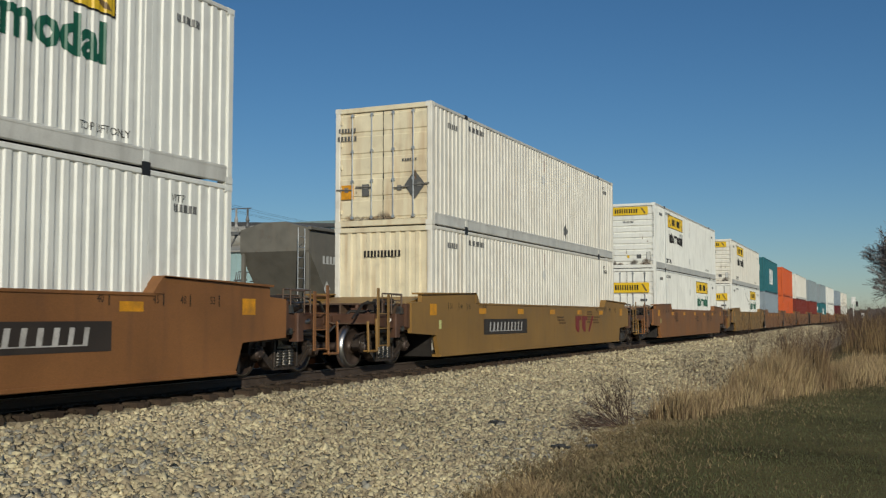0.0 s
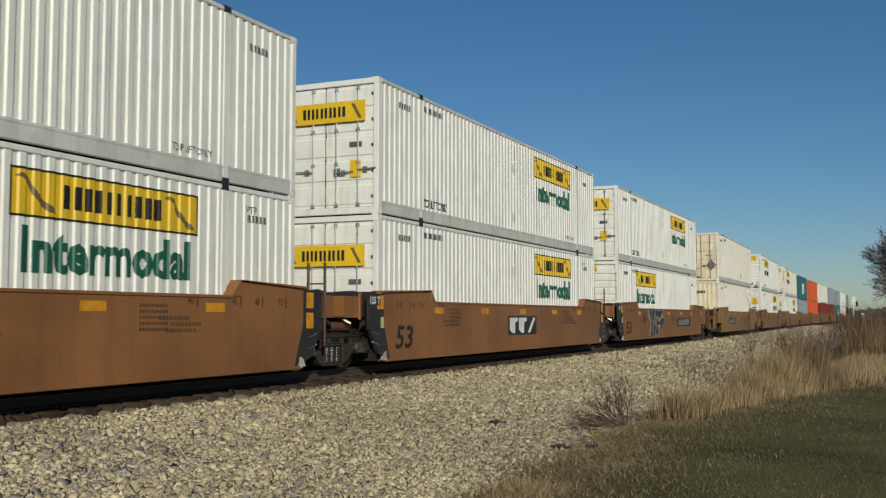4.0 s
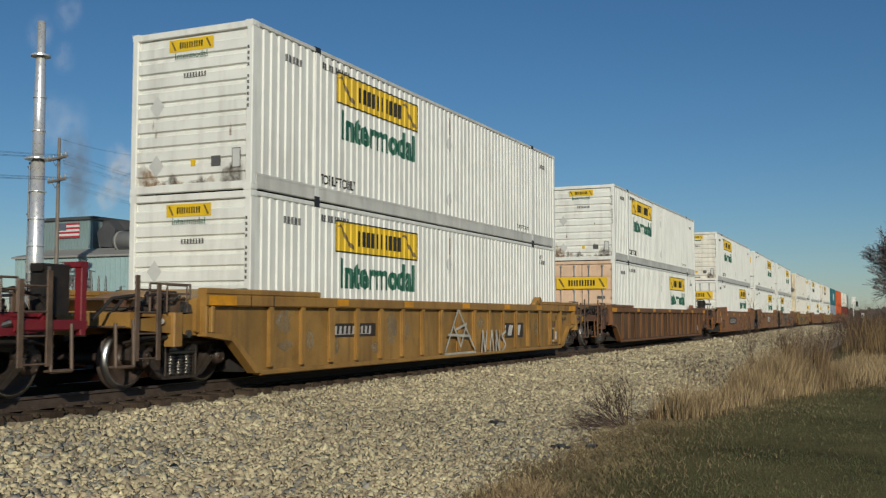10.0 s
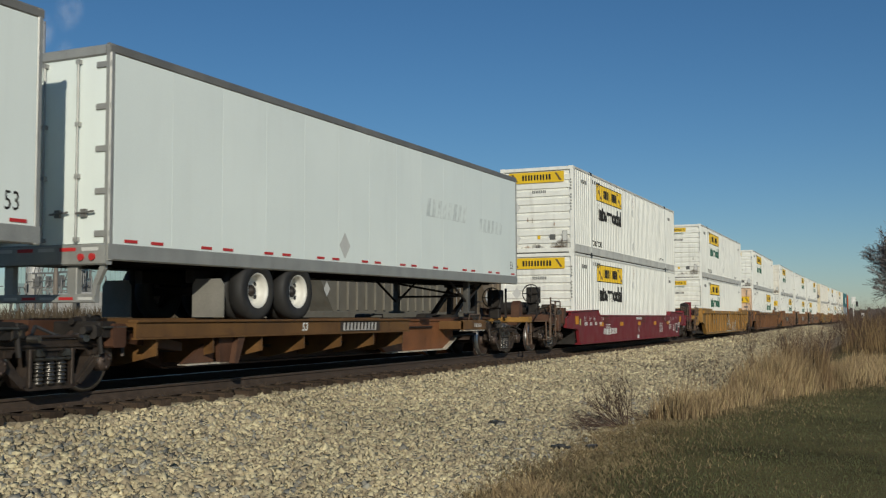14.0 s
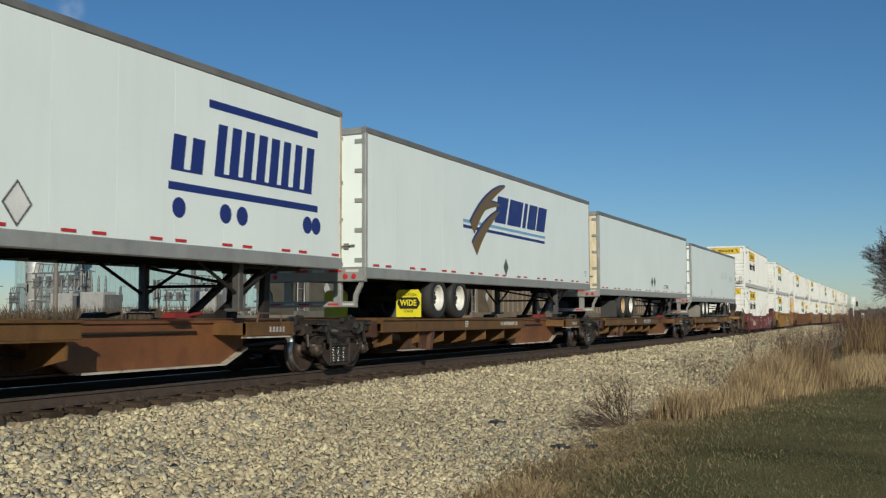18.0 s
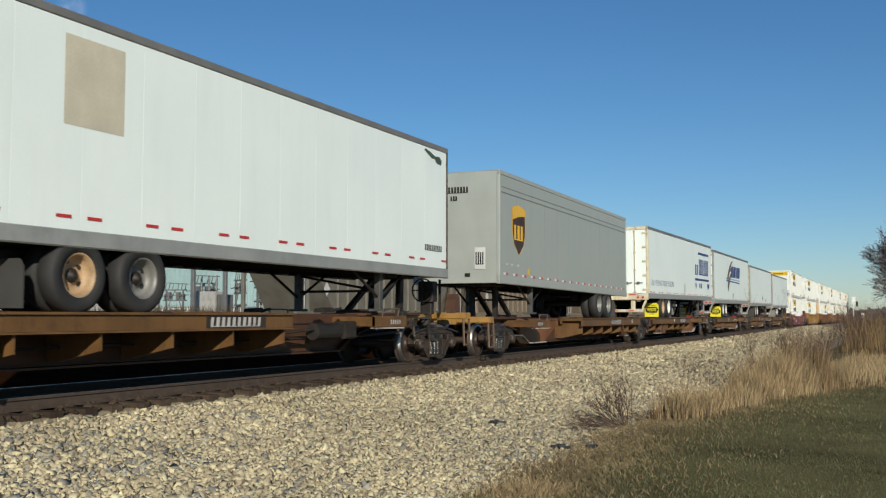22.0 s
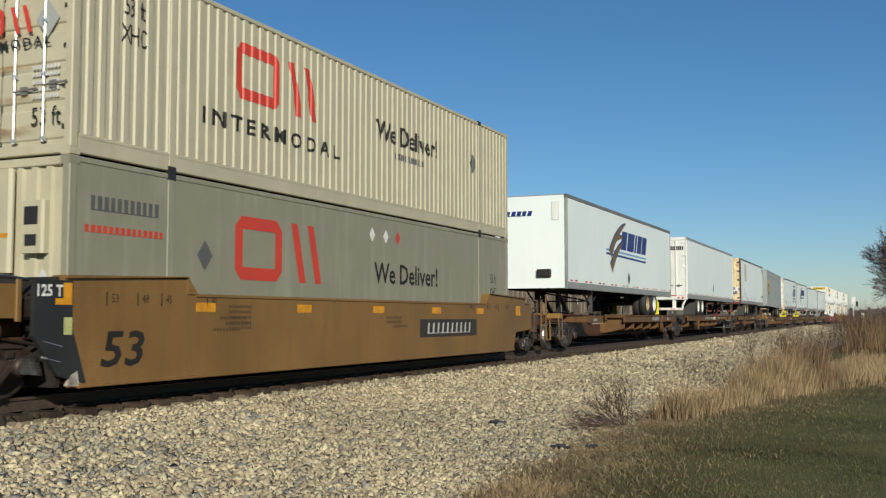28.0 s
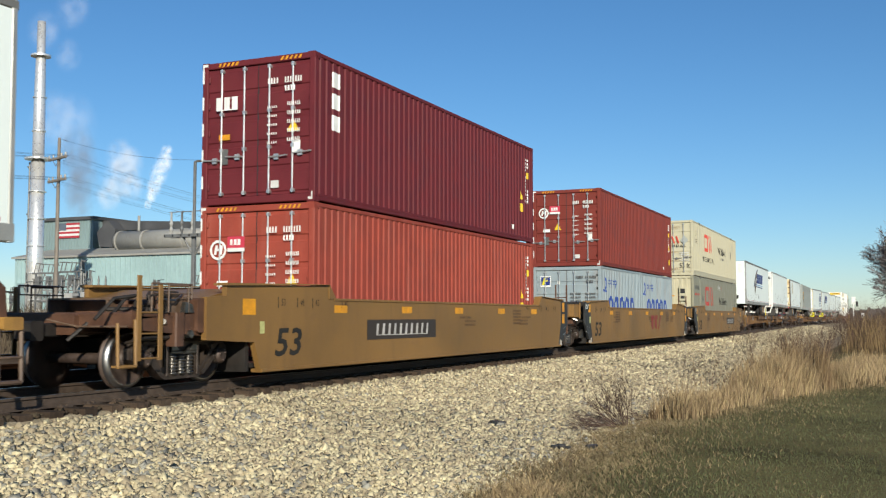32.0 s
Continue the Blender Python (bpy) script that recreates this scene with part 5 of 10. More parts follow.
    if near:
        r = random.Random(12 + e)
        for i in range(10):
            x, y, z = r.uniform(0.5, 1.3), r.uniform(9.6, 10.85), r.uniform(1.1, 1.38)
            a, b = r.uniform(0.04, 0.11), r.uniform(0.04, 0.13)
            if i % 3:
                part("valve", shared(("end_valve", i, e), (GRIME, WELL_END, CAST)[i % 3], lambda g: (g.box(x - a, x + a, e * y - b, e * y + b, 1.04, z, 0.015), g.tube((x, e * y, z), (x, e * y, z + 0.07), a * 0.5, 8))), car)
            else:
                k = [r.uniform(-0.2, 0.2) for _ in range(3)]
                part("hose", shared(("end_hose", i, e), GRIME, lambda g: rod(g, [(x, e * y, z), (x + k[0], e * (y + 0.3), z + k[1] * 0.5), (x + k[2], e * (y + 0.6), 1.0)], 0.025)), car)
    part("bare_fitting", shared(("bare_fitting", e), SPRING_STEEL, lambda g: (g.prism([(e * 9.62, 1.1), (e * 9.85, 1.1), (e * 9.8, 1.26), (e * 9.66, 1.22)], 1.28, 1.37), g.tube((1.3, e * 10.2, 0.92), (1.38, e * 10.34, 0.97), 0.045, 8), g.tube((1.3, e * 9.72, 0.78), (1.4, e * 9.72, 0.78), 0.06, 10), rod(g, [(1.2, e * 9.7, 1.36), (1.3, e * 10.0, 1.28), (1.32, e * 10.4, 1.3)], 0.02))), car, label="worn bare steel fittings")
    if brake:
        b = part("brake_stand", shared(("brake_stand", e), GRIME, lambda g: (g.box(0.55, 0.85, min(e * 10.3, e * 10.5), max(e * 10.3, e * 10.5), 1.05, 1.8, 0.03), g.box(0.5, 0.9, min(e * 10.25, e * 10.55), max(e * 10.25, e * 10.55), 1.45, 1.95, 0.05))), car)
        part("brake_wheel", shared("brake_wheel", GRIME, brake_wheel), b, pose(0.7, e * 10.62, 1.75))
        part("air_tank", shared(("air_tank", e), GRIME, lambda g: g.tube((-0.7, e * 10.1, 1.3), (0.4, e * 10.1, 1.3), 0.2, 14)), car)


def brake_wheel(g):
    n = 18
    for i in range(n):
        a, b = 2 * math.pi * i / n, 2 * math.pi * (i + 1) / n
        g.tube((0.28 * math.cos(a), 0, 0.28 * math.sin(a)), (0.28 * math.cos(b), 0, 0.28 * math.sin(b)), 0.018, 6)
    for i in range(4):
        a = math.pi / 2 * i
        g.tube((0, 0, 0), (0.28 * math.cos(a), 0, 0.28 * math.sin(a)), 0.015, 6)
    g.tube((0, -0.05, 0), (0, 0.05, 0), 0.05, 8)


def smooth_wall(g, sx, rear_artic, front_artic, low=0.0):
    """Side of a well: deep plate, stepped up towards the ends, cut up over the trucks."""
    g.prism([(-8.0, 0.13), (8.0, 0.13), (8.2, 0.64), (8.2, (1.37 - low)), (-8.2, (1.37 - low)), (-8.2, 0.64)], *sorted((sx * WX0, sx * WX1)))
    for e, artic, a in ((-1, rear_artic, 5.85), (1, front_artic, 6.25)):
        if artic:
            g.prism([(e * a, (1.37 - low)), (e * 8.25, (1.37 - low)), (e * 8.25, (1.54 - low * 1.25)), (e * a, (1.6 - low * 1.25))], *sorted((sx * WX0, sx * WX1)))
        else:
            g.prism([(e * 8.2, 0.62), (e * 9.45, 0.68), (e * 9.45, (1.34 - low * 1.25)), (e * 8.95, (1.37 - low)), (e * 8.2, (1.37 - low))], *sorted((sx * WX0, sx * WX1)))
            g.prism([(e * a, (1.37 - low)), (e * 8.95, (1.37 - low)), (e * 8.95, (1.54 - low * 1.25)), (e * a, (1.6 - low * 1.25))], *sorted((sx * WX0, sx * WX1)))
        # sloped capping of the raised end
        g.prism([(e * (a - 0.25), (1.37 - low)), (e * a, (1.37 - low)), (e * a, (1.62 - low * 1.25)), (e * (a - 0.02), (1.62 - low * 1.25))], *sorted((sx * (WX0 - 0.1), sx * (WX1 + 0.02))))
        g.prism([(e * a, (1.62 - low * 1.25)), (e * (8.25 if artic else 9.0), (1.53 - low * 1.25)), (e * (8.25 if artic else 9.0), (1.57 - low * 1.25)), (e * a, (1.63 - low * 1.25))], *sorted((sx * (WX0 - 0.12), sx * (WX1 + 0.05))))
    g.box(*sorted((sx * (WX0 - 0.1), sx * (WX1 + 0.03))), -8.0, 8.0, 0.12, 0.18, 0.01)
    g.box(*sorted((sx * (WX0 - 0.05), sx * (WX1 + 0.02))), -5.65, 6.05, 1.33 - low, 1.38 - low, 0.01)


def ribbed_wall(g, sx):
    """Side of an older well: thick top chord, sunk plate, upright posts."""
    a, b = sorted((sx * WX0, sx * (WX1 + 0.07)))
    p0, p1 = sorted((sx * WX0, sx * (WX1 - 0.03)))
    g.box(a, b, -9.5, 9.5, 1.2, 1.38, 0.02)
    g.box(a, b, -8.05, 8.05, 0.08, 0.16, 0.015)
    for e in (-1, 1):
        g.prism([(e * 8.75, 0.72), (e * 9.5, 0.78), (e * 9.5, 1.2), (e * 8.75, 1.2)], p0, p1)
        g.prism([(e * 8.05, 0.12), (e * 8.2, 0.12), (e * 8.85, 0.66), (e * 9.5, 0.74), (e * 9.5, 0.8), (e * 8.78, 0.74)], a, b)
        g.box(a, b, min(e * 6.2, e * 9.5), max(e * 6.2, e * 9.5), 1.38, 1.48, 0.02)
    # posts: a deep web with a narrow face flange, ending in a rounded toe above the bottom chord
    for k in range(-8, 9):
        y = 0.145 + 0.985 * k
        wide = 0.1 if k in (-6, 0, 6) else 0.055
        q0, q1 = sorted((sx * (WX1 - 0.03), sx * (WX1 + 0.035)))
        g.box(q0, q1, y - 0.018, y + 0.018, 0.2, 1.2)
        f0, f1 = sx * (WX1 + 0.035), sx * (WX1 + 0.062)
        g.prism([(y - wide * 0.75, 0.27), (y - wide * 0.4, 0.21), (y + wide * 0.4, 0.21), (y + wide * 0.75, 0.27), (y + wide, 1.2), (y - wide, 1.2)], *sorted((f0, f1)))


def well_car(s, paint, label, style="smooth", rear="coupler", front="coupler", plate=None, plate_a=-3.0, big53="rear", logo=None, brake=False, trucks=(True, True), gear=True, low=0.0):
    car = rider("well_car", s, 0, label, "railway car", "well cars of the train")
    ra, fa = rear != "coupler", front != "coupler"
    for sx in (1, -1):
        if style == "smooth":
            part("side_wall", shared(("well_wall", sx, ra, fa, low), paint, lambda g: smooth_wall(g, sx, ra, fa, low)), car)
        else:
            part("side_wall", shared(("ribbed_wall", sx), paint, lambda g: ribbed_wall(g, sx)), car)
            part("side_plate", shared(("ribbed_plate", sx), RIB_PLATE if paint is WELL_RUST_RIB else OCHRE_PLATE, lambda g: g.prism([(-8.1, 0.12), (8.1, 0.12), (8.75, 0.7), (8.75, 1.22), (-8.75, 1.22), (-8.75, 0.7)], *sorted((sx * WX0, sx * (WX1 - 0.03))))), car, label="grimy sunken side plate with the posts' shade in its colour")
            part("tie_roller", shared(("tie_roller", sx), paint, lambda g: (g.tube((sx * 1.38, 5.95, 1.5), (sx * 1.56, 5.95, 1.5), 0.11, 12), g.prism([(5.6, 1.38), (6.3, 1.38), (6.15, 1.52), (5.75, 1.52)], *sorted((sx * 1.4, sx * 1.53))))), car)
    part("well_floor", shared("well_floor", GRIME, lambda g: [g.box(-1.36, 1.36, y - 0.35, y + 0.35, 0.2, 0.268) for y in (-7.6, -5.9, -3.0, 0, 3.0, 5.9, 7.6)] + [g.box(sx * 1.2 - 0.1, sx * 1.2 + 0.1, -8, 8, 0.2, 0.26) for sx in (-1, 1)]), car)
    if gear:
        end_gear(car, -1, paint, brake, ra, low, s < 50)
        end_gear(car, 1, paint, False, fa, low, s < 50)
    if trucks[0]:
        truck(car, -9.5 if ra else (-10.0 if style == "smooth" and s > -300 else -9.55))
    if trucks[1]:
        truck(car, 9.67 if fa else 10.0)
    x = ("side", WX1 if style == "smooth" else WX1 - 0.03)
    mark = lambda name, sh, m, a, z, lift=0.004, lab="": decal(name, sh, m, car, x, a, z, lift, False, lab)
    for a in (-5.4, -2.6, 0.2, 3.0, 5.6):
        w = 0.24
        if style == "smooth":
            mark("reflector", rects((-w, w, -0.07, 0.07)), REFLECT, a, 1.18 if not low else 0.77, lab="yellow reflector")
        else:
            decal("reflector", rects((-0.22, 0.22, -0.062, 0.062)), REFLECT, car, ("side", WX1 + 0.07), a + (0.3 if a > 0 else 0.0), 1.3, 0.004, False, "yellow reflector")
    if plate:
        mark("number_plate", rects((-1.62, 1.62, -0.2, 0.2)), PLATE_DARK, plate_a, 0.78, lab="dark number plate")
        mark("number_bar", bars(10, 2.6, 0.24, 0.6, 0.15), WORN_WHITE, plate_a + 0.05, 0.78, 0.008)
    if big53 == "rear":
        mark("lettering", words("53", 0.66, 1, 0.15, 0.012, 0.85), LETTER_BLACK, -7.2, 0.58)
    elif big53 == "front":
        mark("lettering", words("53", 0.4, 0.8), LETTER_BLACK, 5.28, 0.8)
    if logo:
        for m, a, w, h in logo:
            if m is LETTER_WHITE:
                mark("logo_panel", rects((-w * 0.55, w * 0.55, -h * 0.62, h * 0.62)), BLACK, a, 0.8, 0.004)
            for k in range(3):
                u = -w / 2 + k * w * 0.34
                mark("logo_bar", polys([(u, -h * 0.26), (u + w * 0.1, -h * 0.5), (u + w * 0.2, -h * 0.5), (u + w * 0.2, h * 0.22), (u + w * 0.3, h * 0.26), (u + w * 0.3, h / 2), (u, h / 2)] if k < 2 else
                     [(u, -h / 2), (u + w * 0.1, -h / 2), (u + w * 0.32, h / 2), (u + w * 0.22, h / 2)]), m, a, 0.8, 0.008)
    rnd = random.Random(int(s * 10))
    if style == "smooth" and s < 80:
        ink = LETTER_WHITE if paint is WELL_MAROON else LETTER_BLACK
        for a, txt in ((-7.35, "53"), (-6.75, "48"), (-6.25, "45"), (-5.2, "40"), (5.0, "40"), (6.1, "45"), (6.7, "48"), (7.4, "53")):
            mark("lettering", words(txt, 0.17, 0.8), ink, a, 1.28 - low * 1.15)
            mark("marking", rects((-0.012, 0.012, -0.09, 0.09)), ink, a + (0.16 if a > 0 else -0.16), 1.28 - low * 1.15)
        for e, art in ((-1, ra), (1, fa)):
            if art:
                if e > 0:
                    for z in (0.97, 1.33):
                        decal("reflector", rects((-0.12, 0.12, -0.14, 0.14)), REFLECT, car, ("side", WX1 + 0.006), 8.33, z, 0.004, False, "orange reflector")
                else:
                    decal("reflector", polys([(-0.07, 0.13), (0.08, 0.13), (0.08, -0.15), (-0.2, -0.15), (-0.2, -0.07), (-0.07, -0.07)]), REFLECT, car, ("side", WX1 + 0.006), -8.22, 1.34, 0.004, False, "orange reflector cut round the stencil")
                    decal("data_label", rects((-0.07, 0.07, -0.11, 0.11)), DATA_LABEL, car, ("side", WX1 + 0.006), -8.2, 0.92, 0.004, False, "pale yellow data label")
            else:
                mark("reflector", rects((-0.18, 0.18, -0.13, 0.13)), REFLECT, e * 8.35, 1.2 - low, lab="orange reflector")
        for k in range(2):
            if plate and abs((-4.5, 4.2)[k] - plate_a) < 2.4:
                continue
            for i in range(5):
                mark("marking", bars(10, 0.62, 0.045, 0.3, seed=i + k), WELL_MARK if paint is not WELL_MAROON else LETTER_WHITE, (-4.5, 4.2)[k], 1.2 - low * 1.6 - i * 0.085)
        for a in (-4.6, 0.9, 4.9):
            if plate and abs(a - plate_a) < 2.4:
                continue
            for i in range(3):
                mark("marking", bars(9, 0.7, 0.05, 0.3, seed=i), WELL_MARK, a + rnd.uniform(-0.3, 0.3), 1.02 - i * 0.09)
        if not ra:
            mark("data_label", rects((-0.07, 0.07, -0.1, 0.1)), DATA_LABEL, -7.98, 0.86, lab="pale yellow data label")
    elif style != "smooth":
        ink = LETTER_BLACK if paint is WELL_OCHRE_RIB else WELL_MARK
        mark("lettering", words("53", 0.17, 0.9), ink, 7.75, 1.0)
        mark("marking", bars(7, 0.5, 0.1, 0.4), ink, 8.55, 0.97)
        mark("marking", bars(9, 0.6, 0.05, 0.4), ink, 8.6, 1.12)
        mark("reflector", rects((-0.13, 0.13, -0.05, 0.05)), WELL_MARK, 8.3, 0.86)
        for a in (7.45, 7.62):
            mark("marking", rects((-0.06, 0.06, -0.09, 0.09)), WELL_MARK, a, 0.82)
        mark("data_label", rects((-0.2, 0.2, -0.16, 0.16)), PLATE_DARK, 7.3, 0.5)
        mark("data_frame", rects((-0.23, 0.23, -0.19, -0.165), (-0.23, 0.23, 0.165, 0.19)), DECAL_PALE, 7.3, 0.5)
        mark("data_label", rects((-0.08, 0.08, -0.12, 0.12)), DECAL_PALE, 7.72, 0.47)
        for i in range(2):
            mark("marking", bars(9, 0.6, 0.05, 0.35, seed=i), ink, 7.6, 0.24 - 0.07 * i)
        for e in (-1, 1):
            decal("reflector", rects((-0.35, 0.35, -0.075, 0.075)), REFLECT, car, ("side", WX1 + 0.07), e * 9.1, 1.29, 0.004, False, "orange reflector on the end of the chord")
            part("end_post", shared(("rib_end_post", e), paint, lambda g: (g.box(WX1 - 0.03, WX1 + 0.06, *sorted((e * 9.28, e * 9.36)), 0.8, 1.2, 0.01), g.box(WX1 - 0.03, WX1 + 0.06, *sorted((e * 9.44, e * 9.5)), 0.8, 1.2, 0.01))), car)
            part("chord_joint", shared(("chord_joint", e), PLATE_DARK, lambda g: [g.box(WX1 + 0.068, WX1 + 0.074, e * y - 0.012, e * y + 0.012, 1.2, 1.38) for y in (7.7, 8.35)]), car)
    return car


def graffiti(car, strokes, m, a, z, width=0.05, x=WX1):
    """Sprayed lines on the side of a car."""
    ps = []
    for line in strokes:
        for (u0, w0), (u1, w1) in zip(line, line[1:]):
            d = math.hypot(u1 - u0, w1 - w0) or 1
            nx, ny = -(w1 - w0) / d * width / 2, (u1 - u0) / d * width / 2
            ps.append([(u0 - nx, w0 - ny), (u1 - nx, w1 - ny), (u1 + nx, w1 + ny), (u0 + nx, w0 + ny)])
    decal("sprayed_tag", polys(*ps), m, car, ("side", x), a, z, 0.012, False, "pale sprayed tag")


def load_well_cars():
    brown = "brown well car with deep sides"
    ochre = "ochre yellow well car with deep sides"
    well_car(29.15, WELL_YELLOW, ochre + " and a dark red logo", plate=True, plate_a=-3.7, logo=[(DARK_RED, 3.6, 2.1, 0.52)], big53="")
    c = well_car(5.35, WELL_BROWN, brown + ", number plate and graffiti", rear="artic", plate=True, plate_a=3.6, trucks=(True, True))
    # sprayed letters: pale clouds behind, dark forms, thin pale outlines
    form = [(-3.78, 1.15), (-3.55, 1.4), (-3.34, 1.39), (-3.24, 1.19), (-3.13, 0.88), (-2.93, 0.84), (-3.06, 0.56), (-3.13, 0.17), (-3.59, 0.17), (-3.4, 0.5), (-3.32, 0.7), (-3.41, 0.95), (-3.61, 1.08)]
    decal("sprayed_form", polys(form), GRAFFITI_DARK, c, ("side", WX1), 0, 0, 0.009, False, "black sprayed form")
    graffiti(c, [form + form[:1]], GRAFFITI, 0, 0, 0.035)
    form = [(-3.17, 1.3), (-2.98, 1.4), (-2.63, 1.36), (-2.77, 1.02), (-2.7, 0.76), (-2.52, 0.58), (-2.66, 0.25), (-3.05, 0.18), (-3.0, 0.49), (-2.84, 0.78), (-3.12, 0.86), (-3.21, 1.05)]
    decal("sprayed_form", polys(form), GRAFFITI_DARK, c, ("side", WX1), 0, 0, 0.009, False, "black sprayed form")
    graffiti(c, [form + form[:1]], GRAFFITI, 0, 0, 0.035)
    form = [(-2.62, 1.31), (-2.2, 1.37), (-1.89, 1.29), (-1.55, 1.37), (-1.25, 1.28), (-1.54, 0.97), (-1.88, 0.96), (-2.26, 1.05), (-2.13, 0.88), (-1.78, 0.83), (-1.35, 1.0), (-0.82, 0.99), (-0.8, 0.89), (-1.37, 0.48), (-1.58, 0.5), (-1.51, 0.64), (-2.13, 0.68), (-2.06, 0.38), (-2.15, 0.2), (-2.59, 0.26), (-2.44, 0.58), (-2.36, 0.83), (-2.43, 1.05), (-2.67, 1.09)]
    decal("sprayed_form", polys(form), GRAFFITI_DARK, c, ("side", WX1), 0, 0, 0.009, False, "black sprayed form")
    graffiti(c, [form + form[:1]], GRAFFITI, 0, 0, 0.035)
    form = [(-3.99, 1.25), (-3.8, 1.34), (-3.7, 1.26), (-3.78, 1.14), (-3.46, 0.97), (-3.34, 0.74), (-3.59, 0.33), (-3.76, 0.23), (-3.7, 0.44), (-3.51, 0.64), (-3.56, 0.81), (-3.82, 0.98), (-3.98, 1.09)]
    decal("sprayed_form", polys(form), GRAFFITI_BLUE, c, ("side", WX1), 0, 0, 0.006, False, "pale blue-grey sprayed cloud")
    form = [(-2.13, 0.67), (-1.78, 0.64), (-1.81, 0.53), (-2.05, 0.54)]
    decal("sprayed_form", polys(form), GRAFFITI_BLUE, c, ("side", WX1), 0, 0, 0.006, False, "pale blue-grey sprayed cloud")
    form = [(-1.54, 0.95), (-1.32, 1.21), (-1.01, 1.05), (-1.34, 1.02), (-1.7, 0.88)]
    decal("sprayed_form", polys(form), GRAFFITI_BLUE, c, ("side", WX1), 0, 0, 0.006, False, "pale blue-grey sprayed cloud")
    well_car(-14.0, WELL_BROWN, brown + " and a pale logo on black", rear="artic", front="artic", logo=[(LETTER_WHITE, 0.2, 2.1, 0.42)], trucks=(True, False))
    well_car(-33.3, WELL_BROWN, brown + " and a black number plate", front="artic", plate=True, plate_a=-3.05, trucks=(True, False), brake=True)
    well_car(-57.0, WELL_RUST_RIB, "rust-brown well car with ribbed sides and yellow reflectors", "ribbed", big53="")
    c = well_car(-80.4, WELL_OCHRE_RIB, "yellow-ochre well car with ribbed sides and white graffiti", "ribbed", big53="front")
    graffiti(c, [[(-0.9, -0.5), (-0.15, 0.5), (0.9, -0.5)], [(-0.75, -0.1), (0.6, -0.15)], [(-0.95, -0.55), (0.95, -0.55)], [(-0.4, 0.1), (0.0, -0.4), (0.35, 0.15), (-0.35, 0.0)]], GRAFFITI, 0.2, 0.72, 0.06, WX1 + 0.052)
    graffiti(c, [[(1.2, -0.4), (1.3, 0.2), (1.45, -0.4), (1.55, 0.2)], [(1.75, -0.4), (1.9, 0.2), (2.05, -0.4)], [(2.2, -0.4), (2.2, 0.2), (2.45, -0.4), (2.45, 0.2)], [(2.9, 0.15), (2.6, 0.05), (2.9, -0.2), (2.6, -0.4)]], GRAFFITI, 0.3, 0.5, 0.07, WX1 + 0.052)
    decal("logo_panel", rects((-0.85, 0.85, -0.2, 0.2)), PLATE_DARK, c, ("side", WX1 - 0.03), 3.95, 0.67)
    for u, k in ((-0.7, 0.22), (-0.2, 0.3), (0.45, 0.25)):
        decal("logo_bar", polys([(-k / 2 - 0.05, -0.14), (k / 2 - 0.05, -0.14), (k / 2 + 0.08, 0.14), (-k / 2 + 0.08, 0.14)]), DECAL_PALE, c, ("side", WX1 - 0.026), 3.95 + u, 0.67)
    decal("number_plate", rects((-0.88, 0.88, -0.13, 0.13)), PLATE_DARK, c, ("side", WX1 - 0.03), -4.8, 0.78, 0.004, False, "dark number plate")
    decal("number_bar", bars(9, 1.5, 0.16, 0.45, 0.12), WORN_WHITE, c, ("side", WX1 - 0.03), -4.8, 0.78, 0.008)
    for a, z, w, h in ((-7.25, 0.95, 0.3, 0.3), (-7.2, 0.55, 0.26, 0.14), (-6.4, 0.62, 0.2, 0.24), (-5.6, 0.5, 0.28, 0.2), (-3.2, 0.8, 0.32, 0.45), (-2.55, 0.72, 0.2, 0.3), (-3.9, 0.4, 0.3, 0.16), (1.7, 0.85, 0.3, 0.22), (5.9, 0.7, 0.25, 0.3)):
        r = random.Random(int(a * 100))
        ring = [(w * r.uniform(0.55, 1.0) * math.cos(k * 0.5236), h * r.uniform(0.55, 1.0) * math.sin(k * 0.5236)) for k in range(12)]
        decal("worn_patch", polys(ring), WORN_PATCH, c, ("side", WX1 - 0.03), a, z, 0.003, False, "scuffed grey patch of worn paint")
    c = well_car(-103.8, WELL_MAROON, "maroon well car with smooth deep sides and white marks", big53="", brake=True, low=0.28)
    part("end_post", shared("maroon_post", WELL_MAROON, lambda g: (g.box(1.28, 1.4, 11.46, 11.56, 0.8, 1.75, 0.01), g.box(1.1, 1.4, 11.44, 11.58, 1.68, 1.76, 0.01), g.box(0.4, 1.4, 10.4, 11.58, 0.86, 1.0, 0.02))), c, label="tall red end post")
    part("brake_box", shared("maroon_box", GRIME, lambda g: (g.box(0.95, 1.3, 11.0, 11.38, 1.06, 1.68, 0.03), g.box(1.02, 1.24, 10.95, 11.42, 1.62, 1.72, 0.02))), c, label="dark brown brake box")
    mk = lambda sh, a, z: decal("marking", sh, LETTER_WHITE, c, ("side", WX1), a, z)
    for a, w in ((-7.3, 0.4), (-6.7, 0.3), (-6.1, 0.3), (-5.5, 0.3), (5.95, 0.35)):
        mk(bars(max(2, int(w * 5)), w, 0.11, 0.3, 0.1), a, 0.8)
    mk(bars(9, 1.0, 0.1, 0.3), 0.15, 0.98)
    mk(bars(9, 1.9, 0.2, 0.3, 0.1), -4.2, 0.52)
    mk(rects((-0.03, 0.03, -0.12, 0.12)), 0.1, 0.55)
    mk(rects((-0.16, 0.16, -0.08, 0.08)), 0.0, 0.02 + 0.22)
    for i in range(3):
        mk(bars(7, 0.55, 0.045, 0.3, seed=i), 6.1, 0.68 - i * 0.08)
        mk(bars(4, 0.35, 0.05, 0.3, seed=i + 5), 8.1, 0.74 - i * 0.09)
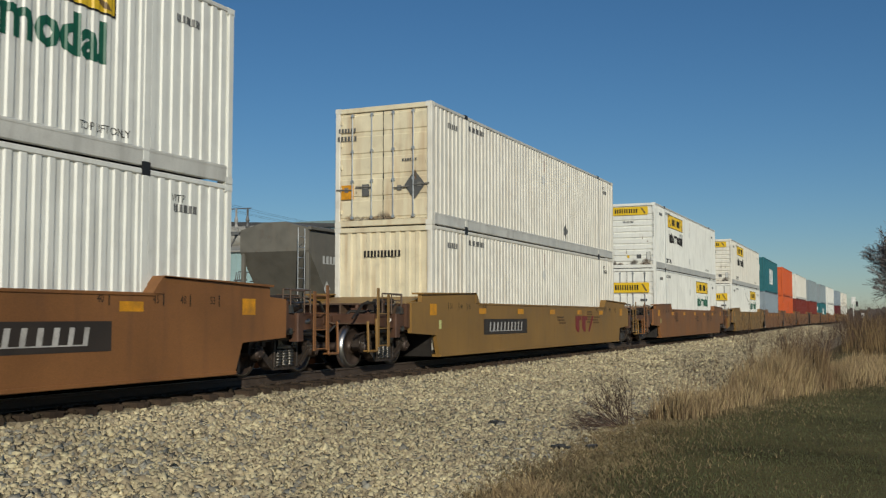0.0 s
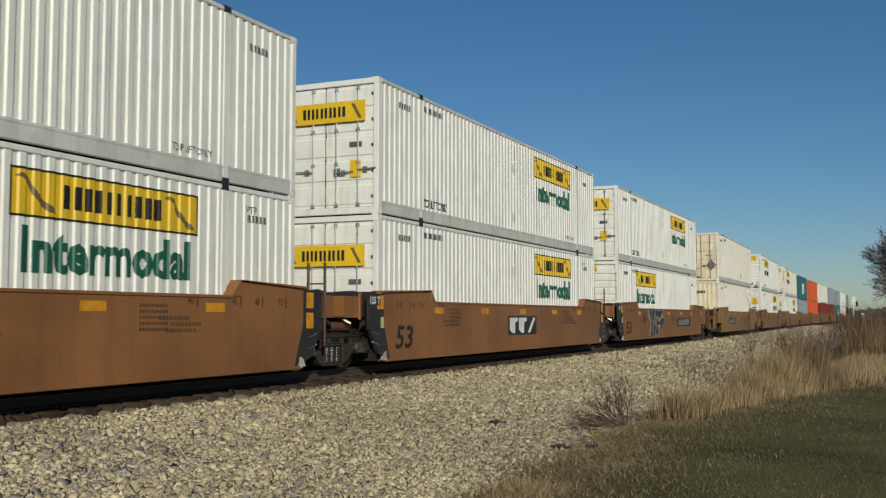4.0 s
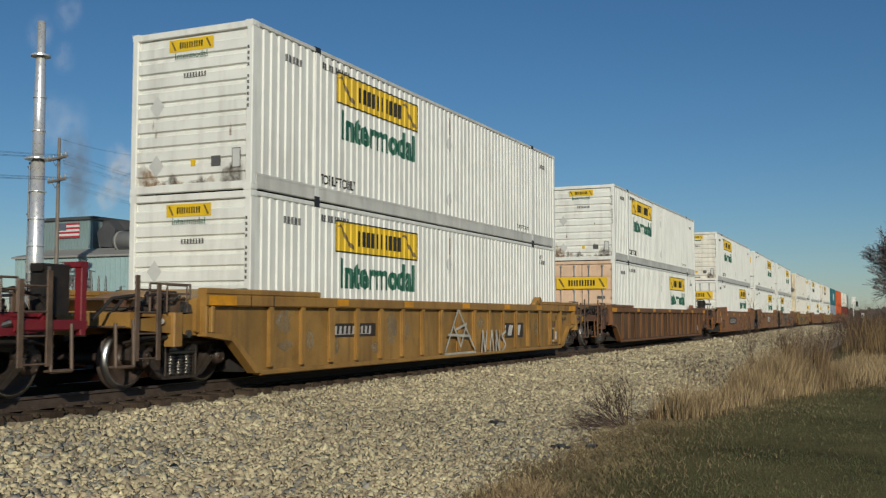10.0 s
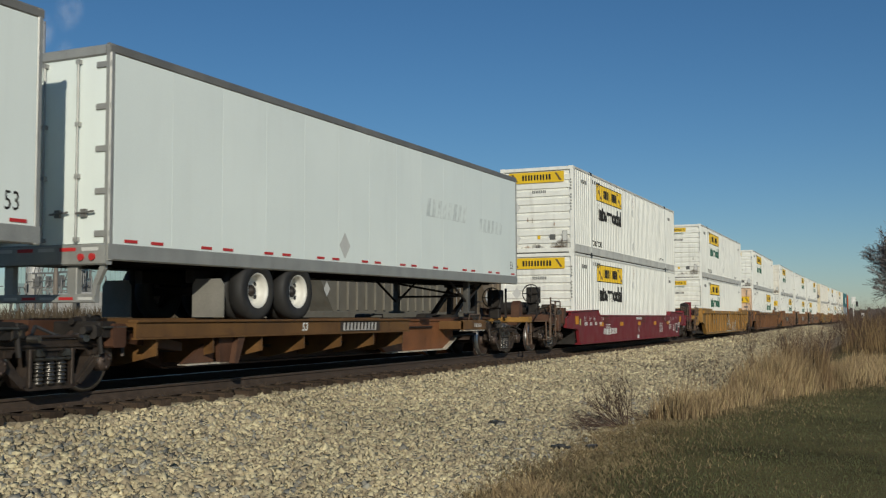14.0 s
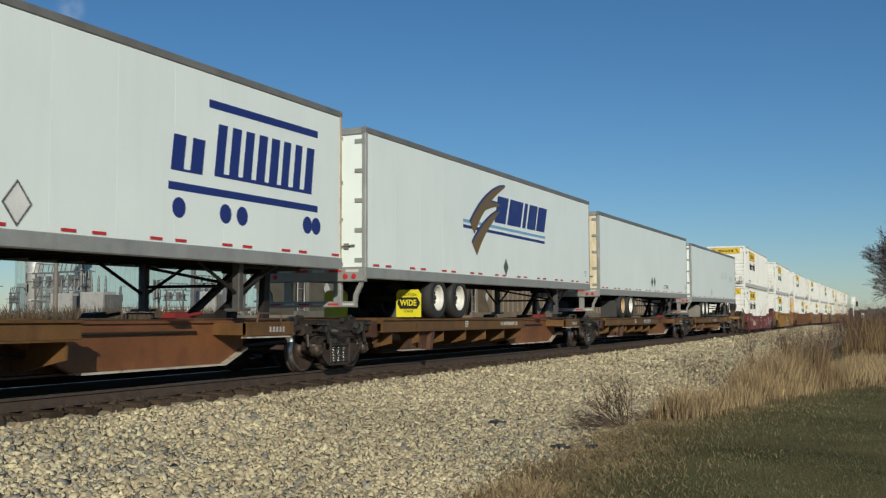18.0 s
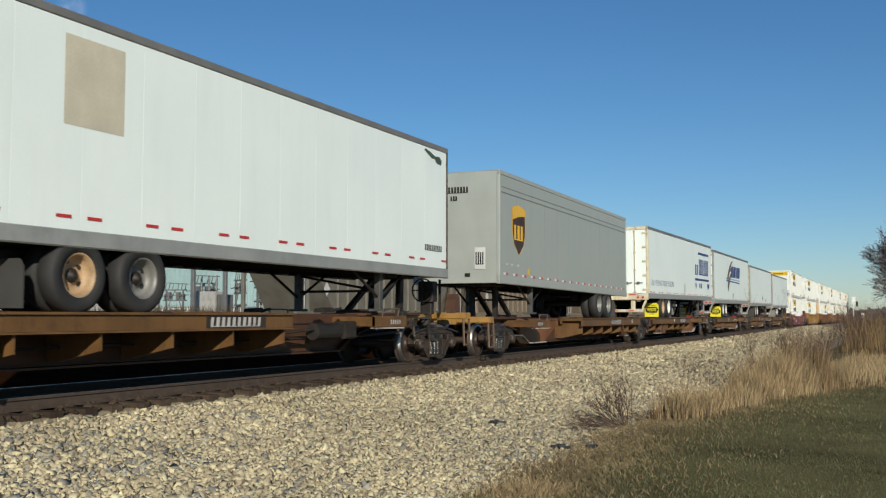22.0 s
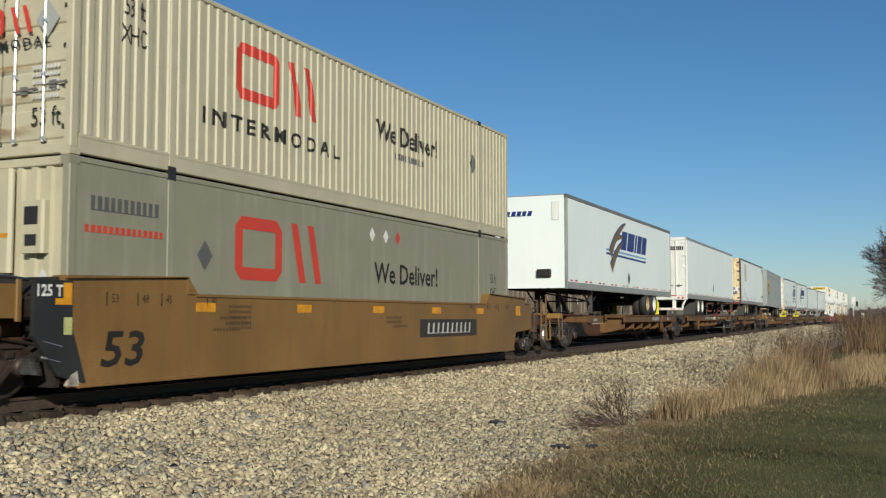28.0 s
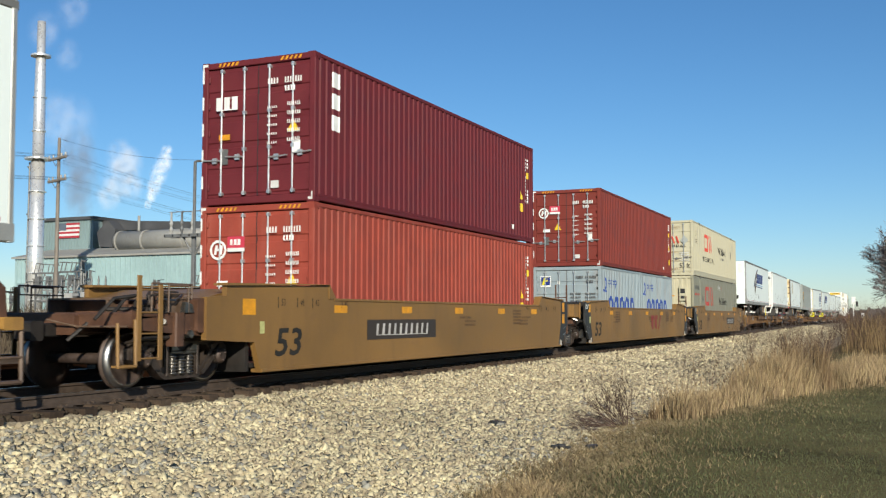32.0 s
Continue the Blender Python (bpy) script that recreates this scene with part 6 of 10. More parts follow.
    decal("lettering", words("53", 0.36, 0.9, 0.1, 0.01), LETTER_WHITE, c, ("side", WX1), 6.85, 0.52)
    decal("data_label", rects((-0.2, 0.2, -0.17, 0.17)), BLACK, c, ("side", WX1), 7.5, 0.52)
    decal("data_frame", rects((-0.23, 0.23, -0.2, 0.2)), LETTER_WHITE, c, ("side", WX1 - 0.002), 7.5, 0.52)
    well_car(-273.7, WELL_TAN, ochre + " and a black number plate", rear="artic", plate=True, plate_a=3.75)
    well_car(-293.3, WELL_TAN, ochre + " and a dark red logo", rear="artic", front="artic", logo=[(DARK_RED, 1.9, 1.85, 0.58)], trucks=(True, False))
    well_car(-312.8, WELL_TAN, ochre + ", number plate and size mark", front="artic", plate=True, plate_a=-2.75, trucks=(True, False))
    # ahead
    well_car(52.25, WELL_BROWN, brown, big53="")
    well_car(75.2, WELL_YELLOW, ochre, big53="")
    for s, a, b, tr in ((93.5, "artic", "coupler", (True, True)), (111.5, "artic", "artic", (False, False)), (131.0, "coupler", "artic", (True, True)), (150.5, "artic", "coupler", (True, True)), (169.5, "artic", "artic", (True, False)),
                        (188.5, "coupler", "artic", (True, False)), (211.5, "coupler", "coupler", (True, True)), (234.0, "coupler", "coupler", (True, True))):
        well_car(s, WELL_BROWN if s < 200 else WELL_YELLOW, brown + ", far down the train" if s < 200 else ochre + ", far down the train", rear=a, front=b, trucks=tr, big53="")


# ---------------------------------------------------------------- spine cars and trailers
RUSTY_WHITE = mat("rust_stained_white_frame", (0.62, 0.55, 0.38), 0.5, vary=0.2, scale=3, streak=0.75, streak_col=(0.3, 0.14, 0.05), spots=0.85, spot_col=(0.2, 0.085, 0.03))
SPINE_RUST = mat("rust_orange_side_plate", (0.17, 0.066, 0.024), 0.55, vary=0.28, scale=0.9, streak=0.4, streak_col=(0.07, 0.03, 0.015), spots=0.4, spot_col=(0.06, 0.025, 0.012), bump=0.12)
LEG_GREY = mat("dull_leg_paint", (0.09, 0.087, 0.08), 0.5, metal=0.2, vary=0.25, spots=0.5, spot_col=(0.05, 0.04, 0.03))
RUST_DARK = mat("dark_rusted_frame", (0.06, 0.034, 0.023), 0.6, vary=0.3, scale=3, spots=0.6, spot_col=(0.03, 0.02, 0.015))


def spine_unit(s, half, label, trucks=(True, False), ends=("artic", "artic"), long_car=False, turned=False, words_on=False):
    """One platform of a spine car, half metres long to each truck."""
    drop = 0.0 if long_car else 0.105          # the five-unit cars ride lower
    car = rider("spine_car", s, -drop, label, "railway car", "spine cars of the train", 180 if turned else 0)
    h = half
    if turned:
        trucks, ends = trucks[::-1], ends[::-1]
    sign = lambda name, sh, m, a, z=0.955, lift=0.004: decal(name, sh, m, car, ("side", 1.38), a, z, lift)
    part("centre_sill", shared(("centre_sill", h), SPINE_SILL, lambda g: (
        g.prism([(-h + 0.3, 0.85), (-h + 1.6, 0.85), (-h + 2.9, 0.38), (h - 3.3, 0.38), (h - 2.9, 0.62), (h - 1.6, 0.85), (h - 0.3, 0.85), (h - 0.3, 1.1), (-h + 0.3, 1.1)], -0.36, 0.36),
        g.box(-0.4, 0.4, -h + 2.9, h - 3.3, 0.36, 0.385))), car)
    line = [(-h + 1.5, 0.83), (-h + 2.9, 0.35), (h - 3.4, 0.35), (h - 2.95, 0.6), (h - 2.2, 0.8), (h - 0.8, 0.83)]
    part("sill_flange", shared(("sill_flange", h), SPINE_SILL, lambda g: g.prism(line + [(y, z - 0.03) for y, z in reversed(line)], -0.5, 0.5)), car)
    cut = round(-h + (4.4 if long_car else 3.4), 3)
    decks = ((-h + 1.5, cut - 0.06), (cut + 0.06, -h + 11.05)) if long_car else ((-h + 1.1, 1.2) if turned else (-h + 1.26, -h + 9.86),)
    for y0, y1 in decks:
        for sx in (1, -1):
            d = part("wheel_deck", shared(("wheel_deck", y0, y1, sx), SPINE, lambda g: (
                g.box(*sorted((sx * 0.62, sx * 1.36)), y0, y1, 1.0, 1.06),
                g.box(*sorted((sx * 1.33, sx * 1.38)), y0, y1, 0.84, 1.06, 0.01),
                g.box(*sorted((sx * 0.6, sx * 0.66)), y0, y1, 0.9, 1.12))), car, label="rusty ochre wheel deck")
            part("top_flange", shared(("deck_flange", y0, y1, sx), SPINE, lambda g: (g.box(*sorted((sx * 1.24, sx * 1.42)), y0 - 0.01, y1 + 0.01, 1.06, 1.1, 0.008), g.box(*sorted((sx * 1.3, sx * 1.4)), y0, y1, 0.82, 0.845))), d)
            n = max(2, round((y1 - y0) / 1.25))
            for i in range(n):
                y = y0 + 0.5 + i * (y1 - y0 - 0.7) / max(n - 1, 1)
                part("gusset", shared(("gusset", sx), SPINE, lambda g: g.prism([(sx * 0.36, 0.42), (sx * 0.6, 0.42), (sx * 1.33, 0.58), (sx * 1.33, 1.0), (sx * 0.36, 1.0)], -0.02, 0.02, "y")), d, pose(0, y, 0))
    for sx in (1, -1):
        if long_car:
            t = part("tie_bracket", shared(("hook_bracket", sx), SPINE, lambda g: (
                g.prism([(-0.05, 1.09), (0.1, 1.09), (0.2, 0.85), (0.1, 0.5), (-0.02, 0.36), (-0.13, 0.4), (0.0, 0.62), (0.06, 0.85)], *sorted((sx * 1.3, sx * 1.43))))), car, pose(0, cut, 0), "ochre hook bracket")
            part("bracket_plate", shared(("hook_plate", sx), CAST, lambda g: (g.prism([(-0.28, 0.98), (-0.08, 0.98), (-0.06, 0.5), (-0.16, 0.4), (-0.24, 0.6)], *sorted((sx * 1.22, sx * 1.36))), g.box(*sorted((sx * 0.9, sx * 1.3)), -0.55, -0.2, 0.62, 0.78, 0.03))), t)
        else:
            t = part("tie_bracket", shared(("strap_bracket", sx), SPINE_SILL, lambda g: g.prism([(-0.1, 0.84), (0.3, 0.84), (0.25, 0.42), (-0.05, 0.42)], *sorted((sx * 1.18, sx * 1.26)))), car, pose(0, cut, 0), "dark rusty strap bracket")
            part("strap", shared(("bracket_strap", sx), WELL_END, lambda g: g.prism([(0.3, 0.84), (0.48, 0.84), (0.3, 0.4), (0.18, 0.4)], *sorted((sx * 1.26, sx * 1.36)))), t)
            part("angle_plate", shared(("angle_plate", sx), WELL_END, lambda g: (g.prism([(-0.85, 0.44), (-0.1, 0.44), (-0.1, 0.84)], *sorted((sx * 1.1, sx * 1.16))), g.box(*sorted((sx * 1.1, sx * 1.16)), -0.85, -0.1, 0.43, 0.445))), t)
            part("bracket_flange", shared(("bracket_flange", sx), SPINE_FLANGE, lambda g: g.box(*sorted((sx * 1.06, sx * 1.24)), -0.85, 0.22, 0.4, 0.425)), t)
        late = 1.2 if turned else 0.0
        if not long_car:
            part("side_plate", shared(("side_plate", h, sx, late), SPINE_RUST, lambda g: (g.prism([(0.6 + late, 0.9), (1.9 + late, 0.36), (h - 3.3, 0.36), (h - 2.65, 0.62), (h - 2.65, 1.08), (0.6 + late, 1.08)], *sorted((sx * 0.6, sx * 0.7))), g.box(*sorted((sx * 0.7, sx * 0.74)), 0.8 + late, h - 2.7, 1.04, 1.08))), car, label="rust-orange side plate")
            part("plate_flange", shared(("plate_flange", h, sx, late), SPINE_FLANGE, lambda g: g.prism([(2.0 + late, 0.36), (h - 3.3, 0.36), (h - 2.65, 0.62), (h - 2.65, 0.58), (h - 3.26, 0.33), (2.0 + late, 0.33)], *sorted((sx * 0.5, sx * 0.8)))), car)
        part("end_beam", shared(("end_beam", h, sx), SPINE, lambda g: (g.box(*sorted((sx * 0.36, sx * 1.36)), h - 3.5, h - 2.1, 0.84, 1.04, 0.02), g.box(*sorted((sx * 1.3, sx * 1.38)), h - 3.5, h - 2.1, 0.82, 1.06, 0.015))), car)
        part("beam_flange", shared(("beam_flange", sx), SPINE_FLANGE, lambda g: g.box(*sorted((sx * 1.24, sx * 1.41)), -0.6, 0.6, 0.79, 0.815)), car, pose(0, h - 2.85, 0))
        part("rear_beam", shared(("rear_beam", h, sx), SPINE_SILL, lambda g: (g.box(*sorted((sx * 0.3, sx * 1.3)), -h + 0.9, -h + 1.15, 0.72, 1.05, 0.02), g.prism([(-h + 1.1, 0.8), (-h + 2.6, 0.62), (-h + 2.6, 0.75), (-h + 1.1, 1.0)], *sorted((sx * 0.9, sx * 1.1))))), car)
        part("grab_iron", shared(("spine_grab", h, sx), GEAR_RAIL, lambda g: rod(g, [(sx * 1.36, h - 3.2, 1.0), (sx * 1.4, h - 3.2, 1.2), (sx * 1.4, h - 2.5, 1.2), (sx * 1.36, h - 2.5, 1.0)], 0.016)), car)
    at_hitch = h - (0.65 if ends[1] == "coupler" and not turned else 1.75)
    part("hitch", shared("hitch", GRIME, hitch_geo), car, pose(0, at_hitch, 0), "dark trailer hitch on two struts")
    part("hitch_deck", shared("hitch_deck", SPINE_SILL, lambda g: g.box(-0.58, 0.58, -1.8, 0.9, 1.06, 1.12, 0.02)), car, pose(0, at_hitch, 0))
    if long_car:
        part("brake_gear", shared("brake_gear", GRIME, lambda g: (g.tube((0.85, -0.45, 0.75), (0.85, 0.45, 0.75), 0.16, 12), g.box(0.75, 1.05, 0.5, 0.9, 0.6, 0.95, 0.03), rod(g, [(0.5, -1.6, 0.7), (0.9, -0.4, 0.8), (1.0, 1.6, 0.85)], 0.025))), car, pose(0, 3.4 if not long_car else 4.2, 0))
    for sx, red in ((1, ends[1] != "coupler"), (-1, False)):
        part("hitch_release", shared(("hitch_release", sx, red), DARK_RED if red else GRIME, lambda g: (g.prism([(-0.2, 1.12), (0.2, 1.12), (0.12, 1.22), (-0.15, 1.2)], *sorted((sx * 0.7, sx * 0.95))), rod(g, [(sx * 0.8, 0.2, 1.15), (sx * 0.85, 0.6, 1.2)], 0.03))), car, pose(0, h - 4.6, 0), "red hitch release casting" if red else "")
    part("bare_fitting", shared(("spine_fitting", h), SPRING_STEEL, lambda g: [(g.box(1.0, 1.3, e * (h - 0.95) - 0.22, e * (h - 0.95) + 0.22, 0.99, 1.015), g.tube((1.15, e * (h - 0.45), 0.86), (1.3, e * (h - 0.4), 0.86), 0.05, 8), g.tube((1.1, e * (h - 0.7), 0.96), (1.25, e * (h - 0.66), 0.94), 0.04, 8)) for e in (-1, 1)]), car, label="worn bare steel fittings at the joint")
    part("pipe", shared(("spine_pipe", h), GRIME, lambda g: (rod(g, [(0.6, -h + 2.6, 0.62), (0.6, h - 3.0, 0.62), (0.9, h - 1.6, 0.7)], 0.03), rod(g, [(0.75, -h + 2.6, 0.9), (0.75, h - 4.0, 0.9)], 0.02))), car)
    for e in (-1, 1):
        for k, (x, y, z) in enumerate(((1.05, h - 1.25, 0.95), (0.7, h - 1.0, 1.12), (1.15, h - 0.7, 1.0))):
            part("joint_fitting", shared(("joint_fitting", k), (CAST, GRIME, GRIME)[k], lambda g: (g.box(-0.1, 0.1, -0.13, 0.13, -0.09, 0.09, 0.03), g.tube((0, -0.32, 0.02), (0, 0.3, 0.06), 0.05, 8), g.tube((0.1, 0, -0.3), (0.05, 0, 0.12), 0.035, 6))), car, pose(x, e * y, z - 0.06, 0, 0, 8 * k))
        part("air_hose", shared(("spine_hose", h, e), BLACK, lambda g: rod(g, [(0.9, e * (h - 1.4), 1.0), (1.0, e * (h - 1.0), 0.86), (1.05, e * (h - 0.6), 0.8), (0.95, e * (h - 0.2), 0.9), (0.8, e * h, 1.02)], 0.025)), car)
    marks = []
    if words_on:
        if long_car:
            marks = [sign("lettering", words("ALL PURPOSE SPINE CAR", 0.17, 0.95, 0, 0.004, 2.3), WORN_WHITE, -1.55), sign("marking", bars(5, 0.95, 0.17, 0.35, 0.1), LETTER_WHITE, 0.35), sign("marking", bars(3, 0.5, 0.13, 0.4), WORN_WHITE, 2.1)]
        else:
            marks = [sign("lettering", words("ALL PURPOSE SPINE CAR", 0.13, 0.9, 0, 0.003, 1.3), LETTER_WHITE, -h + 8.6)]
    else:
        at = 3.2 if turned else (0.6 if long_car else -h + 7.7)
        marks = [sign("stencil_panel", rects((-0.8, 0.8, -0.095, 0.095)), PLATE_DARK, at), sign("marking", bars(10, 1.4, 0.15, 0.4, 0.12), WORN_WHITE, at, 0.955, 0.008)]
    if turned or not long_car:
        marks.append(sign("lettering", words("53", 0.2, 1.0, 0.15, 0.006), LETTER_WHITE, 5.6 if turned else -h + 5.65))
    marks.append(sign("marking", bars(5, 0.5, 0.09, 0.4), WORN_WHITE, (2.6 - h) if turned else h - 2.6, 0.93))
    if turned:
        for m in marks:
            m.matrix_basis = pose(0, 0, 0, 0, 0, 180)
    if trucks[0]:
        truck(car, -h, 180 if turned else 0, drop)
    if trucks[1]:
        truck(car, h, 180 if turned else 0, drop)
    for e, k in ((-1, ends[0]), (1, ends[1])):
        if k == "coupler":
            part("end_sill", shared(("spine_end", h, e), WELL_OCHRE_RIB, lambda g: (g.box(-0.45, 0.45, *sorted((e * (h - 0.5), e * (h + 1.5))), 0.94, 1.1, 0.02), g.box(-1.38, 1.38, *sorted((e * (h + 1.15), e * (h + 1.45))), 0.98, 1.14, 0.02))), car)
            part("coupler", shared(("spine_coupler", h, e), GRIME, lambda g: (g.box(-0.09, 0.09, *sorted((e * (h + 1.5), e * (h + 1.8))), 0.75, 0.95, 0.02), g.box(-0.17, 0.14, *sorted((e * (h + 1.75), e * (h + 1.95))), 0.7, 0.98, 0.03))), car)
            for sx in (1, -1):
                part("step", shared(("spine_step", h, e, sx), GEAR_RAIL, lambda g: (rod(g, [(sx * 1.34, e * (h + 1.1), 1.0), (sx * 1.36, e * (h + 1.1), 0.35), (sx * 1.36, e * (h + 1.45), 0.35), (sx * 1.34, e * (h + 1.45), 1.0)], 0.03), rod(g, [(sx * 1.36, e * (h + 1.1), 0.65), (sx * 1.36, e * (h + 1.45), 0.65)], 0.02))), car)
            if e * (-1 if turned else 1) > 0:
                b = part("brake_stand", shared(("spine_brake", h, e), GRIME, lambda g: (g.box(0.35, 0.65, *sorted((e * (h + 0.7), e * (h + 0.9))), 1.1, 1.45, 0.03), g.box(0.32, 0.72, *sorted((e * (h + 0.62), e * (h + 0.95))), 1.4, 1.9, 0.04), [g.box(x - 0.025, x + 0.025, *sorted((e * (h + 0.95), e * (h + 1.0))), 1.1, 1.95) for x in (0.28, 0.76)])), car)
                part("brake_wheel", shared("brake_wheel", GRIME, brake_wheel), b, pose(0.5, e * (h + 0.54), 1.68))
                part("brake_cover", shared(("spine_cover", h, e), WELL_END, lambda g: g.prism([(e * (h + 1.15), 1.1), (e * (h + 1.45), 1.1), (e * (h + 1.42), 1.5), (e * (h + 1.3), 1.6), (e * (h + 1.18), 1.48)], 0.85, 1.1)), car, label="rusty upright cover plate")
        else:
            part("joint", shared(("spine_joint", h, e), GRIME, lambda g: (g.box(-0.3, 0.3, *sorted((e * (h - 0.5), e * (h + 0.25))), 0.8, 1.06, 0.03), g.box(-1.25, 1.25, *sorted((e * (h - 1.0), e * (h - 0.75))), 0.86, 1.08, 0.02))), car)
    return car


def hitch_geo(g):
    for sx in (-1, 1):
        g.prism([(-1.3, 1.1), (-1.1, 1.1), (0.35, 2.0), (0.15, 2.0)], *sorted((sx * 0.25, sx * 0.36)))
        g.prism([(0.1, 1.1), (0.3, 1.1), (0.32, 1.95), (0.16, 1.95)], *sorted((sx * 0.3, sx * 0.42)))
    g.box(-0.45, 0.45, 0.0, 0.5, 1.95, 2.05, 0.02)
    g.box(-0.45, 0.45, -1.35, -1.05, 1.06, 1.2, 0.02)


def tyre_geo(g):
    g.turn([(-0.13, 0.3), (-0.14, 0.44), (-0.11, 0.5), (0.11, 0.5), (0.14, 0.44), (0.13, 0.3)], "x", 26, True)


def rim_geo(g):
    g.turn([(-0.1, 0.1), (-0.1, 0.29), (0.12, 0.312), (0.128, 0.3), (0.12, 0.275), (0.05, 0.262), (-0.03, 0.25), (-0.055, 0.2), (-0.045, 0.14), (-0.02, 0.1)], "x", 24)


def hub_geo(g):
    g.turn([(-0.05, 0.105), (0.0, 0.1), (0.015, 0.06), (0.045, 0.055), (0.05, 0.0)], "x", 14)


def hole_geo(g):
    n = 8
    g.prism([(0.04 * math.cos(2 * math.pi * i / n), 0.028 * math.sin(2 * math.pi * i / n)) for i in range(n)], -0.06, -0.03)


def rear_guard(g):
    for x in (-0.6, 0.6):
        g.box(x - 0.09, x + 0.09, 0.05, 0.15, 1.35, 1.95, 0.01)
    for sx in (-1, 1):
        g.prism([(sx * 1.22, 1.95), (sx * 1.14, 1.95), (sx * 1.12, 1.78), (sx * 1.0, 1.55), (sx * 0.98, 1.38), (sx * 1.06, 1.38), (sx * 1.08, 1.52), (sx * 1.2, 1.74)], 0.03, 0.1, "y")
    g.box(-1.05, 1.05, 0.02, 0.12, 1.28, 1.4, 0.015)


def trailer(s, L, body, label, nose="front", rear_mat=None, top=5.0, rims=(RIM_WHITE, RIM_WHITE), rail_top=None, bottom=None, axle=3.6, flap=MUDFLAP, post=None, leg=None, tape=True, tape_z=0.28, frame_mat=None):
    """Road trailer on a spine car. nose: the end (of the train) to which its closed end points."""
    low = s > -205 or s < -300
    t = rider("trailer", s, 1.085 - (0.07 if low else 0.0), label, "trailer", "trailers on the train", 0, (0.47 if nose == "front" else -0.47) if low else 0.0)
    t["L"] = L
    e = 1 if nose == "front" else -1
    z0, z1 = 0.86, top - 1.085
    frame_mat = frame_mat or post or ALU
    rods = RUST_POST if frame_mat is RUSTY_DOOR else frame_mat
    rear_mat, rail_top, bottom, post = rear_mat or body, rail_top or DARK_ALU, bottom or ALU, post or ALU
    for sx in (1, -1):
        part("side_wall", shared(("trailer_wall", L, z1, sx), body, lambda g: g.box(*sorted((sx * (HW - 0.05), sx * (HW - 0.0085))), -L / 2 + 0.05, L / 2 - 0.05, z0 + 0.2, z1 - 0.14)), t)
        if sx > 0:
            n = round((L - 0.2) / 1.22)
            w = (L - 0.2) / n
            for i in range(n):
                part("wall_panel", shared(("wall_panel", round(w, 3), z1), body, lambda g: g.box(HW - 0.0085, HW - 0.006, -w / 2 + 0.002, w / 2 - 0.002, z0 + 0.22, z1 - 0.145)), t, pose(0, -L / 2 + 0.1 + w * (i + 0.5), 0))
        part("bottom_rail", shared(("trailer_rail", L, sx), bottom, lambda g: (g.box(*sorted((sx * (HW - 0.08), sx * (HW + 0.004))), -L / 2, L / 2, z0, z0 + 0.24, 0.02))), t)
        part("top_rail", shared(("trailer_top", L, z1, sx), rail_top, lambda g: g.box(*sorted((sx * (HW - 0.1), sx * (HW + 0.004))), -L / 2, L / 2, z1 - 0.15, z1, 0.03)), t)
        for ey in (-1, 1):
            part("corner_post", shared(("trailer_post", z1, sx, ey), post, lambda g: g.box(*sorted((sx * (HW - 0.1), sx * (HW + 0.003))), *sorted((0, -ey * 0.1)), z0, z1 - 0.02, 0.02)), t, pose(0, ey * L / 2, 0))
    part("roof", shared(("trailer_roof", L, z1), ALU, lambda g: g.box(-HW + 0.06, HW - 0.06, -L / 2 + 0.02, L / 2 - 0.02, z1 - 0.05, z1 - 0.01)), t)
    part("floor", shared(("trailer_floor", L), GRIME, lambda g: g.box(-HW + 0.06, HW - 0.06, -L / 2 + 0.05, L / 2 - 0.05, z0 + 0.12, z0 + 0.18)), t)
    for y in np.arange(-L / 2 + 0.5, L / 2 - 0.4, 0.6):
        part("crossmember", shared("trailer_cross", GRIME, lambda g: g.box(-HW + 0.08, HW - 0.08, -0.04, 0.04, z0 + 0.02, z0 + 0.12)), t, pose(0, y, 0))
    part("nose_wall", shared(("nose_wall", L, z1, e), body, lambda g: g.box(-HW + 0.08, HW - 0.08, *sorted((e * (L / 2 - 0.06), e * (L / 2 - 0.015))), z0 + 0.02, z1 - 0.04)), t)
    if e > 0:
        w, h = HW - 0.11, z1 - z0 - 0.4
        for k in (0, 1):
            d = part("door", shared(("trailer_door", w, h), rear_mat, lambda g: g.box(0, w, 0, 0.05, 0, h, 0.008)), t, pose(-w - 0.008 if k == 0 else 0.008, -L / 2 + 0.03, z0 + 0.24))
            for f in (0.4, 0.93) if k == 0 else (0.07, 0.6):
                part("locking_bar", shared(("trailer_rod", h), rods, lambda g: lock_rod(g, h)), d, pose(w * f, 0, 0))
            part("handle", shared(("trailer_handle", k), DARK_ALU, lambda g: (lock_handle(g, -0.8 if k == 0 else 0.8),)), d, pose(w * (0.4 if k == 0 else 0.6), 0, 0.42))
            part("handle", shared(("trailer_handle", k), DARK_ALU, lambda g: (lock_handle(g, -0.8 if k == 0 else 0.8),)), d, pose(w * (0.8 if k == 0 else 0.2), 0, 0.42))
            for i in range(5):
                part("hinge", shared(("trailer_hinge", k), post, lambda g: g.box(*((-0.1, 0.16) if k == 0 else (-0.16, 0.1)), -0.025, 0.0, -0.045, 0.045, 0.01)), d, pose(0 if k == 0 else w, 0, h * (0.05 + 0.225 * i)))
        part("rear_frame", shared(("rear_frame", z1), post, lambda g: g.box(-HW + 0.02, HW - 0.02, -0.03, 0.1, z0 - 0.06, z0 + 0.23, 0.02)), t, pose(0, -L / 2, 0))
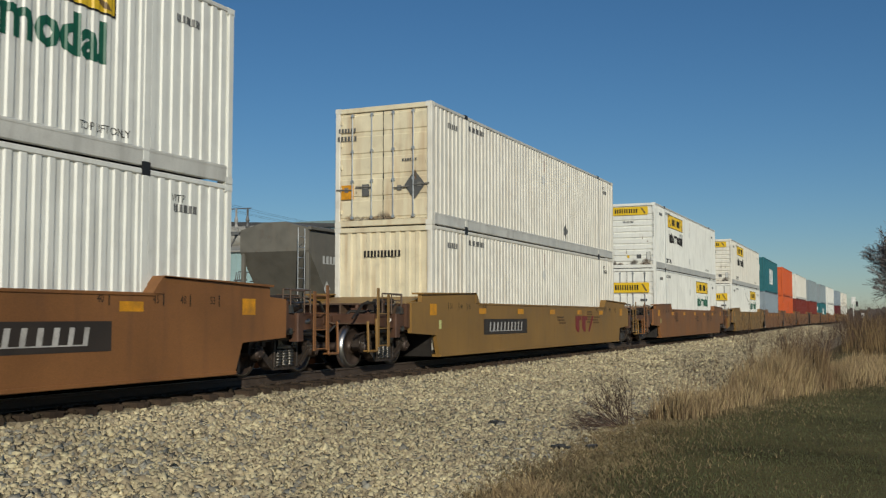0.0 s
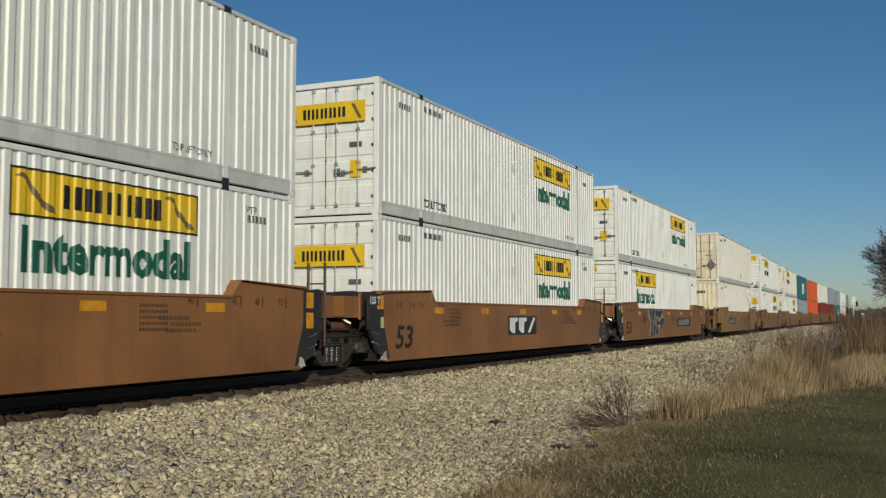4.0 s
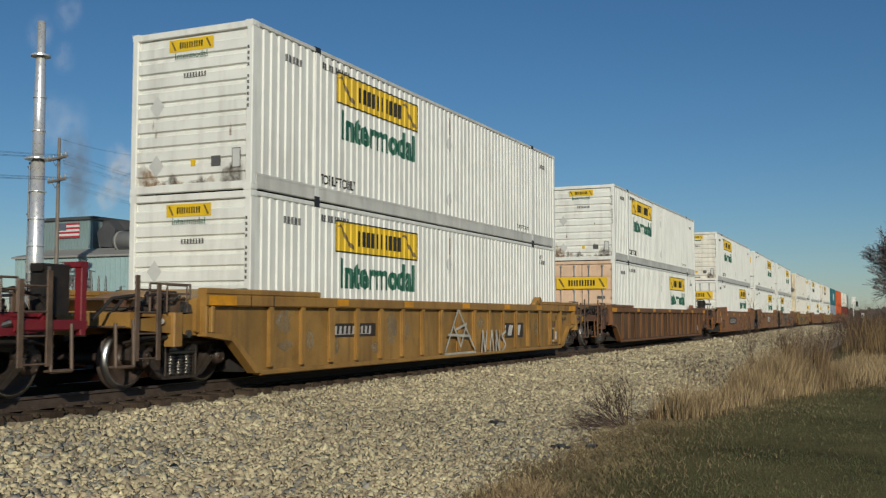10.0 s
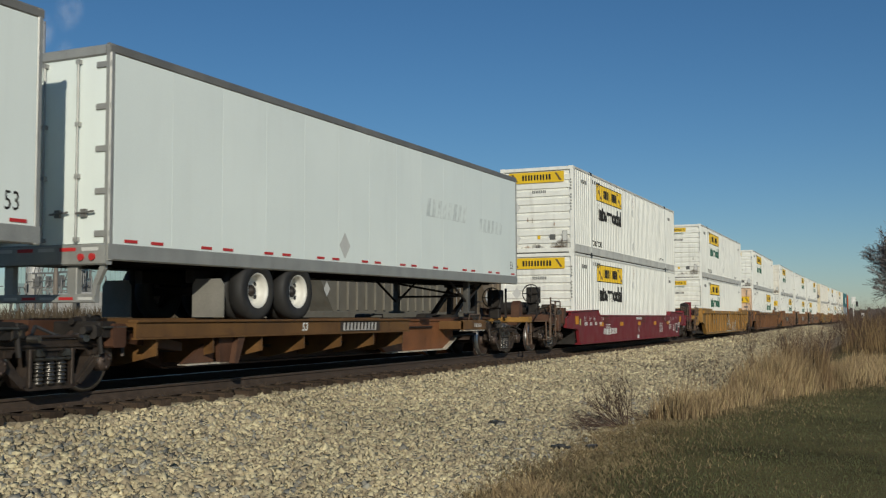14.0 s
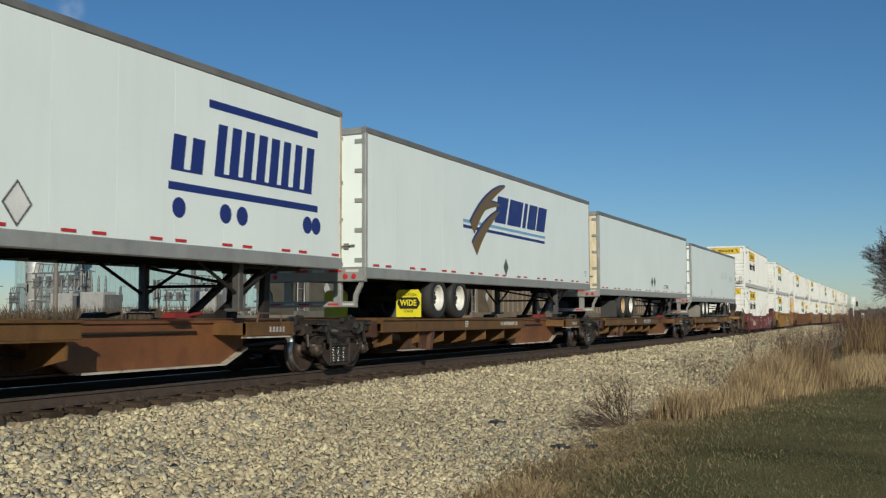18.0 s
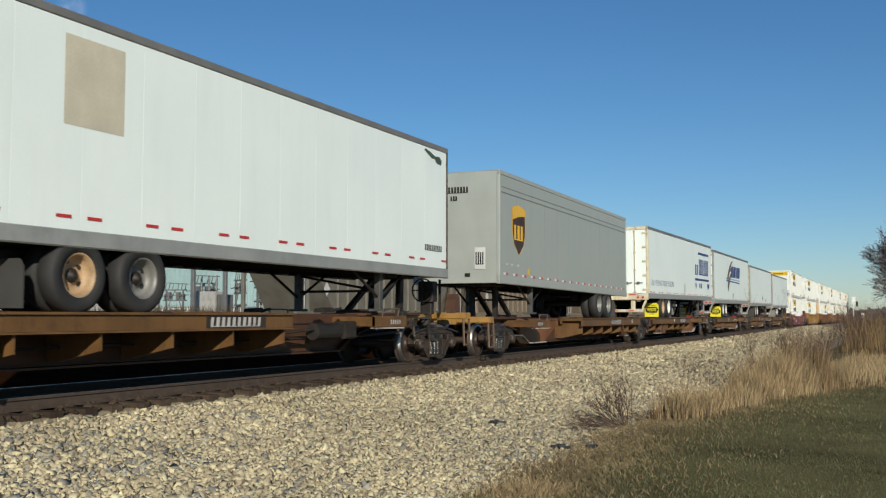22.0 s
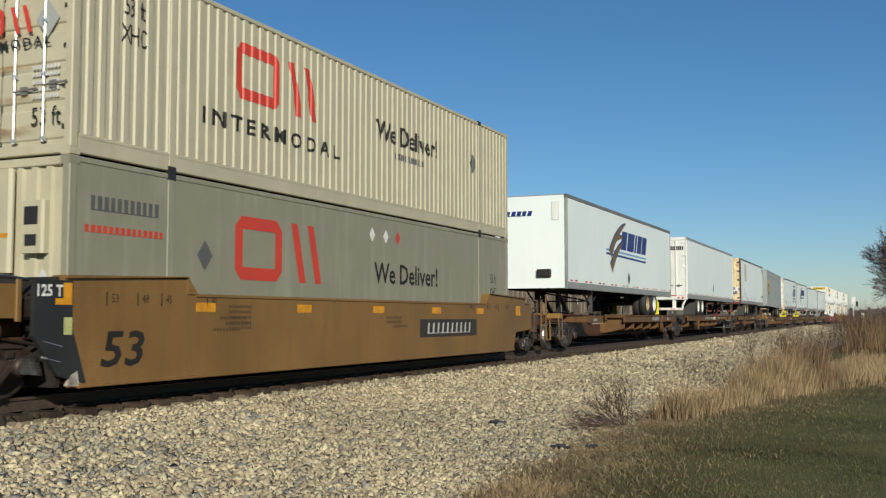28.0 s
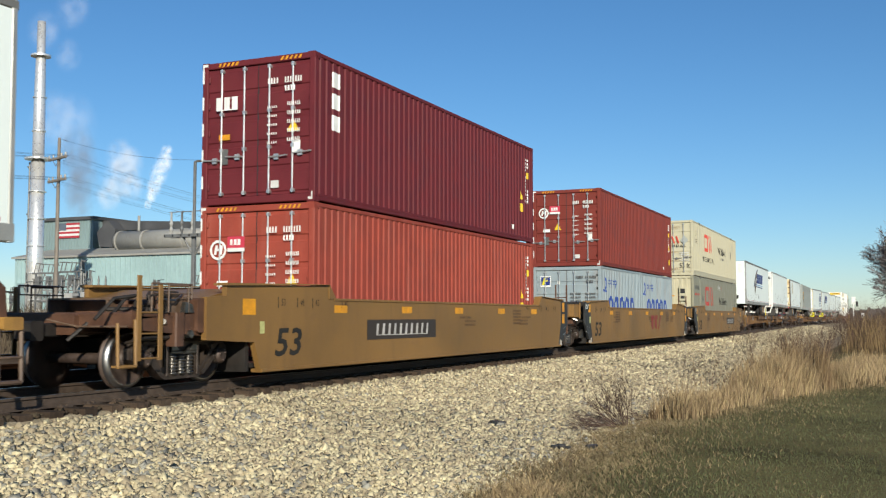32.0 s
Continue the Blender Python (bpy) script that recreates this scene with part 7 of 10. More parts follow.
        part("rear_header", shared(("rear_header", z1), frame_mat, lambda g: g.box(-HW + 0.1, HW - 0.1, 0.0, 0.1, z1 - 0.16, z1 - 0.01, 0.02)), t, pose(0, -L / 2, 0))
        part("rear_guard", shared("rear_guard", post, rear_guard), t, pose(0, -L / 2, -1.0), "rear underride bar")
        if tape:
            for i in range(6):
                decal("reflector_tape", rects((-0.15, 0.15, -0.025, 0.025)), RED_TAPE if i % 2 == 0 else DECAL_PALE, t, ("rear", -L / 2 - 0.03), -1.0 + i * 0.4, z0 + 0.16)
                decal("reflector_tape", rects((-0.13, 0.13, -0.02, 0.02)), RED_TAPE if i % 2 == 0 else DECAL_PALE, t, ("rear", -L / 2 + 0.02), -0.87 + i * 0.35, 0.34)
        for x in (-1.05, -0.85, 0.85, 1.05):
            part("tail_lamp", shared("tail_lamp", RED_TAPE, lambda g: g.tube((0, 0, 0), (0, -0.03, 0), 0.05, 12)), t, pose(x, -L / 2 - 0.03, z0 + 0.05))
    # running gear
    ax = -e * (L / 2 - axle)
    part("bogie_frame", shared(("bogie_frame",), GRIME, lambda g: (g.box(-0.6, -0.45, -1.5, 1.5, 0.62, 0.84, 0.02), g.box(0.45, 0.6, -1.5, 1.5, 0.62, 0.84, 0.02), g.box(-0.95, 0.95, -0.7, -0.56, 0.43, 0.57, 0.02), g.box(-0.95, 0.95, 0.56, 0.7, 0.43, 0.57, 0.02),
         g.box(-0.6, 0.6, -0.1, 0.1, 0.5, 0.75))), t, pose(0, ax, 0))
    for sy, rim in ((-0.62, rims[0]), (0.62, rims[1])):
        for x in (-1.14, -0.84, 0.84, 1.14):
            ty = part("tyre", shared("tyre", RUBBER, tyre_geo, True), t, pose(x, ax + sy, 0.5))
            if abs(x) > 1:
                rm = part("rim", shared("rim", rim, rim_geo, True), ty, pose(0.0, 0, 0, 0, 0, 0 if x > 0 else 180))
                if x > 0:
                    part("hub", shared("hub", GRIME, hub_geo, True), t, pose(x, ax + sy, 0.5))
                    for i in range(5):
                        part("hand_hole", shared("hand_hole", BLACK, hole_geo), t, pose(x, ax + sy, 0.5) @ Matrix.Rotation(radians(72 * i + 20), 4, "X") @ pose(-0.004, 0, 0.19))
    for sx in (-1, 1):
        part("mud_flap", shared("mud_flap", flap, lambda g: g.prism([(-0.31, 0.0), (0.31, 0.0), (0.31, 0.52), (0.24, 0.62), (-0.24, 0.62), (-0.31, 0.52)], -0.012, 0.012, "y")), t, pose(sx * 0.95, ax - e * 1.55, 0.06), "hanging mud flap")
    ly = e * (leg or L / 2 - 2.95)
    for x in (-1.0, 1.0):
        lg = part("landing_leg", shared("landing_leg", LEG_GREY, lambda g: (g.box(-0.07, 0.07, -0.07, 0.07, 0.1, 0.9, 0.01), g.box(-0.16, 0.16, -0.14, 0.14, 0.07, 0.12))), t, pose(x, ly, 0), "dull grey landing leg")
        for sg in (-1, 1):
            part("brace", shared(("leg_brace", sg), GRIME, lambda g: rod(g, [(0, 0.0, 0.35), (0, sg * 1.1, 0.88)], 0.03)), lg)
    part("cross_brace", shared("leg_cross", GRIME, lambda g: rod(g, [(-1.0, 0, 0.5), (1.0, 0, 0.5), (-1.0, 0, 0.85)], 0.028)), t, pose(0, ly, 0))
    part("crossmember", shared(("kingpin_plate", e), GRIME, lambda g: g.box(-0.6, 0.6, -0.9, 0.9, z0 - 0.02, z0 + 0.1, 0.02)), t, pose(0, e * (L / 2 - 1.3), 0))
    if tape:
        y = -L / 2 + 0.3
        i = 0
        while y < L / 2 - 0.4:
            decal_tape(t, y + 0.15, z0 + tape_z, i)
            y += 1.15 if i % 2 else 0.55
            i += 1
    return t


def decal_tape(t, a, z, i):
    k = ("tape", i % 2)
    m = RED_TAPE
    if k not in MESHES:
        ob = decal("reflector_tape", rects((-0.14, 0.13, -0.022, 0.022)), m, t, ("side", HW), 0, 0)
        MESHES[k] = ob.data
        ob.matrix_basis = pose(0, a, z)
    else:
        part("reflector_tape", MESHES[k], t, pose(0, a, z))


def trailer_mark(t, name, shapes, m, a, z, lift=0.004, label=""):
    return decal(name, shapes, m, t, ("side", HW - 0.006), a, z - 1.085, lift, False, label)


def blue_logo(t, a, z, k=1.0):
    """Slanted navy bars for letters over thin blue lines, with a winged sweep before them."""
    f = lambda pts: [(u * k, w * k) for u, w in pts]
    letters = []
    for i, wd in enumerate((0.85, 1.1, 0.3, 0.75, 0.8)):
        u = (-1.9, -0.95, 0.25, 0.65, 1.45)[i] + 0.95
        letters.append(f([(u - 0.15, -0.35), (u + wd - 0.18, -0.35), (u + wd + 0.1, 0.38), (u + 0.13, 0.38)]))
    trailer_mark(t, "logo_bar", polys(*letters), LOGO_BLUE, a, z, 0.006, "navy slanted logo bars")
    trailer_mark(t, "logo_bar", polys(f([(-3.2, -0.42), (3.1, -0.47), (3.1, -0.54), (-3.2, -0.5)])), LIGHT_BLUE, a, z, 0.003)
    trailer_mark(t, "logo_bar", polys(f([(-3.2, -0.56), (3.05, -0.62), (3.05, -0.7), (-3.2, -0.64)])), LOGO_BLUE, a, z, 0.003)
    for p, q, r, wd in (((-2.65, -0.6), (-1.75, 0.35), (-0.3, 0.72), 0.22), ((-2.5, -1.12), (-1.85, -0.45), (-0.75, 0.0), 0.24), ((-1.85, 0.02), (-1.3, 0.16), (-0.7, 0.16), 0.12)):
        trailer_mark(t, "logo_wing", polys(f(sweep(p, q, r, wd))), LOGO_BLUE, a, z, 0.008, "navy edge of the winged sweep")
        trailer_mark(t, "logo_wing", polys(f([(u + 0.02, w - 0.03) for u, w in sweep(p, q, r, wd * 0.8)])), BRONZE, a, z, 0.0105, "bronze winged sweep")


def sweep(p, q, r, wd):
    """A curved stroke from p over q to r, broad at its foot and pointed at its tip."""
    up, down = [], []
    for i in range(9):
        k = i / 8
        x = (1 - k) ** 2 * p[0] + 2 * k * (1 - k) * q[0] + k * k * r[0]
        y = (1 - k) ** 2 * p[1] + 2 * k * (1 - k) * q[1] + k * k * r[1]
        dx, dy = 2 * (1 - k) * (q[0] - p[0]) + 2 * k * (r[0] - q[0]), 2 * (1 - k) * (q[1] - p[1]) + 2 * k * (r[1] - q[1])
        n = math.hypot(dx, dy)
        h = wd * (1 - k) ** 0.6 + 0.01
        up.append((x - dy / n * h, y + dx / n * h))
        down.append((x + dy / n * h, y - dx / n * h))
    return up + down[::-1]


def wide_turns(t, y):
    """Warning words on a yellow mud flap, the middle one on a black arrow plate."""
    for txt, z, sz in (("CAUTION", 0.56, 0.1), ("TURNS", 0.19, 0.09)):
        decal("lettering", words(txt, sz, 0.9), LETTER_BLACK, t, ("rear", y), 0.95, z)
    decal("arrow_plate", polys([(-0.28, 0), (-0.21, -0.13), (0.22, -0.13), (0.3, 0), (0.22, 0.13), (-0.22, 0.13)]), LETTER_BLACK, t, ("rear", y), 0.95, 0.375)
    decal("lettering", words("WIDE", 0.19, 0.85, 0, 0.006), WIDE_YELLOW, t, ("rear", y - 0.004), 0.95, 0.375)


def load_spines():
    lab = "rusty ochre spine car platform carrying a trailer"
    joints = [-117.75, -134.12, -151.39, -168.62, -185.64, -201.8]
    for i in range(5):
        f, r = joints[i], joints[i + 1]
        spine_unit((f + r) / 2, round((f - r) / 2, 2), lab, (True, i == 0), ("coupler" if i == 4 else "artic", "coupler" if i == 0 else "artic"), False, i == 4, i == 2)
    joints = [-205.97, -223.6, -242.2, -259.9]
    for i in range(3):
        f, r = joints[i], joints[i + 1]
        spine_unit((f + r) / 2, round((f - r) / 2, 2), lab, (True, i == 0), ("coupler" if i == 2 else "artic", "coupler" if i == 0 else "artic"), True, i == 2, i == 1)
    spine_unit(-335.6, 8.45, lab, (True, True), ("artic", "coupler"))


FLAP_GREY = mat("grey_mud_flap", (0.2, 0.19, 0.165), 0.7, vary=0.2)


def load_trailers():
    plain = "plain white smooth-sided road trailer with a grey lower rail"
    t = trailer(-125.3, 16.1, SMOOTH_WHITE, "white road trailer with faded ghost lettering and white wheels", top=4.96, axle=4.2, flap=FLAP_GREY)
    trailer_mark(t, "ghost_lettering", bars(8, 2.4, 0.42, 0.35, 0.2, 5), mat_ghost, 3.3, 3.6)
    trailer_mark(t, "ghost_lettering", bars(6, 1.7, 0.34, 0.35, 0.2, 6), mat_ghost, 6.1, 3.42)
    trailer_mark(t, "lettering", words("53", 0.3, 0.7), LETTER_BLACK, 7.6, 2.45)
    trailer_mark(t, "placard_holder", diamond(0.26), DECAL_PALE, -1.6, 2.5)
    t = trailer(-142.6, 16.1, SMOOTH_WHITE, "plain white smooth-sided road trailer with cream rear doors", top=4.96, axle=4.0, rear_mat=CREAM, rims=(RIM_RUST, RIM_WHITE))
    decal("number_bar", bars(5, 0.62, 0.17, 0.3), LETTER_BLACK, t, ("rear", -16.1 / 2), -0.62, 1.5)
    decal("door_plate", rects((-0.16, 0.16, -0.2, 0.2)), LETTER_WHITE, t, ("rear", -16.1 / 2), -0.6, 1.95)
    decal("door_plate", bars(4, 0.26, 0.3, 0.3), RED_TAPE, t, ("rear", -16.1 / 2 - 0.004), -0.6, 1.95)
    trailer_mark(t, "lettering", words("LIFT HERE", 0.24, 0.95), LETTER_BLACK, 3.1, 2.42)
    trailer_mark(t, "lettering", words("53", 0.34, 0.75), LETTER_BLACK, 7.6, 2.45)
    for a in (0.3, 0.8):
        trailer_mark(t, "placard", diamond(0.24), DECAL_GREY, a, 2.6)
    t = trailer(-159.9, 16.1, SMOOTH_WHITE, "white road trailer with a navy and bronze logo", top=5.05, axle=4.2, flap=WIDE_YELLOW, rims=(RIM_WHITE, RIM_WHITE))
    blue_logo(t, 0.15, 3.98, 1.0)
    wide_turns(t, -16.1 / 2 + 4.2 - 1.565)
    trailer_mark(t, "placard", diamond(0.24), DECAL_GREY, -0.1, 2.46)
    trailer_mark(t, "lettering", words("53", 0.24, 0.7), LETTER_BLACK, 7.5, 2.5)
    t = trailer(-176.9, 16.0, SMOOTH_WHITE, "white road trailer with blue slogan and rusty rear frame", top=5.04, axle=3.6, rims=(RIM_RUST, RIM_WHITE), flap=WIDE_YELLOW, rear_mat=SMOOTH_WHITE, post=RUSTY_WHITE)
    trailer_mark(t, "lettering", words("DELIVERING YOUR FUTURE", 0.36, 1, 0.15, 0, 4.75, 1.5), SLATE, -5.05, 2.63, 0.006, "blue slanted slogan")
    trailer_mark(t, "logo_bar", polys([(-1.15, 0.75), (2.1, 0.75), (2.1, 0.62), (-1.15, 0.62)], [(-2.1, -0.65), (2.1, -0.65), (2.1, -0.77), (-2.1, -0.77)]), LOGO_BLUE, 5.0, 3.75)
    trailer_mark(t, "logo_bar", bars(8, 3.0, 0.85, 0.28, 0.12, 3), LOGO_BLUE, 5.5, 3.72)
    trailer_mark(t, "logo_bar", bars(2, 0.9, 0.55, 0.3, 0.12, 5), LOGO_BLUE, 3.4, 3.55)
    n = 12
    for a in (-1.85, -0.7, -0.25, 1.75, 2.05):
        trailer_mark(t, "logo_dot", polys([(0.16 * math.cos(2 * math.pi * i / n), 0.16 * math.sin(2 * math.pi * i / n)) for i in range(n)]), LOGO_BLUE, 5.0 + a, 2.72)
    trailer_mark(t, "placard_holder", diamond(0.3), DECAL_GREY, 0.1, 2.5)
    trailer_mark(t, "placard_holder", diamond(0.25), LETTER_WHITE, 0.1, 2.5, 0.007)
    wide_turns(t, -16.0 / 2 + 3.6 - 1.565)
    # grey trailer riding nose backwards
    t = trailer(-195.45, 13.7, UPS_GREY, "grey road trailer with a brown and gold shield mark", nose="rear", top=5.05, axle=3.2, rims=(DARK_ALU, DARK_ALU), rail_top=UPS_GREY, post=UPS_GREY, bottom=UPS_GREY, leg=3.6, tape=False)
    for i in range(18):
        for k, m in ((-0.09, LETTER_WHITE), (0.09, RED_TAPE)):
            key = ("pair_tape", k)
            if key not in MESHES:
                MESHES[key] = decal("reflector_tape", rects((k - 0.09, k + 0.09, -0.03, 0.03)), m, t, ("side", HW), -6.4, 1.14).data
            else:
                part("reflector_tape", MESHES[key], t, pose(0, i * 0.74, 0))
    sh = lambda k: [(-0.55 * k, 0.62 * k), (0.0, 0.72 * k), (0.55 * k, 0.62 * k), (0.55 * k, -0.05 * k), (0.42 * k, -0.4 * k), (0.0, -0.72 * k), (-0.42 * k, -0.4 * k), (-0.55 * k, -0.05 * k)]
    trailer_mark(t, "logo_shield", polys(sh(1.0)), SHIELD_GOLD, -5.35, 3.5, 0.004, "gold shield")
    trailer_mark(t, "logo_shield", polys([(u, w - 0.02) for u, w in sh(0.9)]), SHIELD_BROWN, -5.35, 3.47, 0.007, "brown shield")
    trailer_mark(t, "logo_bar", polys([(-0.5, 0.3), (0.0, 0.42), (0.5, 0.46), (0.5, 0.62), (0, 0.7), (-0.5, 0.6)]), SHIELD_GOLD, -5.35, 3.47, 0.010)
    trailer_mark(t, "logo_bar", bars(3, 0.8, 0.42, 0.3), SHIELD_GOLD, -5.35, 3.42, 0.010)
    decal("marking", bars(10, 0.9, 0.17, 0.3), LETTER_BLACK, t, ("rear", -13.7 / 2), -0.05, 3.45)
    decal("marking", bars(3, 0.22, 0.13, 0.3), LETTER_BLACK, t, ("rear", -13.7 / 2), -0.05, 3.22)
    decal("data_label", rects((-0.16, 0.16, -0.3, 0.3)), DECAL_PALE, t, ("rear", -13.7 / 2), 0.72, 1.55)
    decal("data_label", bars(4, 0.26, 0.34, 0.35), LETTER_BLACK, t, ("rear", -13.7 / 2 - 0.003), 0.72, 1.55)
    decal("data_label", rects((-0.08, 0.08, -0.05, 0.05)), LETTER_BLACK, t, ("rear", -13.7 / 2), 0.35, 1.1)
    for a in (-6.3, -5.9, -5.4):
        trailer_mark(t, "marking", bars(3, 0.2, 0.06, 0.3), DECAL_PALE, a, 2.5)
    trailer_mark(t, "placard", polys([(-0.1, -0.08), (0.1, -0.08), (0.1, 0.1), (-0.1, 0.1)]), SIGN_YELLOW, -4.55, 2.35)
    part("panel_seam", shared("ups_seam", DARK_ALU, lambda g: (g.box(HW - 0.006, HW + 0.003, -6.7, 6.7, 3.35, 3.375), g.box(HW - 0.006, HW + 0.003, -6.7, 6.7, 3.5, 3.515))), t)
    # stained rear doors
    t = trailer(-212.85, 14.3, SMOOTH_WHITE, "white road trailer with rust-stained tan rear doors", top=5.07, axle=3.1, rear_mat=RUSTY_DOOR, rims=(RIM_RUST, DARK_ALU), post=RUST_DARK, frame_mat=RUSTY_DOOR, tape_z=0.4)
    trailer_mark(t, "side_patch", rects((-0.56, 0.56, -0.6, 0.6)), RUSTY_PATCH, -4.48, 4.15, 0.003, "tan faded patch")
    decal("number_label", rects((-0.32, 0.32, -0.25, 0.25)), LETTER_WHITE, t, ("rear", -14.3 / 2 - 0.0), 0.78, 2.05 - 0.3)
    decal("number_bar", bars(4, 0.4, 0.17, 0.3), LETTER_BLACK, t, ("rear", -14.3 / 2 - 0.005), 0.74, 1.88)
    decal("number_bar", bars(6, 0.52, 0.17, 0.3), LETTER_BLACK, t, ("rear", -14.3 / 2 - 0.005), 0.78, 1.64)
    decal("number_label", rects((-0.24, 0.24, -0.16, 0.16)), LETTER_WHITE, t, ("rear", -14.3 / 2), -0.88, 1.8)
    decal("number_bar", bars(3, 0.34, 0.18, 0.3), LETTER_BLACK, t, ("rear", -14.3 / 2 - 0.005), -0.88, 1.82)
    trailer_mark(t, "number_bar", bars(10, 0.95, 0.14, 0.3), LETTER_BLACK, 6.35, 2.62)
    trailer_mark(t, "scrape", polys([(-0.5, 0.12), (-0.3, 0.05), (-0.1, -0.02), (0.05, -0.01), (0.15, -0.1), (0.4, -0.12), (0.45, 0.0), (0.3, 0.08), (0.1, 0.05), (-0.2, 0.13), (-0.45, 0.17)]), GREEN_SCRAPE, 6.35, 4.72, 0.003, "dark green scrape near the roof")
    # clean white trailer with a white underride frame
    t = trailer(-232.2, 16.1, SMOOTH_WHITE, "clean white road trailer with a white underride frame", top=5.06, axle=3.85, rear_mat=WHITE, post=WHITE, rail_top=ALU)
    decal("number_bar", bars(10, 1.05, 0.19, 0.3), LETTER_BLACK, t, ("rear", -8.05 - 0.0), 0.62, 3.42)
    decal("logo_panel", rects((-0.33, 0.33, -0.17, 0.17)), LETTER_WHITE, t, ("rear", -8.05), -0.72, 3.2)
    decal("logo_bar", bars(5, 0.5, 0.1, 0.2, 0.2), DECAL_GREY, t, ("rear", -8.055), -0.72, 3.22)
    decal("placard_holder", diamond(0.26), DECAL_PALE, t, ("rear", -8.05), -0.78, 1.65)
    trailer_mark(t, "placard", diamond(0.26), DECAL_GREY, 0.1, 2.65)
    # second trailer with the navy logo, nose backwards
    t = trailer(-252.25, 16.0, SMOOTH_WHITE, "white road trailer with a navy logo, nose to the rear", nose="rear", top=5.04, axle=4.0, rims=(RIM_RUST, RIM_WHITE), flap=WIDE_YELLOW, leg=4.4)
    blue_logo(t, -0.05, 3.97, 1.0)
    trailer_mark(t, "placard", diamond(0.26), DECAL_GREY, 0.1, 2.54)
    decal("logo_bar", bars(5, 0.95, 0.16, 0.2, 0.25), LOGO_BLUE, t, ("rear", -8.0), -0.35, 3.35)
    decal("placard_holder", diamond(0.2), DECAL_GREY, t, ("rear", -8.0), -0.9, 1.95)
    part("air_box", shared("air_box", GRIME, lambda g: g.box(0.3, 0.75, -8.12, -7.98, 1.25, 1.5, 0.02)), t)
    decal("vent_panel", rects((-0.12, 0.12, -0.3, 0.3)), DECAL_PALE, t, ("rear", -8.0), 0.9, 3.4)
    decal("vent_panel", rects((-0.1, 0.1, -0.28, 0.28)), WHITE, t, ("rear", -8.003), 0.9, 3.4)
    t = trailer(-333.85, 16.1, SMOOTH_WHITE, "white road trailer at the end of the visible train", top=4.96, axle=4.2)


GREEN_SCRAPE = mat("green_scrape", (0.05, 0.085, 0.06), 0.7, vary=0.4, grain=20)
mat_ghost = mat("ghost_lettering", (0.7, 0.75, 0.715), 0.42, vary=0.15, grain=8)
RUSTY_PATCH = mat("tan_side_patch", (0.55, 0.5, 0.38), 0.5, vary=0.1)


# ---------------------------------------------------------------- build the train
load_containers()
load_well_cars()
load_spines()
load_trailers()


# ---------------------------------------------------------------- ground
def ground_z(x, y):
    """Height of the ground beside the track: ballast shoulder, gravel flat, lawn."""
    if x < 4.5:
        x -= aside(y)
    if x < -2.6:
        return -0.55
    if x < -1.7:
        return -0.18 + (x + 1.7) * 0.41
    if x <= 1.25:
        return -0.24
    if x <= 1.7:
        return -0.31
    if x < 3.4:
        return -0.31 - (x - 1.7) * 0.14
    return -0.55 - min((x - 3.4) * 0.02, 0.09)


def sheet(name, xs, ys, zf, material, label, kind="structure", category=""):
    follow = name in ("ballast", "siding_bed")
    vs = []
    for y in ys:
        for x in xs:
            u = x + (aside(y) if follow and -3 < x < 4.5 else 0.0)
            vs.append((u, y, zf(u, y)))
    n = len(xs)
    fs = [(j * n + i, j * n + i + 1, (j + 1) * n + i + 1, (j + 1) * n + i) for j in range(len(ys) - 1) for i in range(n - 1)]
    g = Geo()
    g.add(vs, fs)
    ob = new(name, g.mesh(name, material))
    return tagged(ob, label, category or name, kind=kind)


sheet("ground", [-3000, -60, 60, 3000], [-300, 0, 60, 400, 4000], lambda x, y: -0.72, SOIL, "bare winter field soil reaching the horizon")
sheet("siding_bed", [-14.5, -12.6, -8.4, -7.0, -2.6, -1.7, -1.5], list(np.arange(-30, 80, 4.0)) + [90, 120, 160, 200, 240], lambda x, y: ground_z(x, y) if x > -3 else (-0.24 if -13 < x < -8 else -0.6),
      SHADED_BED, "ground between the track and the siding, coloured near black for the train's shade")
sheet("ballast", [-1.5, -1.3, 1.25, 1.4, 1.7, 2.5, 3.4, 5.5, 7.7], list(np.arange(-30, 80, 2.0)) + [90, 120, 160, 200, 240], ground_z,
      BALLAST_BED, "pale limestone ballast shoulder beside the track")
sheet("lawn", [7.5, 8.2, 9.5, 12, 20, 40], list(np.arange(-12, 60, 3.0)) + [80, 140, 240], lambda x, y: -0.6 if x > 7.6 else -0.68, LAWN_SOIL, "short dark green mown lawn beside the gravel")


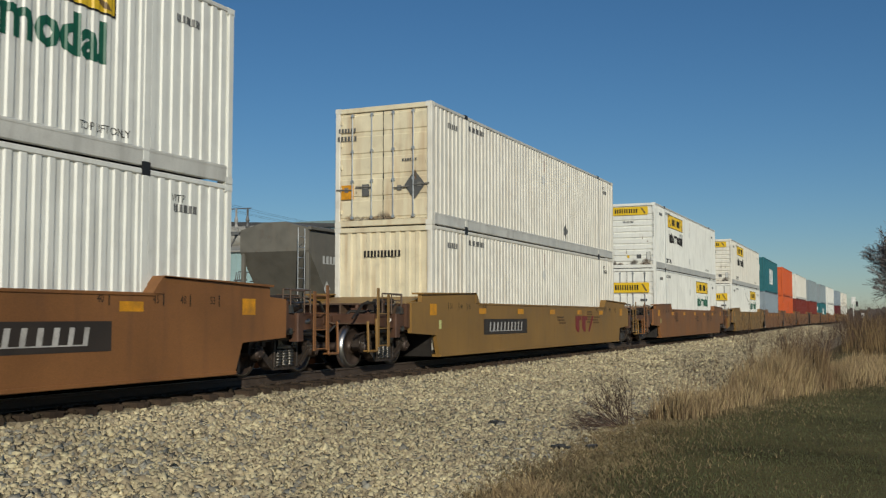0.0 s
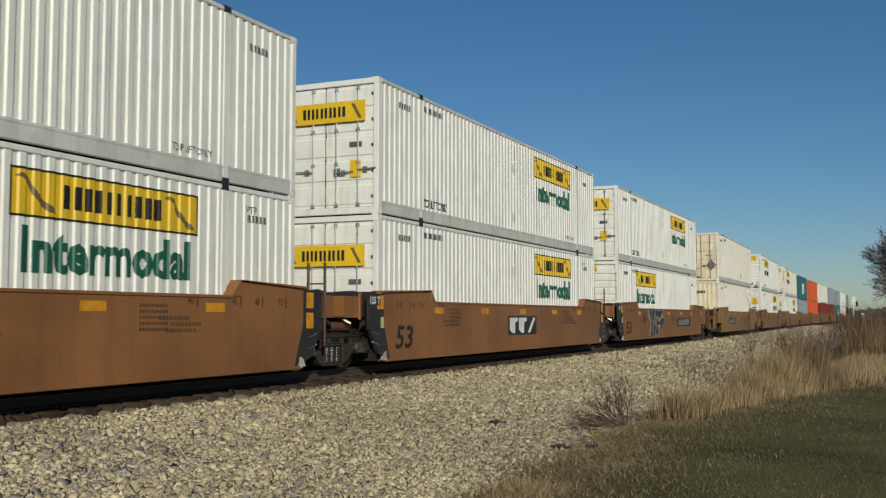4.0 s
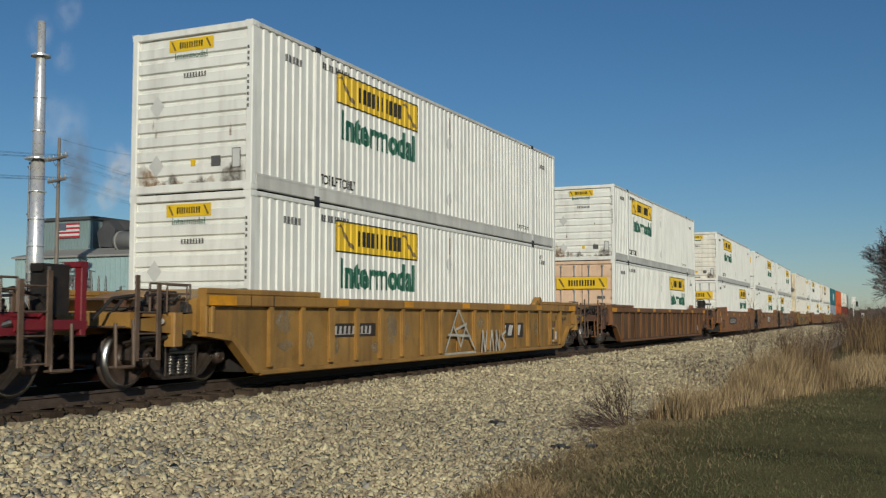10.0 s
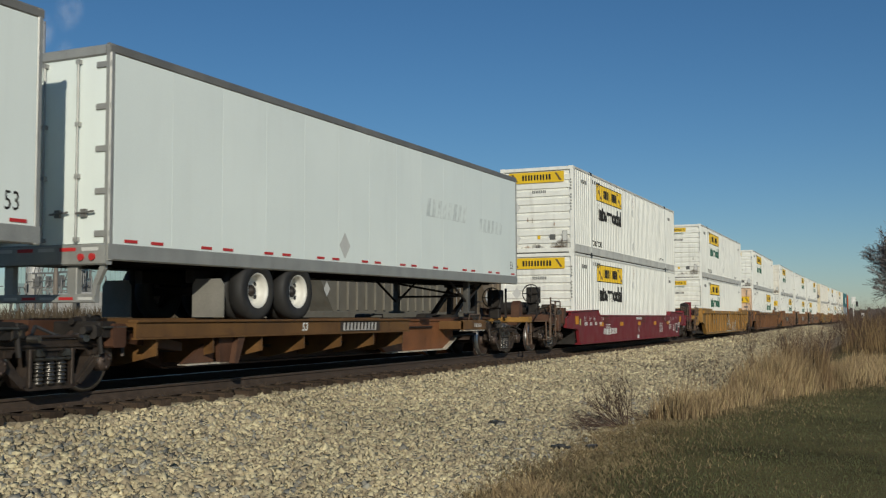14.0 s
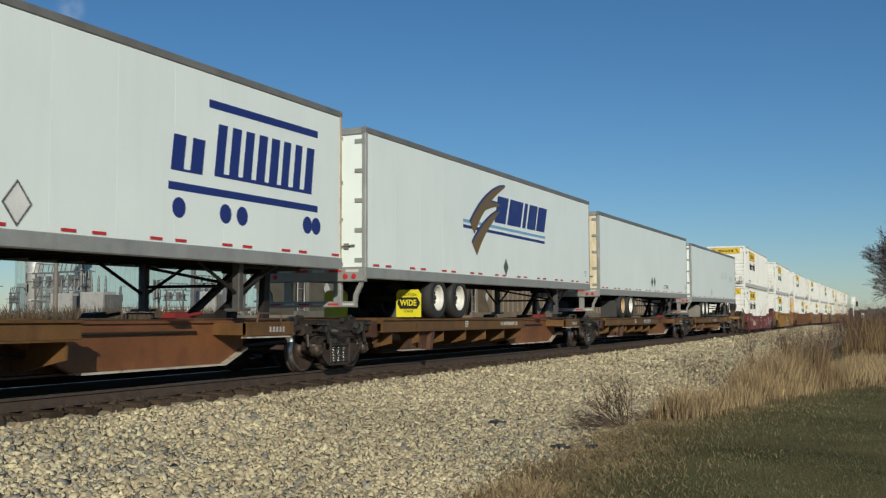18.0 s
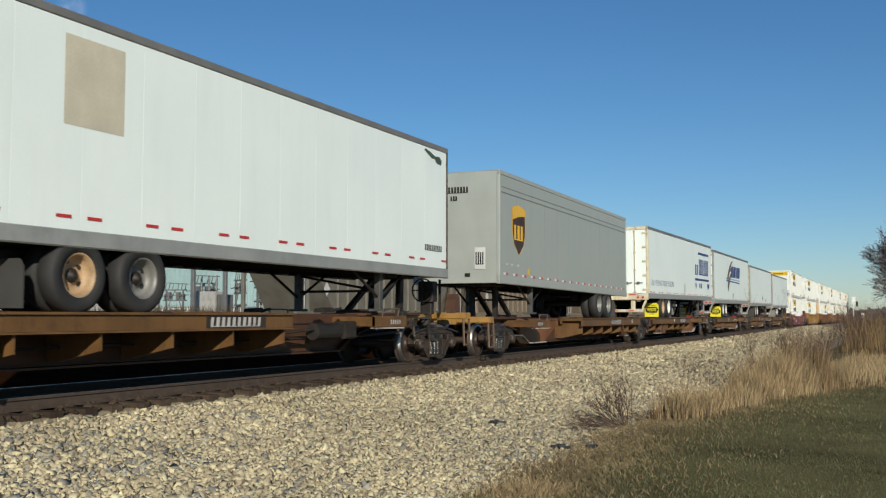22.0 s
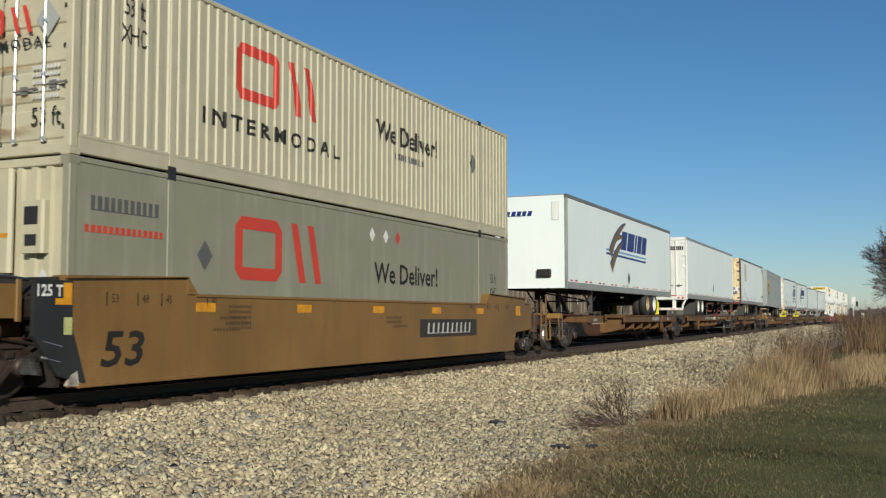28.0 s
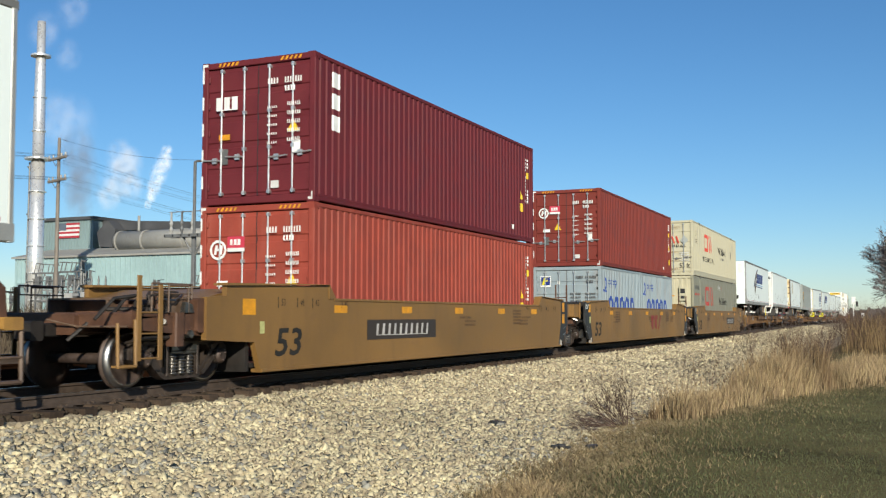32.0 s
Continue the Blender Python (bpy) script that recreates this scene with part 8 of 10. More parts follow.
def rail_pair(xc, y0, y1, name, label):
    t = thing(name, pose(xc, 0, 0), label, "railway track", kind="structure")

    prof = [(-0.075, -0.17), (0.075, -0.17), (0.075, -0.155), (0.012, -0.13), (0.012, -0.045), (0.036, -0.035), (0.036, -0.002), (-0.036, -0.002), (-0.036, -0.035), (-0.012, -0.045), (-0.012, -0.13), (-0.075, -0.155)]
    stops = [y0] + list(np.arange(y0 + 75, y1, 6.0)) + [y1]
    line = on_track if xc == 0 else (lambda s, x, z: pose(x, s, z))

    def drawn(g, shape, sx):
        n = len(shape)
        for s in stops:
            g.v += [tuple(line(s, sx * 0.755 + u, w).translation) for u, w in shape]
        for k in range(len(stops) - 1):
            g.f += [(k * n + i, k * n + (i + 1) % n, (k + 1) * n + (i + 1) % n, (k + 1) * n + i) for i in range(n)]
    for sx in (-1, 1):
        r = part("rail", shared(("rail", xc, sx), RAIL_RUST, lambda g: drawn(g, prof, sx)), t, label="rusty steel rail")
        part("rail_head", shared(("rail_head", xc, sx), RAIL_TOP, lambda g: drawn(g, [(-0.022, -0.004), (0.022, -0.004), (0.022, 0.0), (-0.022, 0.0)], sx)), r, label="polished running surface")
    return t


main = rail_pair(0, -30, 400, "main_track", "main track with rusty rails on weathered wooden ties")
siding = rail_pair(-10.5, -30, 205, "siding_track", "siding with rusty rails behind the train")
rnd = random.Random(5)
TIES = []
for k in range(4):
    def tie(g, k=k):
        r = random.Random(k)
        n = 7
        vs = []
        for i in range(n):
            x = -1.32 + 2.64 * i / (n - 1)
            j = [r.uniform(-0.008, 0.008) for _ in range(4)]
            vs += [(x, -0.115 + j[0], -0.36), (x, 0.115 + j[1], -0.36), (x, 0.112 + j[2], -0.172 + j[2] * 0.4), (x, -0.112 + j[3], -0.172 + j[3] * 0.4)]
        fs = [(0, 3, 2, 1), (4 * n - 4, 4 * n - 3, 4 * n - 2, 4 * n - 1)]
        for i in range(n - 1):
            o = 4 * i
            fs += [(o + a, o + (a + 1) % 4, o + 4 + (a + 1) % 4, o + 4 + a) for a in range(4)]
        g.add(vs, fs)
    TIES.append(shared(("tie", k), TIE_WOOD, tie))
PLATE = shared("tie_plate", RAIL_RUST, lambda g: (g.box(-0.16, 0.16, -0.09, 0.09, -0.172, -0.158), [g.box(x - 0.015, x + 0.015, y - 0.015, y + 0.015, -0.16, -0.135) for x in (-0.1, 0.1) for y in (-0.05, 0.05)]))
y = -12.0
i = 0
while y < 104:
    m = on_track(y, rnd.uniform(-0.05, 0.05), 0, rnd.uniform(-1.2, 1.2))
    tt = part("tie", TIES[i % 4], main, m)
    if 4 < y < 60:
        for sx in (-1, 1):
            part("tie_plate", PLATE, tt, pose(sx * 0.755, 0, 0))
    y += 0.52
    i += 1


# ---------------------------------------------------------------- stones, grass, weeds
def scatter_stones(name, boxes, seed, label, material):
    """Crushed stones as one mesh: boxes of (x0, x1, y0, y1, number per square metre, size)."""
    r = np.random.default_rng(seed)
    cube = np.array([(-1, -1, -1), (1, -1, -1), (1, 1, -1), (-1, 1, -1), (-1, -1, 1), (1, -1, 1), (1, 1, 1), (-1, 1, 1)], float) * 0.5
    quads = np.array([(0, 3, 2, 1), (4, 5, 6, 7), (0, 1, 5, 4), (1, 2, 6, 5), (2, 3, 7, 6), (3, 0, 4, 7)])
    allv = []
    for x0, x1, y0, y1, dens, size in boxes:
        n = int((x1 - x0) * (y1 - y0) * dens)
        px, py = r.uniform(x0, x1, n), r.uniform(y0, y1, n)
        px = np.where(px < 4.5, px + np.array([aside(b) for b in py]), px)
        pz = np.array([ground_z(a, b) for a, b in zip(px, py)])
        sc = size * r.uniform(0.5, 1.4, (n, 1, 1)) * r.uniform(0.5, 1.45, (n, 1, 3))
        v = (cube[None] + r.uniform(-0.24, 0.24, (n, 8, 3))) * sc
        v[:, 4:, :2] *= r.uniform(0.45, 0.95, (n, 1, 1))
        a, b, c = (r.uniform(0, 6.28, n) for _ in range(3))
        b, c = b * 0.7, c * 0.6

        def rot(v, i, j, t):
            ct, st = np.cos(t)[:, None], np.sin(t)[:, None]
            vi, vj = v[:, :, i].copy(), v[:, :, j].copy()
            v[:, :, i], v[:, :, j] = vi * ct - vj * st, vi * st + vj * ct
        rot(v, 1, 2, b)
        rot(v, 0, 2, c)
        rot(v, 0, 1, a)
        v += np.stack([px, py, pz + size * r.uniform(-0.2, 0.55, n)], -1)[:, None, :]
        allv.append(v)
    v = np.concatenate(allv)
    n = len(v)
    faces = (quads[None] + (np.arange(n) * 8)[:, None, None]).reshape(-1)
    me = bpy.data.meshes.new(name)
    me.vertices.add(n * 8)
    me.vertices.foreach_set("co", v.reshape(-1))
    me.loops.add(n * 24)
    me.loops.foreach_set("vertex_index", faces.astype(np.int32))
    me.polygons.add(n * 6)
    me.polygons.foreach_set("loop_start", np.arange(0, n * 24, 4, dtype=np.int32))
    me.update(calc_edges=True)
    me.materials.append(material)
    return tagged(new(name, me), label, "gravel", kind="stuff")


scatter_stones("gravel", [(1.4, 3.4, 3.5, 20, 520, 0.056), (3.4, 5.6, 5, 20, 540, 0.052), (5.6, 7.5, 5, 20, 760, 0.041), (1.4, 7.4, 20, 30, 330, 0.064), (1.5, 7.0, 30, 48, 150, 0.088), (1.5, 6.4, 48, 85, 50, 0.125), (1.5, 6.0, 85, 150, 14, 0.18), (6.9, 8.0, 5, 20, 120, 0.045)], 3, "cream and grey crushed limestone gravel along the track", STONE)
scatter_stones("oily_gravel", [(-1.4, 1.25, 3, 40, 130, 0.055), (-4.5, -1.6, 5, 30, 40, 0.07)], 4, "dark oily gravel between the ties", OILY)
scatter_stones("grey_gravel", [(1.7, 4.4, 5.5, 9.4, 130, 0.056), (2.2, 3.8, 9.4, 12.5, 80, 0.054), (6.4, 7.5, 11, 15, 40, 0.05), (1.6, 7.4, 5, 30, 14, 0.055)], 9, "blue-grey stones mixed into the pale gravel", GREY_STONE)
scatter_stones("oversized_gravel", [(1.8, 5.0, 6, 24, 2, 0.078)], 8, "larger pale limestone pieces lying in the gravel", STONE)


def blades(name, n, place, height, width, material, label, seed, lean=0.35):
    """Grass blades as one mesh; place(r) gives (x, y, z)."""
    r = random.Random(seed)
    vs, fs = [], []
    for _ in range(n):
        p = place(r)
        if p is None:
            continue
        x, y, z = p[:3]
        h = height * r.uniform(0.5, 1.25) * (p[3] if len(p) > 3 else 1.0)
        a = r.uniform(0, 6.28)
        w = width * r.uniform(0.7, 1.4)
        dx, dy = math.cos(a) * w, math.sin(a) * w
        lx, ly = r.gauss(0, lean) * h, r.gauss(0, lean) * h
        o = len(vs)
        vs += [(x - dx, y - dy, z), (x + dx, y + dy, z), (x + dx * 0.7 + lx * 0.35, y + dy * 0.7 + ly * 0.35, z + h * 0.6), (x - dx * 0.7 + lx * 0.35, y - dy * 0.7 + ly * 0.35, z + h * 0.6), (x + lx, y + ly, z + h)]
        fs += [(o, o + 1, o + 2, o + 3), (o + 3, o + 2, o + 4)]
    me = bpy.data.meshes.new(name)
    me.from_pydata(vs, [], fs)
    me.materials.append(material)
    return tagged(new(name, me), label, "grass", kind="stuff")


EDGE_Y = (0.0, 9.1, 11.0, 14.0, 16.4, 18.2, 22.5, 25.4, 27.0)
EDGE_X = (8.2, 8.05, 7.92, 7.67, 7.7, 8.25, 8.6, 9.6, 13.0)


def lawn_edge(y):
    """x of the line between dry grass and lawn."""
    return float(np.interp(y, EDGE_Y, EDGE_X)) + 0.06 * math.sin(y * 1.7) + 0.04 * math.sin(y * 4.1)


def on_lawn(r):
    y = 7 + 19.5 * r.random() ** 1.4
    x = lawn_edge(y) + r.random() ** 1.2 * (3.5 + y * 0.14) if r.random() < 0.97 else lawn_edge(y) - r.random() * 0.3
    k = noise.noise(Vector((x * 0.9, y * 0.7, 1.0)))
    if r.random() > 0.45 + min((x - lawn_edge(y)) * 0.7, 0.6) + k * 0.4:
        return None
    return x, y, -0.61


def on_thatch(r):
    y = 6.5 + 20 * r.random() ** 1.3
    if r.random() < 0.35:
        return lawn_edge(y) + r.expovariate(1.6), y, -0.6
    return lawn_edge(y) - 0.22 + r.gauss(0.1, 0.25 + 0.006 * y), y, -0.6


def tufts(spots):
    """Places blades in oval tufts (x, y, half width, half depth, height, share)."""
    total = sum(q[5] for q in spots)

    def place(r):
        pick = r.random() * total
        for x, y, a, b, h, n in spots:
            pick -= n
            if pick <= 0:
                break
        u, v = r.gauss(0, 0.5), r.gauss(0, 0.5)
        return x + u * a, y + v * b, -0.64, h * max(0.4, 1.0 - 0.35 * (u * u + v * v)) * r.uniform(0.55, 1.1)
    return place


TAN_TUFTS = tufts([(7.8, 16.5, 0.3, 0.35, 0.62, 800), (8.0, 17.4, 0.3, 0.5, 0.5, 800), (8.05, 18.6, 0.35, 0.6, 0.42, 900), (8.25, 19.7, 0.45, 0.8, 0.45, 1300), (8.35, 21.2, 0.5, 0.7, 0.75, 1700),
                   (8.7, 22.4, 0.5, 0.7, 0.95, 2600), (8.95, 23.4, 0.5, 0.6, 0.9, 1800), (9.5, 25.2, 0.6, 0.5, 0.7, 1400), (7.45, 19.2, 0.5, 1.4, 0.4, 260), (8.0, 24.5, 0.6, 1.5, 0.8, 700), (8.6, 28.0, 0.8, 2.0, 0.8, 1100)])
BROWN_TUFTS = tufts([(8.85, 24.0, 0.22, 0.4, 1.05, 900), (9.35, 24.4, 0.28, 0.4, 1.02, 900), (9.1, 25.4, 0.5, 0.5, 0.85, 500), (8.1, 20.2, 0.2, 0.3, 0.45, 160), (7.52, 16.2, 0.12, 0.2, 0.3, 120), (8.0, 26.5, 0.7, 1.5, 0.85, 500)])


def on_strip(r):
    """The low tan band behind the lawn."""
    y = 26.2 + 16 * r.random() ** 1.2
    return 8.9 + (y - 26) * 0.03 + 6.5 * r.random(), y, -0.66, 0.55 + 0.5 * noise.noise(Vector((y * 0.4, r.random(), 3.0)))


def on_sparse(r):
    """Thin single stems standing in the gravel before the brush."""
    y = 17 + 34 * r.random()
    return 6.1 + (y - 17) * 0.02 + 2.2 * r.random() ** 0.7, y, -0.66, 0.6 + 0.5 * r.random()


def on_field(r):
    """Tall brown growth from the end of the lawn to the bend."""
    y = 46 + 84 * r.random()
    lo = 9.15 - (y - 45) * 0.042 + 0.5 * math.sin(y * 0.35)
    return lo + r.random() ** 0.8 * (8 + (y - 40) * 0.3), y, -0.68, 0.7 + 0.6 * r.random()


def on_fringe(r):
    if r.random() < 0.45:
        return 7.95 + r.gauss(0, 0.14), 8.9 + r.gauss(0, 0.25), -0.62, 1.3
    y = 6.5 + 10 * r.random()
    return lawn_edge(y) - 0.1 - abs(r.gauss(0, 0.25)), y, -0.62


FIELD_GRASS = mat("brown_field_growth", (0.2, 0.135, 0.07), 0.85, spec=0.1, vary=0.3, island=0.35, scale=0.25, spots=0.6, spot_col=(0.32, 0.23, 0.1))
blades("lawn_grass", 120000, on_lawn, 0.034, 0.0034, LAWN_BLADE, "short dark green lawn grass with dry patches", 11, 0.45)
blades("dry_grass", 15000, TAN_TUFTS, 1.0, 0.005, DRY_GRASS, "tall dry tan grass in tufts along the edge of the gravel", 12, 0.24)
blades("dry_grass_band", 15000, on_strip, 0.62, 0.008, DRY_GRASS, "low band of dry tan grass behind the lawn", 17, 0.3)
blades("dry_stems", 420, on_sparse, 0.8, 0.004, CLUMP_GRASS, "thin brown stems standing singly in the gravel", 18, 0.22)
blades("dry_grass_field", 34000, on_field, 1.5, 0.011, FIELD_GRASS, "tall brown growth at the far end of the lawn", 13, 0.25)
blades("dry_grass_clump", 4200, BROWN_TUFTS, 1.2, 0.005, CLUMP_GRASS, "dense clumps of tall reddish-brown dead grass", 16, 0.16)
blades("thatch", 34000, on_thatch, 0.045, 0.006, THATCH, "brown dead grass thatch between gravel and lawn", 15, 0.9)
blades("dry_grass_fringe", 3600, on_fringe, 0.085, 0.005, DRY_GRASS, "low tufts of dry grass at the lawn's edge", 14, 0.6)


def twig(g, p, d, length, r, depth, rnd, spread, n=4, rmin=0.0):
    """A branching stem; each piece forks into thinner ones."""
    steps = 3
    q = Vector(p)
    for k in range(steps):
        d = (d + Vector((rnd.gauss(0, 0.12), rnd.gauss(0, 0.12), rnd.gauss(0.02, 0.06)))).normalized()
        e = q + d * length / steps
        g.tube(q, e, r * (1 - 0.22 * k), n, r * (1 - 0.22 * (k + 1)))
        q = e
        if depth > 0 and k > 0:
            for _ in range(rnd.choice((1, 2))):
                ax = Vector((rnd.gauss(0, 1), rnd.gauss(0, 1), rnd.gauss(0, 0.5)))
                side = (d + ax.normalized() * spread).normalized()
                twig(g, q, side, length * rnd.uniform(0.5, 0.75), max(r * 0.5, rmin), depth - 1, rnd, spread, 3, rmin)
    if depth > 0:
        for _ in range(2):
            ax = Vector((rnd.gauss(0, 1), rnd.gauss(0, 1), rnd.gauss(0.2, 0.5)))
            twig(g, q, (d + ax.normalized() * spread * 0.8).normalized(), length * rnd.uniform(0.5, 0.75), max(r * 0.45, rmin), depth - 1, rnd, spread, 3, rmin)


def weed_mesh(k, stems, height, lean, thick=0.006):
    rnd = random.Random(40 + k)
    g = Geo()
    for _ in range(stems):
        a = rnd.uniform(0, 6.28)
        twig(g, (0.05 * math.cos(a), 0.05 * math.sin(a), 0), Vector((math.cos(a) * lean, math.sin(a) * lean, 1)).normalized(), height * rnd.uniform(0.6, 1.0), thick, 2, rnd, 0.5, 4)
    return g.mesh("weed_stem", WEED_STEM)


def leaning_weed(seed, stems, height, low, high):
    """Stems that fan out to one side, from nearly lying to upright."""
    rnd = random.Random(seed)
    g = Geo()
    for i in range(stems):
        e = radians(low + (high - low) * (i + rnd.random()) / stems)
        d = Vector((-math.cos(e), rnd.gauss(0, 0.2), math.sin(e))).normalized()
        twig(g, (rnd.gauss(0, 0.05), rnd.gauss(0, 0.08), 0.01), d, height * rnd.uniform(0.6, 1.0), 0.007, 2, rnd, 0.4, 4)
    return g.mesh("weed_stem", WEED_STEM)


WEEDS = [leaning_weed(3, 13, 0.5, 12, 105), weed_mesh(1, 5, 0.9, 0.25), weed_mesh(2, 6, 1.0, 0.35), weed_mesh(3, 4, 0.75, 0.4), leaning_weed(5, 9, 0.36, 2, 25)]
rnd = random.Random(21)
# x, y, kind, size, turn
SPOTS = [(7.35, 15.0, 0, 1.05, 20), (7.3, 15.15, 0, 0.8, 50), (7.4, 14.8, 4, 1.2, 15), (7.15, 14.4, 4, 0.9, 40), (7.5, 16.25, 3, 0.45, 0), (7.45, 16.1, 4, 0.8, 30), (7.9, 10.3, 3, 0.25, 0), (7.85, 10.6, 3, 0.22, 90),
         (8.85, 24.0, 2, 1.0, 0), (9.35, 24.4, 1, 1.1, 40), (9.15, 24.6, 1, 1.0, 70), (8.95, 24.6, 2, 0.95, 200), (8.6, 24.8, 1, 1.0, 100), (7.7, 27.0, 2, 1.25, 10), (7.55, 26.5, 1, 1.2, 80), (7.4, 19.2, 1, 0.75, 0), (7.55, 20.6, 1, 0.8, 30), (7.9, 19.9, 3, 0.8, 0)]
for _ in range(26):
    y = 24 + 34 * rnd.random() ** 1.3
    SPOTS.append((7.3 + rnd.random() * 1.8 + (y - 24) * 0.02, y, rnd.choice((1, 1, 2, 2, 3)), rnd.uniform(0.7, 1.15), rnd.uniform(0, 360)))
for x, y, k, sc, turn in SPOTS:
    w = new("weed", WEEDS[k])
    w.matrix_basis = pose(x, y, -0.64, 0, 0, turn) @ Matrix.Scale(sc, 4)
    tagged(w, "dead reddish-brown weed with bare branching stems" if k not in (0, 4) else "dark dead weed with stems leaning over the gravel", "weed", "weeds along the gravel")


# brush and trees far down the line
def bare_tree(name, x, y, height, seed, label, depth=4, lean=0.0):
    rnd = random.Random(seed)
    t = thing(name, pose(x, y, -0.72), label, "tree", "bare trees")
    g = Geo()
    g.tube((0, 0, 0), (lean, 0, height * 0.28), height * 0.022, 8, height * 0.016)
    part("trunk", g.mesh("trunk", BARK), t)
    g = Geo()
    n = 24
    for i in range(n):
        a = i * 1.05 + rnd.random()
        k = rnd.uniform(0.2, 0.9)
        twig(g, (lean, 0, height * (0.06 + 0.012 * i)), Vector((math.cos(a) * k, math.sin(a) * k, 1)).normalized(), height * rnd.uniform(0.25, 0.36), height * 0.009, depth, rnd, 0.75, 4, 0.045)
    part("crown", g.mesh("crown", BARK), t, label="bare branching crown")
    return t


bare_tree("tree", 15.9, 250, 24.0, 5, "tall bare grey-brown tree beyond the dry grass", 4)
bare_tree("tree", 16.2, 252, 22.5, 21, "tall bare grey-brown tree with a dense crown", 4)
bare_tree("tree", 15.4, 248, 18.5, 33, "bare grey-brown tree with fine dense twigs", 4)
bare_tree("tree", 16.8, 249, 21.0, 41, "tall bare grey-brown tree with a dense crown", 4)
bare_tree("tree", 17.0, 256, 19.0, 6, "bare grey-brown tree beyond the dry grass", 4)
bare_tree("tree", 14.9, 246, 13.0, 9, "low bare grey-brown tree with a dense crown", 4)
bare_tree("tree", 11.4, 262, 7.0, 7, "small bare tree far along the track", 3)
for x, y, k in ((7.25, 12.18, 0), (5.59, 14.27, 1), (7.6, 12.3, 2)):
    g = Geo()
    rk = random.Random(k)
    for j in range(5):
        a, b = rk.uniform(-0.08, 0.08), rk.uniform(-0.06, 0.06)
        g.prism([(a + 0.07 * math.cos(i * 1.26 + j) * rk.uniform(0.5, 1.2), b + 0.05 * math.sin(i * 1.26 + j) * rk.uniform(0.5, 1.2)) for i in range(5)], -0.02, rk.uniform(0.02, 0.06), "z")
    sc = new("scrap", g.mesh("scrap", BLACK))
    sc.matrix_basis = pose(x, y, ground_z(x, y) + 0.03, 0, 0, 30 * k)
    tagged(sc, "small torn scrap of black rubber lying on the gravel", "scrap", "scraps on the gravel")
BRUSH = [weed_mesh(7 + k, 16, 1.5, 0.35) for k in range(2)]
for i in range(46):
    y = rnd.uniform(50, 110)
    w = new("shrub", BRUSH[i % 2])
    w.matrix_basis = pose(8.6 - (y - 44) * 0.04 + rnd.random() * (4.0 + (y - 44) * 0.12), y, -0.7, 0, 0, rnd.uniform(0, 360)) @ Matrix.Scale(rnd.uniform(0.7, 1.1), 4)
    tagged(w, "dark reddish-brown bare shrub in the dry grass", "shrub", "shrubs along the track")

# single stones lying nearest, each a piece of its own
ballast = bpy.data.objects["ballast"]
ROCKS = []
for k in range(6):
    rk = random.Random(70 + k)
    g = Geo()
    g.add([(sx * 0.5 * rk.uniform(0.5, 1), sy * 0.5 * rk.uniform(0.5, 1), sz * 0.4 * rk.uniform(0.5, 1)) for sx, sy, sz in ((-1, -1, -1), (1, -1, -1), (1, 1, -1), (-1, 1, -1), (-0.7, -0.7, 1), (0.7, -0.7, 1), (0.7, 0.7, 1), (-0.7, 0.7, 1))],
          [(0, 3, 2, 1), (4, 5, 6, 7), (0, 1, 5, 4), (1, 2, 6, 5), (2, 3, 7, 6), (3, 0, 4, 7)])
    ROCKS.append(g.mesh("stone", STONE))
for i in range(260):
    x, y = rnd.uniform(1.9, 5.6), rnd.uniform(6.6, 13)
    part("stone", ROCKS[i % 6], ballast, pose(x, y, ground_z(x, y) + 0.035, rnd.uniform(-25, 25), rnd.uniform(-25, 25), rnd.uniform(0, 360)) @ Matrix.Scale(rnd.uniform(0.05, 0.082), 4))


# ---------------------------------------------------------------- parked cars on the siding
HOPPER_GREY = mat("dark_grey_hopper_paint", (0.15, 0.14, 0.115), 0.6, vary=0.15, streak=0.4, streak_col=(0.2, 0.17, 0.13), spots=0.2)
HOPPER_BROWN = mat("brown_hopper_paint", (0.2, 0.16, 0.115), 0.6, vary=0.15, streak=0.4, streak_col=(0.2, 0.17, 0.13), spots=0.25)


